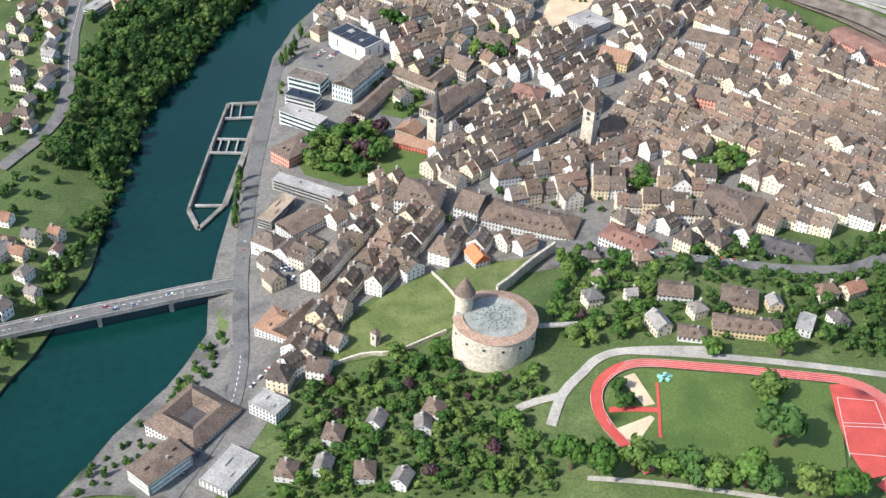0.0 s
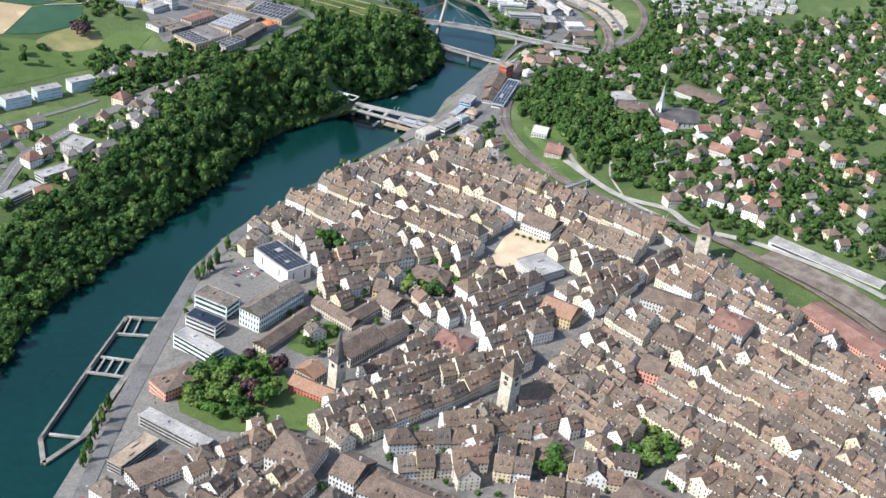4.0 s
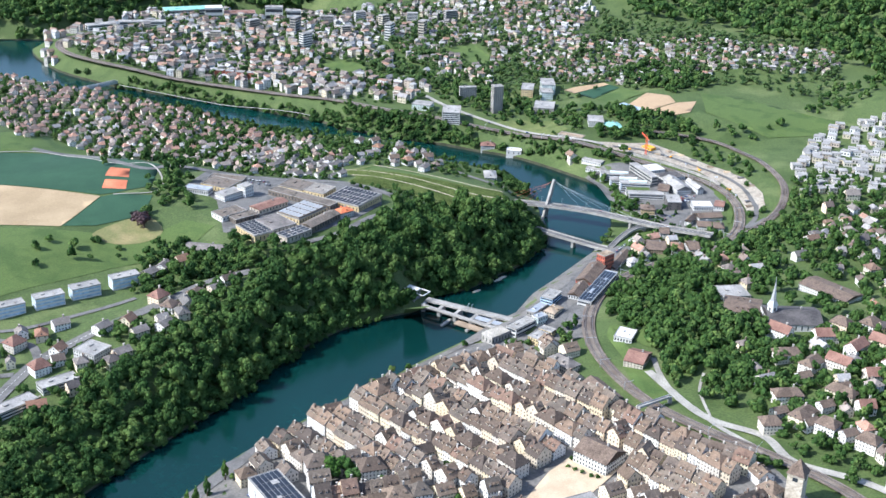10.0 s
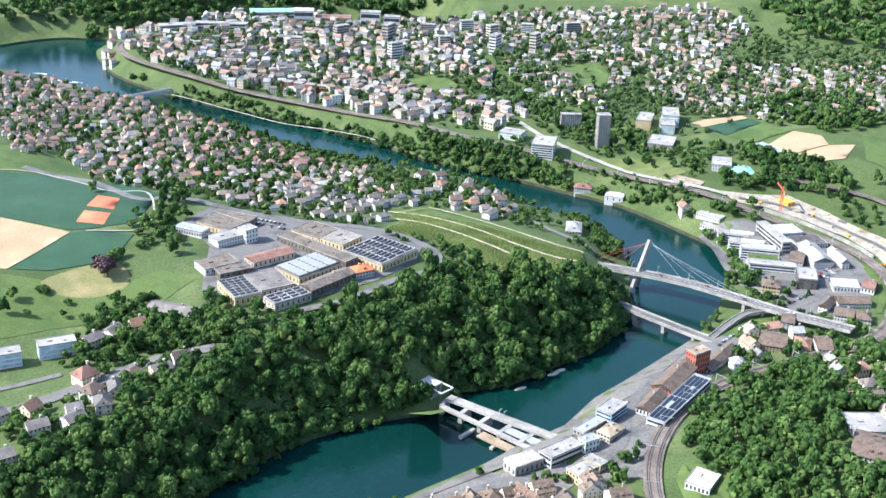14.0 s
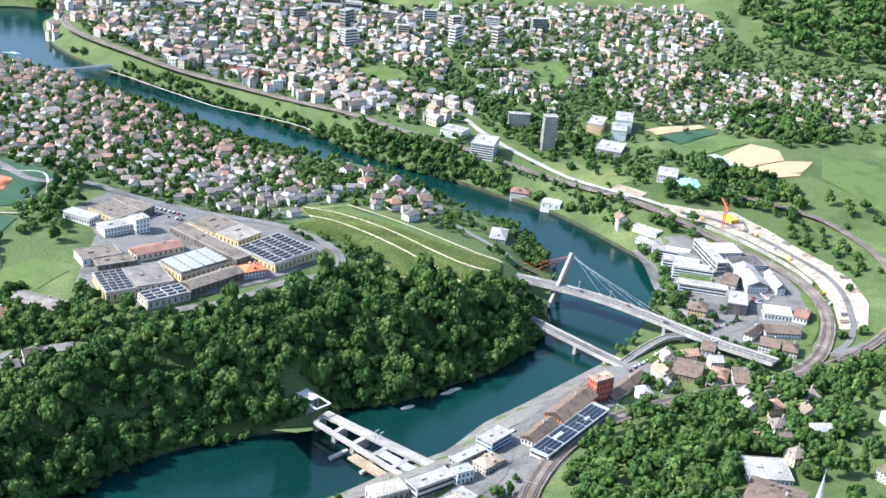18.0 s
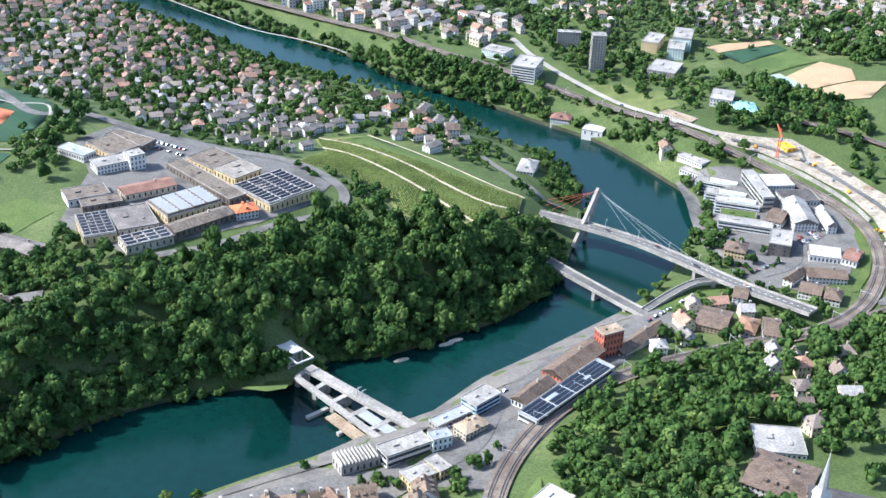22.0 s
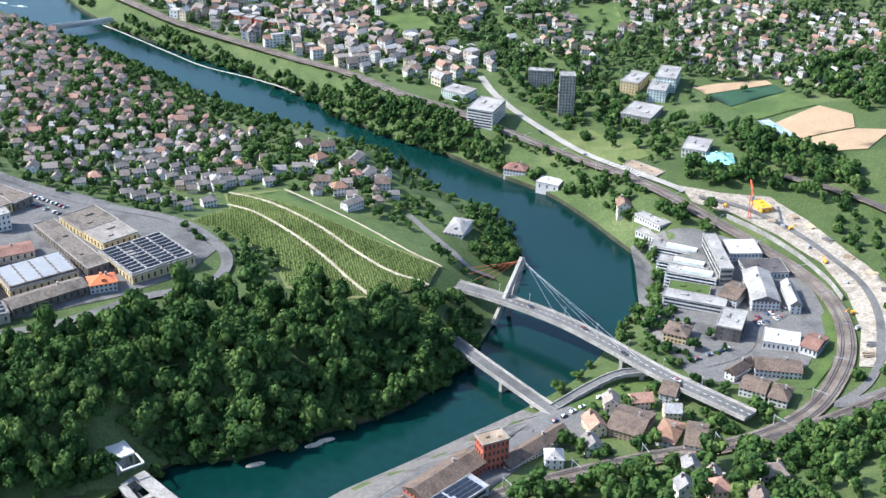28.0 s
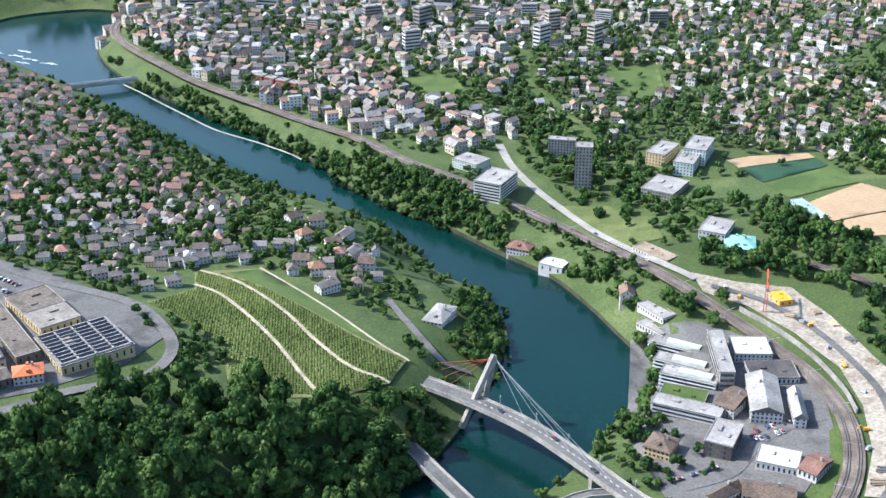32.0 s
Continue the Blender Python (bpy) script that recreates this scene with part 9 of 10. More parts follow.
wood("bend_garden_trees", [(25, 184.9), (29.2, 193.2), (34.7, 187.1), (37.5, 181.8), (31.9, 180), (27.5, 181.7)], 1.9, 0.4, 0.8, 171, "garden trees on the river bend", PARK_LEAF, 0.3)
wood("quay_trees", [(-22, 14.3), (-20.8, 13.1), (-26.3, 3.6), (-31.5, -3.8), (-36.9, -6.1), (-39.5, -4.4), (-33.2, 2.5), (-26.9, 9.4)], 1.5, 0.3, 0.6, 172, "low trees along the upstream quay", PARK_LEAF, 0.2, 2)
wood("yard_trees", [(61.4, 176), (69.1, 173.4), (72.8, 167.3), (69.8, 164.2), (73.6, 160.8), (71.2, 158), (64.7, 163.9), (61.1, 170.5)], 2.0, 0.4, 0.75, 173, "small trees between the works", FOREST_LEAF, 0.3, 2)
wood("north_shore_trees", [(49.5, 205.4), (54.3, 199.6), (58.8, 193.5), (61.3, 190.6), (62.5, 192), (57.1, 200.3), (51.5, 207.7)], 1.7, 0.4, 0.85, 174, "trees and hedges on the northern shore", PARK_LEAF, 0.3, 2)
wood("terrace_trees", [(93, 178.2), (101.4, 183), (114.2, 177.7), (124, 164.8), (113.5, 139.1), (99.6, 135.2), (89.3, 137.5), (89.3, 161.3)], 1.9, 0.5, 1.0, 180, "trees among the white terrace houses", FOREST_LEAF, 0.3, 2)
wood("bend_trees", [(78.3, 163), (86.3, 166), (84.8, 138.3), (76.3, 127), (73.7, 138.5)], 1.9, 0.5, 1.0, 181, "trees inside the railway bend", PARK_LEAF, 0.3, 2)
wood("hill_garden_trees", [(51.7, 2.9), (59, 3.2), (65.3, -1.6), (44.9, -31.2), (36.6, -29.4), (44.3, -18.9), (43.4, -14.1), (45.3, -7.7)], 2.2, 0.5, 1.1, 190, "garden trees beside the sports ground", PARK_LEAF, 0.4, 2)
# ---------------------------------------------------------------- river bath
def river_bath():
    z = 0.28
    edge = [(-21.63, 35.56), (-22.28, 39.70), (-17.83, 52.66), (-13.74, 63.97), (-9.19, 63.46), (-13.37, 51.39), (-17.76, 39.90)]
    root_mesh = Shape()
    ring = edge + edge[:1]
    for i, (a, b) in enumerate(zip(ring, ring[1:])):
        root_mesh.beam((*a, z - 0.1), (*b, z - 0.1), 0.75 if i in (4, 5) else 0.55, 0.3)
    root = thing("river_bath", root_mesh.mesh("river_bath", GREY_TIMBER), "old wooden river bath with decks round swimming basins", "bath")
    for k, (a, b) in enumerate(([(-21.41, 40.49), (-18.07, 39.73)], [(-18.05, 52.15), (-13.72, 51.04)], [(-17.16, 55.37), (-12.61, 54.22)], [(-14.93, 60.21), (-10.95, 59.65)])):
        s = Shape()
        s.beam((*a, z - 0.02), (*b, z - 0.02), 0.35, 0.25)
        part("walkway", s.mesh("walkway", CONCRETE), root, "pale plank walkway")
    for a, b in ([(-16.86, 52.16), (-16.02, 54.83)], [(-15.88, 51.67), (-14.99, 54.60)], [(-14.72, 51.41), (-13.81, 54.34)], [(-13.98, 60.31), (-13.13, 63.84)], [(-12.77, 60.04), (-11.90, 63.57)]):
        s = Shape()
        s.beam((*a, z), (*b, z), 0.2, 0.25)
        part("cross_deck", s.mesh("cross_deck", CONCRETE), root)
    for a, b in ([(-22.10, 39.87), (-18.12, 51.57)], [(-17.64, 52.87), (-14.07, 62.76)]):
        s = Shape()
        s.beam((*a, z + 0.2), (*b, z + 0.2), 0.12, 0.3)
        part("screen", s.mesh("screen", GREY_TIMBER), root, "weathered timber privacy screen")


river_bath()


# ---------------------------------------------------------------- power station weir
def weir():
    (a, b), (c, d) = [(24.33, 131.17), (38.52, 123.97)], [(23.72, 129.45), (36.31, 121.03)]
    a, b, c, d = (Vector((*q, 0)) for q in (a, b, c, d))
    up = Vector((0, 0, 1))
    deck_ = Shape()
    deck_.beam(a + up * 1.4, b + up * 1.4, 1.25, 0.3)
    root = thing("weir", deck_.mesh("weir", CONCRETE), "long pale concrete river weir of the power station", "dam")
    s = Shape()
    s.beam(c + up * 1.15, d + up * 1.15, 0.7, 0.25)
    part("gate_deck", s.mesh("gate_deck", CONCRETE), root, "narrow pale gate walkway")
    for k in range(6):
        u = k / 5
        p, q = a.lerp(b, u * 0.98), c.lerp(d, u * 0.98)
        s = Shape()
        s.beam(p + up * 0.2, q + up * 0.2, 0.55, 2.2)
        part("pier", s.mesh("pier", CONCRETE), root)
        if k < 5:
            s = Shape()
            m0, m1 = p.lerp(q, 0.55), a.lerp(b, (k + 1) / 5 * 0.98).lerp(c.lerp(d, (k + 1) / 5 * 0.98), 0.55)
            if k < 3:
                s.beam(m0 + up * 0.35, m1 + up * 0.35, 0.5, 0.3)
                part("sluice_gate", s.mesh("sluice_gate", DARK_ROOF), root, "dark steel sluice gate")
            else:
                s.beam(m0 + up * 1.2, m1 + up * 1.2, 1.2, 0.14)
                part("machine_cover", s.mesh("machine_cover", METAL), root, "grey metal machine cover")
    s = Shape()
    m0, m1 = c.lerp(d, 0.45), c.lerp(d, 1.0)
    side = (d - c).cross(up).normalized()
    side = side if (c - a).dot(side) > 0 else -side
    s.beam(m0 + side * 0.8 + up * 0.5, m1 + side * 0.8 + up * 0.5, 1.3, 0.2)
    part("apron", s.mesh("apron", TIMBER), root, "tan intake platform")
    for k in (0.35, 0.62, 0.85):
        s = Shape()
        p = c.lerp(d, k)
        s.beam(p + up * 0.15, p + side * (2.6 if k < 0.5 else 1.9) + up * 0.15, 0.45, 0.35)
        part("ice_breaker", s.mesh("ice_breaker", CONCRETE), root)
    s = Shape()
    p = a.lerp(b, 0.72)
    s.beam(p + up * 0.4, p - side * 1.9 + up * 0.4, 0.4, 0.4)
    part("outlet_wall", s.mesh("outlet_wall", CONCRETE), root)
    crane = Shape()
    for k in (0.46, 0.5):
        p = a.lerp(b, k)
        crane.beam(p + up * 1.5, p + up * 2.3, 0.08)
        crane.beam(p + up * 2.3, p - side * 0.5 + up * 2.3, 0.08)
    part("gantry", crane.mesh("gantry", METAL), root)
    return a, b


weir()


def lock_house():
    (x, y), = [(21.89, 132.29)]
    m = pose(x, y, 0.5, rz=-35)
    s = Shape()
    for i in (-1, 1):
        for j in (-1, 1):
            s.box(i * 1.0, j * 0.8, -0.8, 0.18, 0.18, 2.9)
    s.box(0, 0, 0.6, 2.2, 1.8, 0.15)
    root = thing("lock_gate_house", s.mesh("lock_gate_house", CONCRETE), "white gate house on pillars at the forest bank", "gate house", m)
    for name, mat, geo in (("roof", WHITE, (0, 0, 2.1, 2.3, 1.9, 0.18)), ("cabin", CONCRETE, (0, 0, 0.75, 1.5, 1.1, 1.0))):
        p = Shape()
        p.box(*geo)
        part(name, p.mesh(name, mat), root, "flat white roof" if name == "roof" else "")
    for a, b in (((1.2, -1.0), (2.9, -1.0)), ((1.2, 1.0), (2.9, 1.0)), ((2.9, -1.0), (2.9, 1.0)), ((-1.2, 1.0), (-2.6, 1.0)), ((-1.2, -1.0), (-2.6, -1.0))):
        p = Shape()
        p.beam((*a, 2.15), (*b, 2.15), 0.14)
        part("frame_beam", p.mesh("frame_beam", WHITE), root, "white open roof frame")


lock_house()


# ---------------------------------------------------------------- cable-stayed pylon
def pylon():
    top = Vector((48.48, 172.9, 7.4))
    feet = [Vector((46.3, 169.6, 0.2)), Vector((47.3, 172.4, 0.2))]
    s = Shape()
    s.beam(feet[0], top, 0.45, 0.55)
    root = thing("pylon", s.mesh("pylon", CONCRETE), "leaning pale concrete pylon of the cable-stayed bridge", "pylon")
    s = Shape()
    s.beam(feet[1], top - Vector((0, 0, 0.3)), 0.4, 0.5)
    part("leg", s.mesh("leg", CONCRETE), root)
    far = [(53.5, 168.6, 3.3), (56.2, 167.3, 3.35), (58.8, 165.7, 3.4), (61.3, 164.2, 3.4), (63.8, 162.5, 3.45)]
    near = [(43.8, 172.8, 3.0), (42.6, 174.0, 2.9), (41.6, 175.2, 2.9), (40.6, 176.4, 2.8)]
    for k, p in enumerate(far + near):
        c = Shape()
        c.beam(top - Vector((0, 0, 0.15 * (k % 5))), p, 0.028)
        part("stay_cable", c.mesh("stay_cable", METAL if k < 5 else BRICK_RED), root, "thin steel stay cable" if k < 5 else "reddish anchor cable")


pylon()


# ---------------------------------------------------------------- sports ground
sheet("sports_field", [(11.7, -11.7), (13.6, -9.1), (17.2, -8.4), (25.3, -11.8), (33.9, -15.4), (31.9, -20.9), (29.6, -25.9), (26, -26.2), (19.3, -23.8), (13.5, -20.6), (11.2, -16.9)], LAWN, "mown green lawn inside the running track", "lawn", 0.16)
TRACK = [(12.3, -20.9), (11.5, -17), (10.8, -13.7), (11.1, -11), (12.3, -8.8), (14.6, -7.5), (17.2, -7.5), (21.1, -9.2), (25.6, -11.1), (30.7, -13.3), (35.7, -15.5), (37.8, -18.2), (37.8, -22.3), (34.9, -26.5), (31.7, -28.3)]
road("running_track", TRACK, 1.15, TARTAN, "red rubber running track with white lane lines", 0.22, "running track", False)
for k in (-0.55, -0.28, 0.0, 0.28, 0.55):
    line, n, z = ribbon(TRACK, 1.0, 0, 1.0)
    off = line + n * 2 * k
    road("lane_line", [tuple(p) for p in off[::3]], 0.035, WHITE, "thin white lane line on the running track", 0.25, "lane line", False)
sheet("hard_court", [(33.6, -15.5), (35.5, -15.8), (37.6, -18.6), (36.9, -22.8), (33.8, -26.9), (31, -27), (31, -23.5), (32.1, -19.5)], TARTAN, "red rubber ball court with white lines", "ball court", 0.24)
for text in ([(33.4, -17.3), (36.8, -18.6)], [(32.2, -20.4), (36.6, -21.7)], [(32, -20.8), (36.4, -22.1)], [(30.8, -23.9), (34.4, -25.2)], [(33.4, -17.3), (30.7, -24.3)], [(36.8, -18.6), (35.2, -24.5)]):
    road("court_line", text, 0.06, WHITE, "white line of the ball court", 0.29, "court line", False)
sheet("sand_fan", [(14.4, -8.8), (16, -8.6), (16.2, -13.2), (15.1, -13.1)], SAND, "pale sand fan of the jumping pit", "sand pit", 0.22)
sheet("sand_fan", [(15.2, -14.4), (15.4, -14.9), (12.8, -17.1), (11.2, -15.8), (11.4, -14.9)], SAND, "pale sand fan of the jumping pit", "sand pit", 0.22)
road("run_up", [(11.8, -12.4), (13.5, -12.9), (16.2, -14)], 0.7, TARTAN, "red run-up lane", 0.21, "run-up lane", False)
road("run_up", [(17.5, -10.6), (16.2, -14.1), (14.9, -17.3)], 0.3, TARTAN, "red run-up lane", 0.23, "run-up lane", False)


def play_frame():
    (x, y), = [(18.5, -10.2)]
    s = Shape()
    for k in range(5):
        a = k * 1.25
        s.box(0.55 * math.cos(a), 0.4 * math.sin(a), 0, 0.5, 0.3, 0.22, a)
    root = thing("climbing_frame", s.mesh("climbing_frame", COPPER_GREEN), "turquoise inflatable play structure on the lawn", "play structure", pose(x, y, gz(x, y) + 0.15))
    p = Shape()
    p.beam((-0.4, 0, 0.2), (0.1, 0, 0.7), 0.1).beam((0.1, 0, 0.7), (0.6, 0, 0.2), 0.1)
    part("arch", p.mesh("arch", COPPER_GREEN), root)


play_frame()


# ---------------------------------------------------------------- vineyard
def vineyard():
    poly = [(9.6, 169.4), (10.8, 176.2), (7.7, 181.3), (10.6, 182.2), (17.5, 180.3), (24.1, 177.7), (32.8, 174.4), (38.6, 172.6), (39.1, 167.6), (36.3, 162.6), (31.7, 159.8), (26.1, 159.5), (21.5, 165.2), (12.7, 168.6)]
    a = [(22, 167.2), (33.3, 173.4)]
    ang = math.atan2(a[1][1] - a[0][1], a[1][0] - a[0][0])
    c, s = math.cos(ang), math.sin(ang)
    rot = np.array([[c, s], [-s, c]])
    q = np.array(poly) @ rot.T
    verts, tris, k = [], [], 0
    rng = np.random.default_rng(5)
    for v in np.arange(q[:, 1].min(), q[:, 1].max(), 0.36):
        u = np.arange(q[:, 0].min(), q[:, 0].max(), 0.3)
        pts = np.stack([u, np.full_like(u, v)], 1) @ rot
        pts = pts[inside(poly, pts) & clear_of_roads(pts, 0.12)]
        z = ground(pts) if len(pts) else []
        for (x, y), h in zip(pts, z):
            w, t, hh = 0.17, 0.09 * rng.uniform(0.7, 1.3), 0.2 * rng.uniform(0.7, 1.3)
            box = np.array([(-w, -t, 0), (w, -t, 0), (w, t, 0), (-w, t, 0), (-w * 0.8, 0, hh), (w * 0.8, 0, hh)])
            box[:, :2] = box[:, :2] @ rot
            verts.append(box + (x, y, h + 0.06))
            tris.append(np.array([(0, 1, 5), (0, 5, 4), (2, 3, 4), (2, 4, 5), (1, 2, 5), (3, 0, 4)]) + k)
            k += 6
    thing("vine_rows", big_mesh("vine_rows", np.vstack(verts), np.vstack(tris), VINE_LEAF), "parallel rows of green vines on the slope", "vineyard", kind="stuff")


vineyard()


# ---------------------------------------------------------------- railway tracks
def rails(name, points, offsets, label):
    line, n, z = ribbon(points, 1.0, 0, 1.0)
    zz = np.maximum.reduce([ground(line + n * 2 * q) for q in (-1, 0, 1)]) + 0.27
    root = None
    for off in offsets:
        for g in (-0.12, 0.12):
            p = line + n * 2 * (off + g)
            s = Shape()
            s.rail([(*p[i], zz[i]) for i in range(len(p))], 0.045, 0.05)
            me = s.mesh("rail", RAIL_STEEL)
            root = part("rail", me, root) if root else thing(name, me, label, "railway track")
            root = root if root.parent is None else root.parent
    return root


rails("railway_track", RAIL, (-0.5, 0.5), "double railway track with steel rails on ballast")
rails("railway_track", RAIL_OUTER, (-0.3, 0.3), "railway track with steel rails on the outer curve")
rails("station_tracks", [(97, 37), (90, 48), (83.5, 60), (77, 71)], (-2.0, -1.2, -0.4, 0.4, 1.2, 2.0), "parallel station tracks with steel rails")


def masts(points, gap, side):
    line, n, z = ribbon(points, 1.0, 0, 1.0)
    for i in range(2, len(line) - 2, gap):
        p = line[i] + n[i] * 2 * side
        s = Shape()
        s.beam((0, 0, 0), (0, 0, 1.35), 0.06)
        root = thing("catenary_mast", s.mesh("catenary_mast", METAL), "slender grey railway mast with a bracket arm", "mast", pose(p[0], p[1], gz(*p) + 0.2, rz=math.degrees(math.atan2(-n[i][1], -n[i][0]))), "railway masts")
        q = Shape()
        q.beam((0, 0, 1.2), (1.5, 0, 1.25), 0.04)
        part("bracket", q.mesh("bracket", METAL), root)


masts(RAIL[4:24], 7, 0.95)


# ---------------------------------------------------------------- building site
def tower_crane(x, y, h, reach, turn):
    z = gz(x, y)
    s = Shape()
    for i in (-1, 1):
        for j in (-1, 1):
            s.beam((i * 0.14, j * 0.14, 0), (i * 0.14, j * 0.14, h), 0.06)
    for k in np.arange(0, h - 0.3, 0.3):
        s.beam((-0.14, -0.14, k), (0.14, -0.14, k + 0.3), 0.04).beam((0.14, 0.14, k), (-0.14, 0.14, k + 0.3), 0.04)
    root = thing("tower_crane", s.mesh("tower_crane", CRANE_RED), "red lattice tower crane on the building site", "crane", pose(x, y, z, rz=turn))
    j = Shape()
    j.beam((-1.2, 0, h), (reach, 0, h + 0.3), 0.14, 0.18)
    part("jib", j.mesh("jib", CRANE_RED), root)
    j = Shape()
    j.box(-1.1, 0, h - 0.4, 0.4, 0.3, 0.4)
    part("counterweight", j.mesh("counterweight", CONCRETE), root)
    j = Shape()
    j.beam((0, 0, h), (0, 0, h + 0.8), 0.1).beam((0, 0, h + 0.8), (reach * 0.7, 0, h + 0.25), 0.03)
    part("mast_head", j.mesh("mast_head", CRANE_RED), root)


tower_crane(*[(70.7, 199.9)][0], 3.6, 3.2, 100)
ox, oy = [(71.9, 203.1)][0]
building("orange_formwork", ox, oy, 2.6, 1.7, -0.9, 0.5, "bright orange formwork deck of the tunnel portal", "formwork", wall=ORANGE_PAINT, top=ORANGE_PAINT, floors=1, pitch=2.0)
for k, (x, y) in enumerate([(74.9, 199.1), (75.9, 198.8), (78.3, 194.8), (80.5, 191.4), (82.9, 186.4), (84, 179.2), (84.5, 176), (67.5, 201.6), (65.6, 202.8)]):
    s = Shape()
    s.box(0, 0, 0.08, 0.55, 0.26, 0.26)
    r = thing("excavator" if k % 2 else "site_container", s.mesh("machine", ORANGE_PAINT if k % 2 else WHITE), "small orange excavator on the building site" if k % 2 else "white site container on the gravel", "machine" if k % 2 else "container", pose(x, y, gz(x, y) + 0.12, rz=k * 40))
    if k % 2:
        t = Shape()
        t.box(0, 0, 0, 0.6, 0.36, 0.1)
        part("tracks", t.mesh("tracks", DARK_ROOF), r)
        t = Shape()
        t.beam((0.2, 0, 0.3), (0.6, 0, 0.62), 0.07).beam((0.6, 0, 0.62), (0.9, 0, 0.2), 0.06)
        part("arm", t.mesh("arm", ORANGE_PAINT), r)
    else:
        t = Shape()
        t.box(0, 0, 0.34, 0.58, 0.28, 0.03)
        part("lid", t.mesh("lid", METAL), r)


def panel_wall(points, height, label):
    """A long retaining wall of upright concrete panels."""
    line = spline(points, 0.7)
    z = ground(line)
    root = None
    for i, (a, b) in enumerate(zip(line[:-1], line[1:])):
        s = Shape()
        s.beam((*a, z[i] + height / 2), (*(a + (b - a) * 0.93), z[i + 1] + height / 2), 0.12, height)
        if root is None:
            root = thing("retaining_wall", s.mesh("retaining_wall", CONCRETE), label, "wall")
        else:
            part("panel", s.mesh("panel", CONCRETE), root)


panel_wall([(68, 199.2), (72.6, 196.6), (77.2, 192.4), (80.8, 187), (82.8, 182.2)], 0.6, "pale panelled retaining wall between railway and building site")
for k, (qx, qy) in enumerate([(76, 202), (78.2, 200.2), (80.4, 197.4), (83.2, 193.2), (85.6, 189.2), (87.4, 184.6), (88.4, 180), (73.4, 200.2), (86.2, 173), (85.9, 171)]):
    s = Shape()
    rng = random.Random(k)
    for j in range(5):
        s.box(rng.uniform(-0.15, 0.15), (j - 2) * 0.2, 0.1, rng.uniform(0.9, 1.5), 0.13, 0.12 + 0.05 * (j % 2))
    thing("timber_stack", s.mesh("timber_stack", (TIMBER, SAND, RAIL_STEEL)[k % 3]), ("stack of brown formwork timber on the gravel", "stack of pale yellow planks on the gravel", "stack of rusty steel beams on the gravel")[k % 3], "building material", pose(qx, qy, gz(qx, qy) + 0.05, rz=-55 + 9 * k), "site stacks")


# ---------------------------------------------------------------- cars and boats
def car_meshes():
    b = Shape()
    b.add([(-0.37, -0.15, 0.05), (0.37, -0.15, 0.05), (0.37, 0.15, 0.05), (-0.37, 0.15, 0.05), (-0.38, -0.15, 0.15), (0.38, -0.15, 0.13), (0.38, 0.15, 0.13), (-0.38, 0.15, 0.15)],
          [(0, 1, 5, 4), (1, 2, 6, 5), (2, 3, 7, 6), (3, 0, 4, 7), (4, 5, 6, 7), (3, 2, 1, 0)])
    c = Shape()
    c.add([(-0.3, -0.135, 0.145), (0.16, -0.135, 0.14), (0.16, 0.135, 0.14), (-0.3, 0.135, 0.145), (-0.2, -0.11, 0.245), (0.06, -0.11, 0.245), (0.06, 0.11, 0.245), (-0.2, 0.11, 0.245)],
          [(0, 1, 5, 4), (1, 2, 6, 5), (2, 3, 7, 6), (3, 0, 4, 7)])
    r = Shape()
    r.box(-0.07, 0, 0.245, 0.28, 0.23, 0.012)
    wheels = []
    for i in (-0.23, 0.24):
        for j in (-0.15, 0.15):
            wheels.append(Shape().box(i, j, 0, 0.12, 0.05, 0.12).mesh("wheel", DARK_ROOF))
    return b.mesh("car", CAR_PAINT), c.mesh("cabin", GLASS), r.mesh("car_roof", CAR_PAINT), wheels


CAR = car_meshes()


def car(x, y, z, rot, where):
    o = thing("car", CAR[0], f"small parked passenger car {where}", "car", pose(x, y, z, rz=math.degrees(rot)), "cars")
    part("cabin", CAR[1], o, "dark glazed cabin")
    part("car_roof", CAR[2], o)
    for wheel in CAR[3]:
        part("wheel", wheel, o)


def car_row(a, b, n, seed, across, where, lift=0.1):
    rng = random.Random(seed)
    d = math.atan2(b[1] - a[1], b[0] - a[0])
    for i in range(n):
        if rng.random() < 0.22:
            continue
        u = (i + 0.5) / n
        x, y = a[0] + (b[0] - a[0]) * u, a[1] + (b[1] - a[1]) * u
        car(x, y, gz(x, y) + lift, d + (math.pi / 2 if across else 0) + rng.uniform(-0.05, 0.05), where)


car_row(*[(-0.7, 70.9), (4.6, 76.4)], 9, 1, True, "in the hall car park")
car_row(*[(0.2, 69), (5.3, 74.4)], 9, 2, True, "in the hall car park")
car_row(*[(-15.3, 23.9), (-12.3, 22.3)], 8, 3, True, "in the car park by the quay")
car_row(*[(-15.6, 22.3), (-12, 20.5)], 8, 4, True, "in the car park by the quay")
car_row(*[(-20.5, 4.1), (-14.8, 9.3)], 6, 5, False, "on the bridgehead street")
car_row(*[(25.8, 10.9), (36.2, 5.2)], 9, 6, False, "on the street below the gardens", 0.16)
car_row(*[(74.2, 174.8), (77.2, 177.8)], 7, 7, True, "in the works yard")
car_row(*[(74, 176.5), (77.1, 179.2)], 7, 8, True, "in the works yard")
car_row(*[(-10.4, 165.1), (-4.2, 163.4)], 9, 9, True, "in the factory car park")
car_row(*[(-11.1, 167.1), (-4.8, 165.6)], 9, 10, True, "in the factory car park")
car_row(*[(41.5, 122.3), (45.9, 130.2)], 7, 11, False, "beside the power station")
car_row(*[(73.6, 176.3), (74.6, 175.3)], 3, 21, True, "in the works yard")
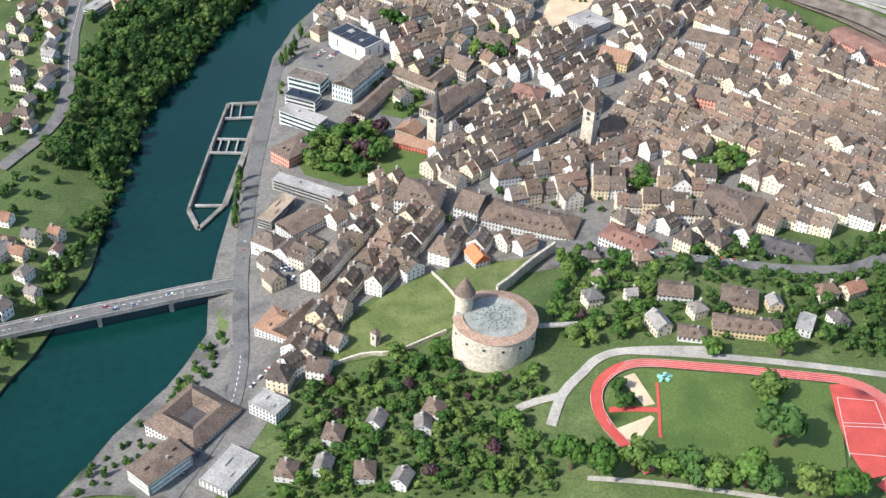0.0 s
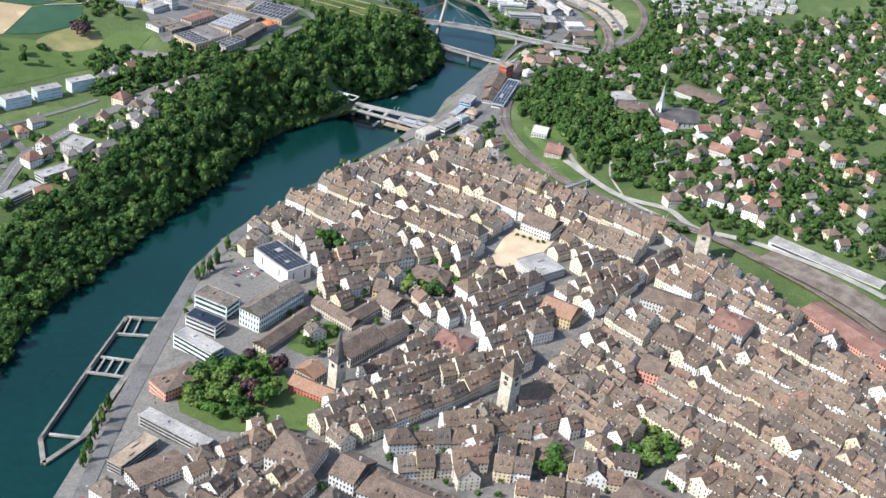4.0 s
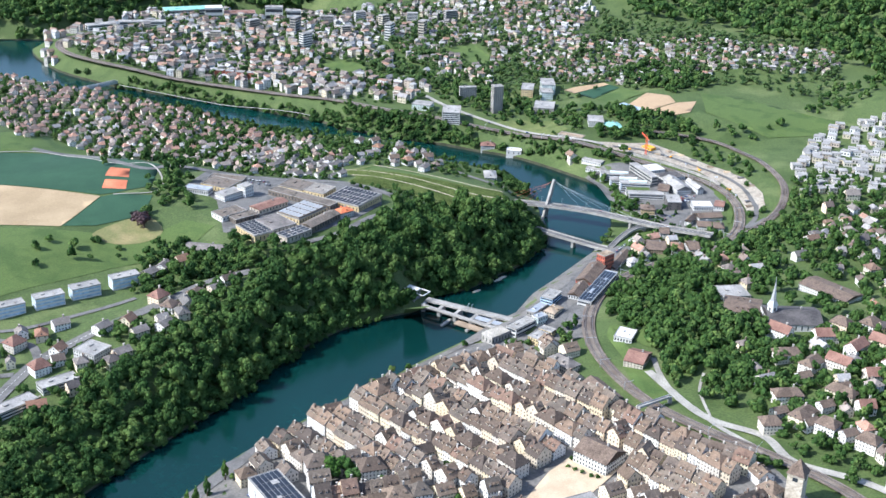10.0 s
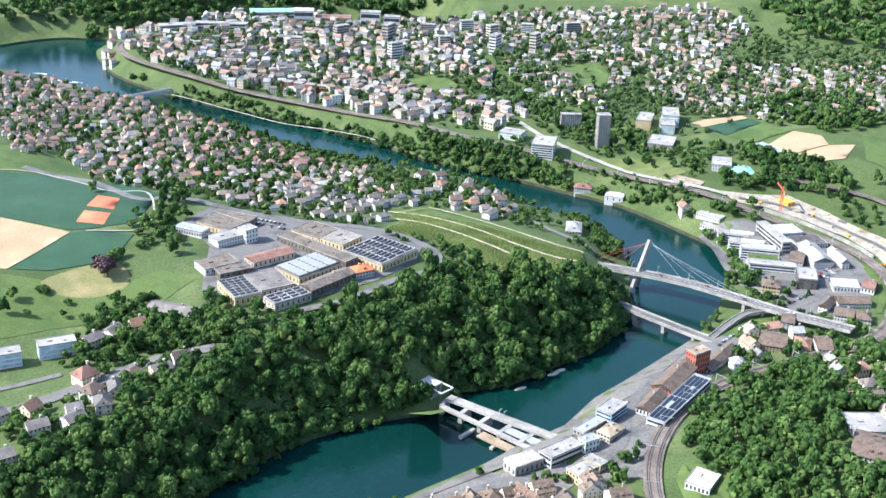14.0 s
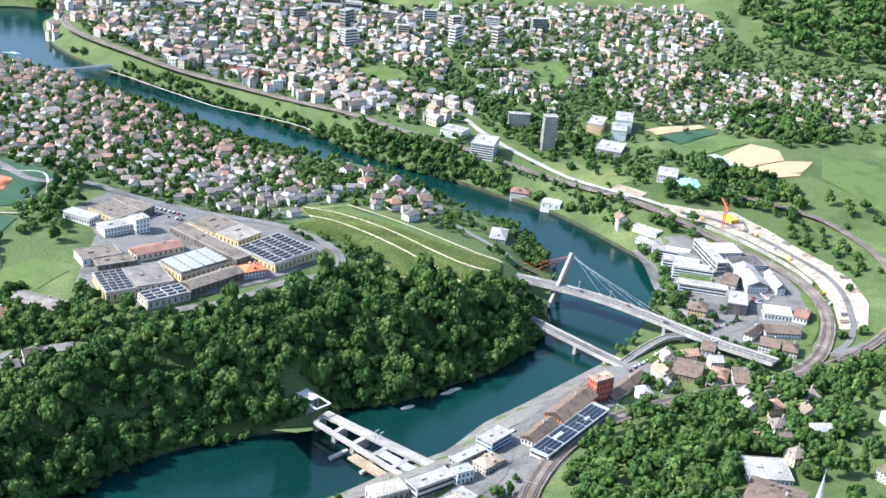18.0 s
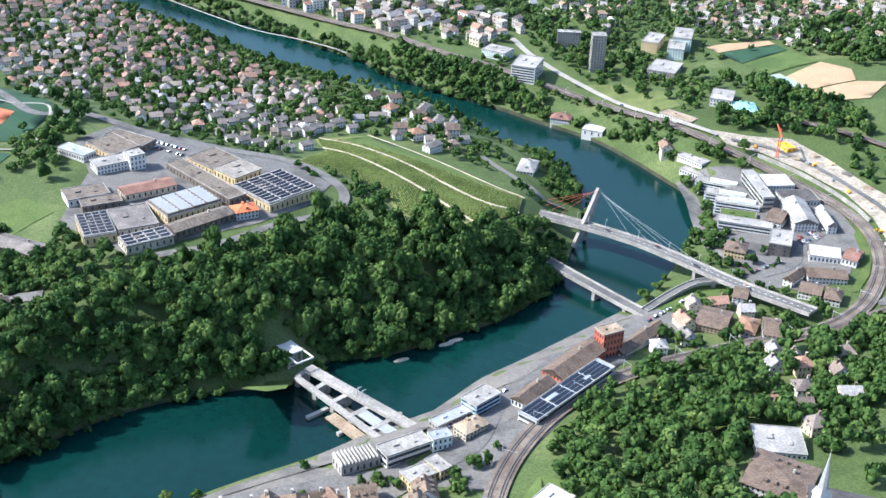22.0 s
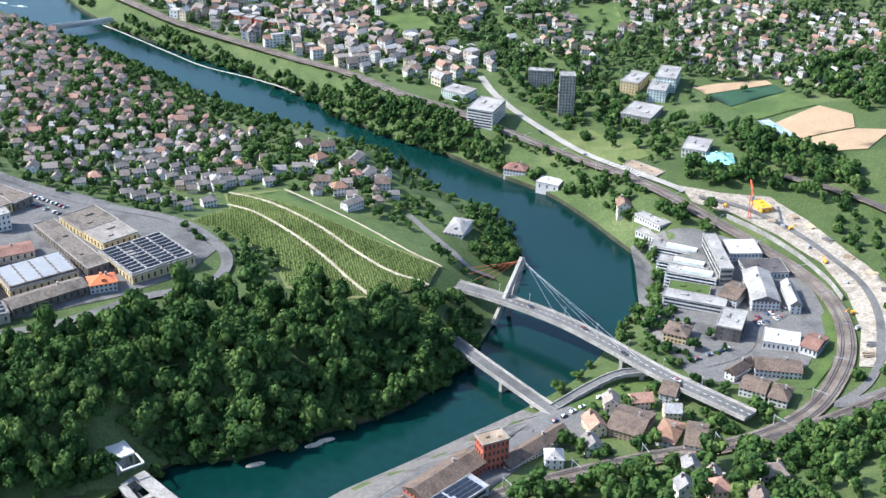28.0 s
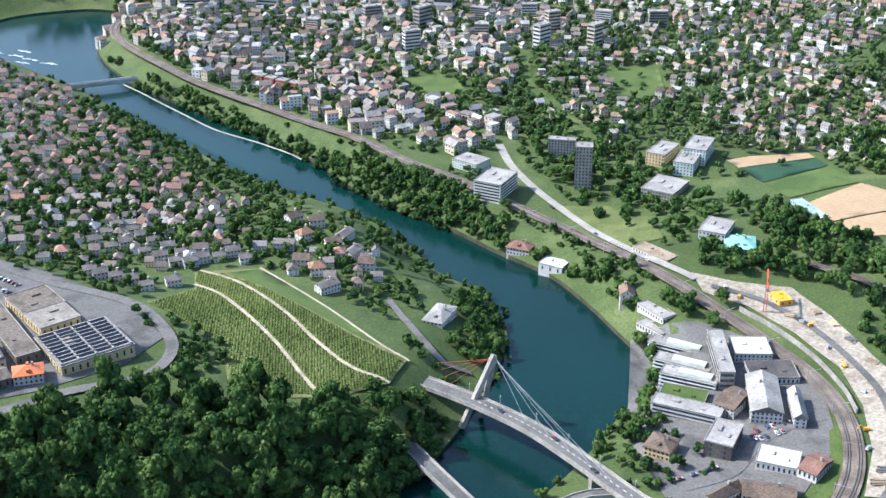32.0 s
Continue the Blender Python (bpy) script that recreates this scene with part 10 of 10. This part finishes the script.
car_row(*[(68.9, 166.3), (72, 169.6)], 6, 22, False, "on the works street", 0.16)
car_row(*[(57.5, 150.3), (61.9, 158.1)], 7, 23, False, "at the bridge ramp", 0.14)
car_row(*[(-21.1, 10.9), (-19.4, 18.7)], 5, 24, False, "on the quay road", 0.16)
car_row(*[(-17.7, 25.7), (-15.4, 36)], 6, 25, False, "on the quay road", 0.16)
car_row(*[(-28.6, -6.1), (-23.9, 0.3)], 6, 26, False, "on the quay road", 0.16)
for u, side in ((0.2, 0.3), (0.35, -0.35), (0.48, 0.3), (0.52, -0.3), (0.6, -0.35), (0.75, 0.3)):
    car(-46 + 26 * u, 20.0 + 2.2 * u + side * 1.2, 1.6 + 0.13 * math.sin(math.pi * u) + 0.03, 0.085, "on the road bridge")
for x, y, z in ((50.5, 169.6, 3.2), (57.0, 166.9, 3.3), (62.0, 163.2, 3.4), (68.0, 159.6, 3.6)):
    car(x, y, z + 0.03, -0.5, "on the motorway bridge")
for x, y in [(38.5, 220.2), (46.7, 214), (51.2, 210.1), (55.3, 206.3)]:
    car(x, y, gz(x, y) + 0.16, -0.6, "on the main road")


def boat(x, y, size, rot):
    s = Shape()
    s.add([(-0.5, -0.15, 0), (0.3, -0.15, 0), (0.6, 0, 0.02), (0.3, 0.15, 0), (-0.5, 0.15, 0), (-0.5, -0.18, 0.12), (0.3, -0.18, 0.12), (0.68, 0, 0.14), (0.3, 0.18, 0.12), (-0.5, 0.18, 0.12)],
          [(0, 1, 6, 5), (1, 2, 7, 6), (2, 3, 8, 7), (3, 4, 9, 8), (4, 0, 5, 9), (5, 6, 7, 8, 9)])
    o = thing("boat", s.mesh("boat", WHITE), "small pale moored river boat", "boat", Matrix.LocRotScale((x, y, 0.02), Euler((0, 0, rot)), (size,) * 3), "moored boats")
    c = Shape()
    c.box(-0.1, 0, 0.1, 0.4, 0.2, 0.14)
    part("cover", c.mesh("cover", BLUE_GLASS), o)


for k, (x, y) in enumerate([(25.93, 215.11), (27.47, 214.38), (29.21, 213.49), (30.63, 212.75), (32.20, 212.07), (33.86, 211.67)] + [(-33.62, 36.40), (-34.12, 34.80), (-34.62, 33.23), (-33.29, 38.31)]):
    boat(x, y, 0.9, 0.2 * k)
for k, (x, y) in enumerate([(32.65, 137.64), (36.52, 142.26), (37.28, 143.37)]):
    s = Shape()
    s.tube(0, 0, -0.3, 0.9, 0.12, 0.6, 9)
    thing("bank_stones", s.mesh("bank_stones", STONE), "pale stones and gravel spit at the river bank", "stones", Matrix.LocRotScale((x, y, 0), Euler((0, 0, 0.7)), (1.4, 0.45, 1)))


# ---------------------------------------------------------------- markings and lamps on the roads
def lane_marks(name, points, lift, label, level=None, shift=0.0):
    """A dashed white line along a road."""
    line, n, z = ribbon(points, 1.0, lift, 0.4, level)
    s = Shape()
    for i in range(0, len(line) - 1, 2):
        a, b = line[i] + n[i] * 2 * shift, line[i + 1] + n[i + 1] * 2 * shift
        c = n[i] * 0.09
        s.add([(*(a - c), z[i]), (*(a + c), z[i]), (*(b + c), z[i + 1]), (*(b - c), z[i + 1])], [(3, 2, 1, 0)])
    tagged(setting(name, s.mesh(name, WHITE), label, "road marking"), kind="stuff")


lane_marks("lane_marking", [(-28, -5), (-23.3, 0.9), (-20.8, 7.8), (-19.4, 16.5), (-18, 24.7), (-16, 33.7), (-13.2, 45), (-9.7, 56.9), (-5.2, 72)], 0.2, "dashed white lane line on the quay road")
lane_marks("lane_marking", [(-20.2, 12), (-18.9, 17), (-17.6, 24.7), (-15.7, 33)], 0.2, "dashed white lane line at the bridgehead", shift=0.45)
lane_marks("lane_marking", [(-50, 19.5), (-44.5, 20.2), (-33, 21.2), (-22.5, 22.3)], 0.0, "dashed white lane line on the bridge", (1.545, 1.645, 1.795, 1.745))
lane_marks("lane_marking", [(47, 170.7), (54, 168.2), (60, 164.8), (66, 161), (75.5, 155.6)], 0.0, "dashed white lane line on the motorway bridge", (3.15, 3.25, 3.35, 3.45, 3.94))
lane_marks("lane_marking", [(-34.9, 69.5), (-34.2, 78.6), (-32.5, 88), (-31, 95.9), (-29, 102.4), (-24.8, 107.2), (-18.2, 114.3), (-10.3, 123.5)], 0.2, "dashed white lane line on the southern main road")


def street_lamp(x, y, z, turn, tall=1.1):
    s = Shape()
    s.tube(0, 0, 0, 0.035, tall, 0.02, 6)
    root = thing("street_lamp", s.mesh("street_lamp", METAL), "slim grey street lamp on the bridge", "street lamp", pose(x, y, z, rz=turn), "bridge lamps")
    arm = Shape()
    arm.beam((0, 0, tall), (0.32, 0, tall + 0.06), 0.03)
    part("arm", arm.mesh("arm", METAL), root)
    head = Shape()
    head.box(0.38, 0, tall + 0.04, 0.18, 0.08, 0.04)
    part("lamp_head", head.mesh("lamp_head", CONCRETE), root)


for qx, qy, qz in ((46.2, 171.9, 3.1), (50, 170.7, 3.2), (54.4, 169, 3.25), (58.4, 166.7, 3.3), (62.2, 164.4, 3.35), (66.2, 161.9, 3.4), (70.4, 159.5, 3.65)):
    street_lamp(qx, qy, qz, -60)
for qx, qy in ((-46, 19), (-39, 19.7), (-32, 20.3), (-25, 21.1)):
    street_lamp(qx, qy, 1.72, 95)

# ---------------------------------------------------------------- footbridge over the railway
def railway_footbridge():
    (ax, ay), (bx, by) = [(51.9, 90.8), (56.6, 93.8)]
    z = max(gz(ax, ay), gz(bx, by)) + 1.0
    s = Shape()
    s.beam((ax, ay, z), (bx, by, z), 0.55, 0.14)
    root = thing("footbridge", s.mesh("footbridge", CONCRETE), "narrow pale footbridge over the railway cutting", "footbridge")
    side = Vector((by - ay, ax - bx, 0)).normalized() * 0.25
    for k in (-1, 1):
        r = Shape()
        r.beam((ax + k * side.x, ay + k * side.y, z + 0.15), (bx + k * side.x, by + k * side.y, z + 0.15), 0.04, 0.16)
        part("railing", r.mesh("railing", METAL), root)
    for x, y in ((ax, ay), (bx, by)):
        r = Shape()
        r.box(x, y, gz(x, y) - 0.2, 0.5, 0.5, z - gz(x, y) + 0.15)
        part("abutment", r.mesh("abutment", CONCRETE), root)


railway_footbridge()
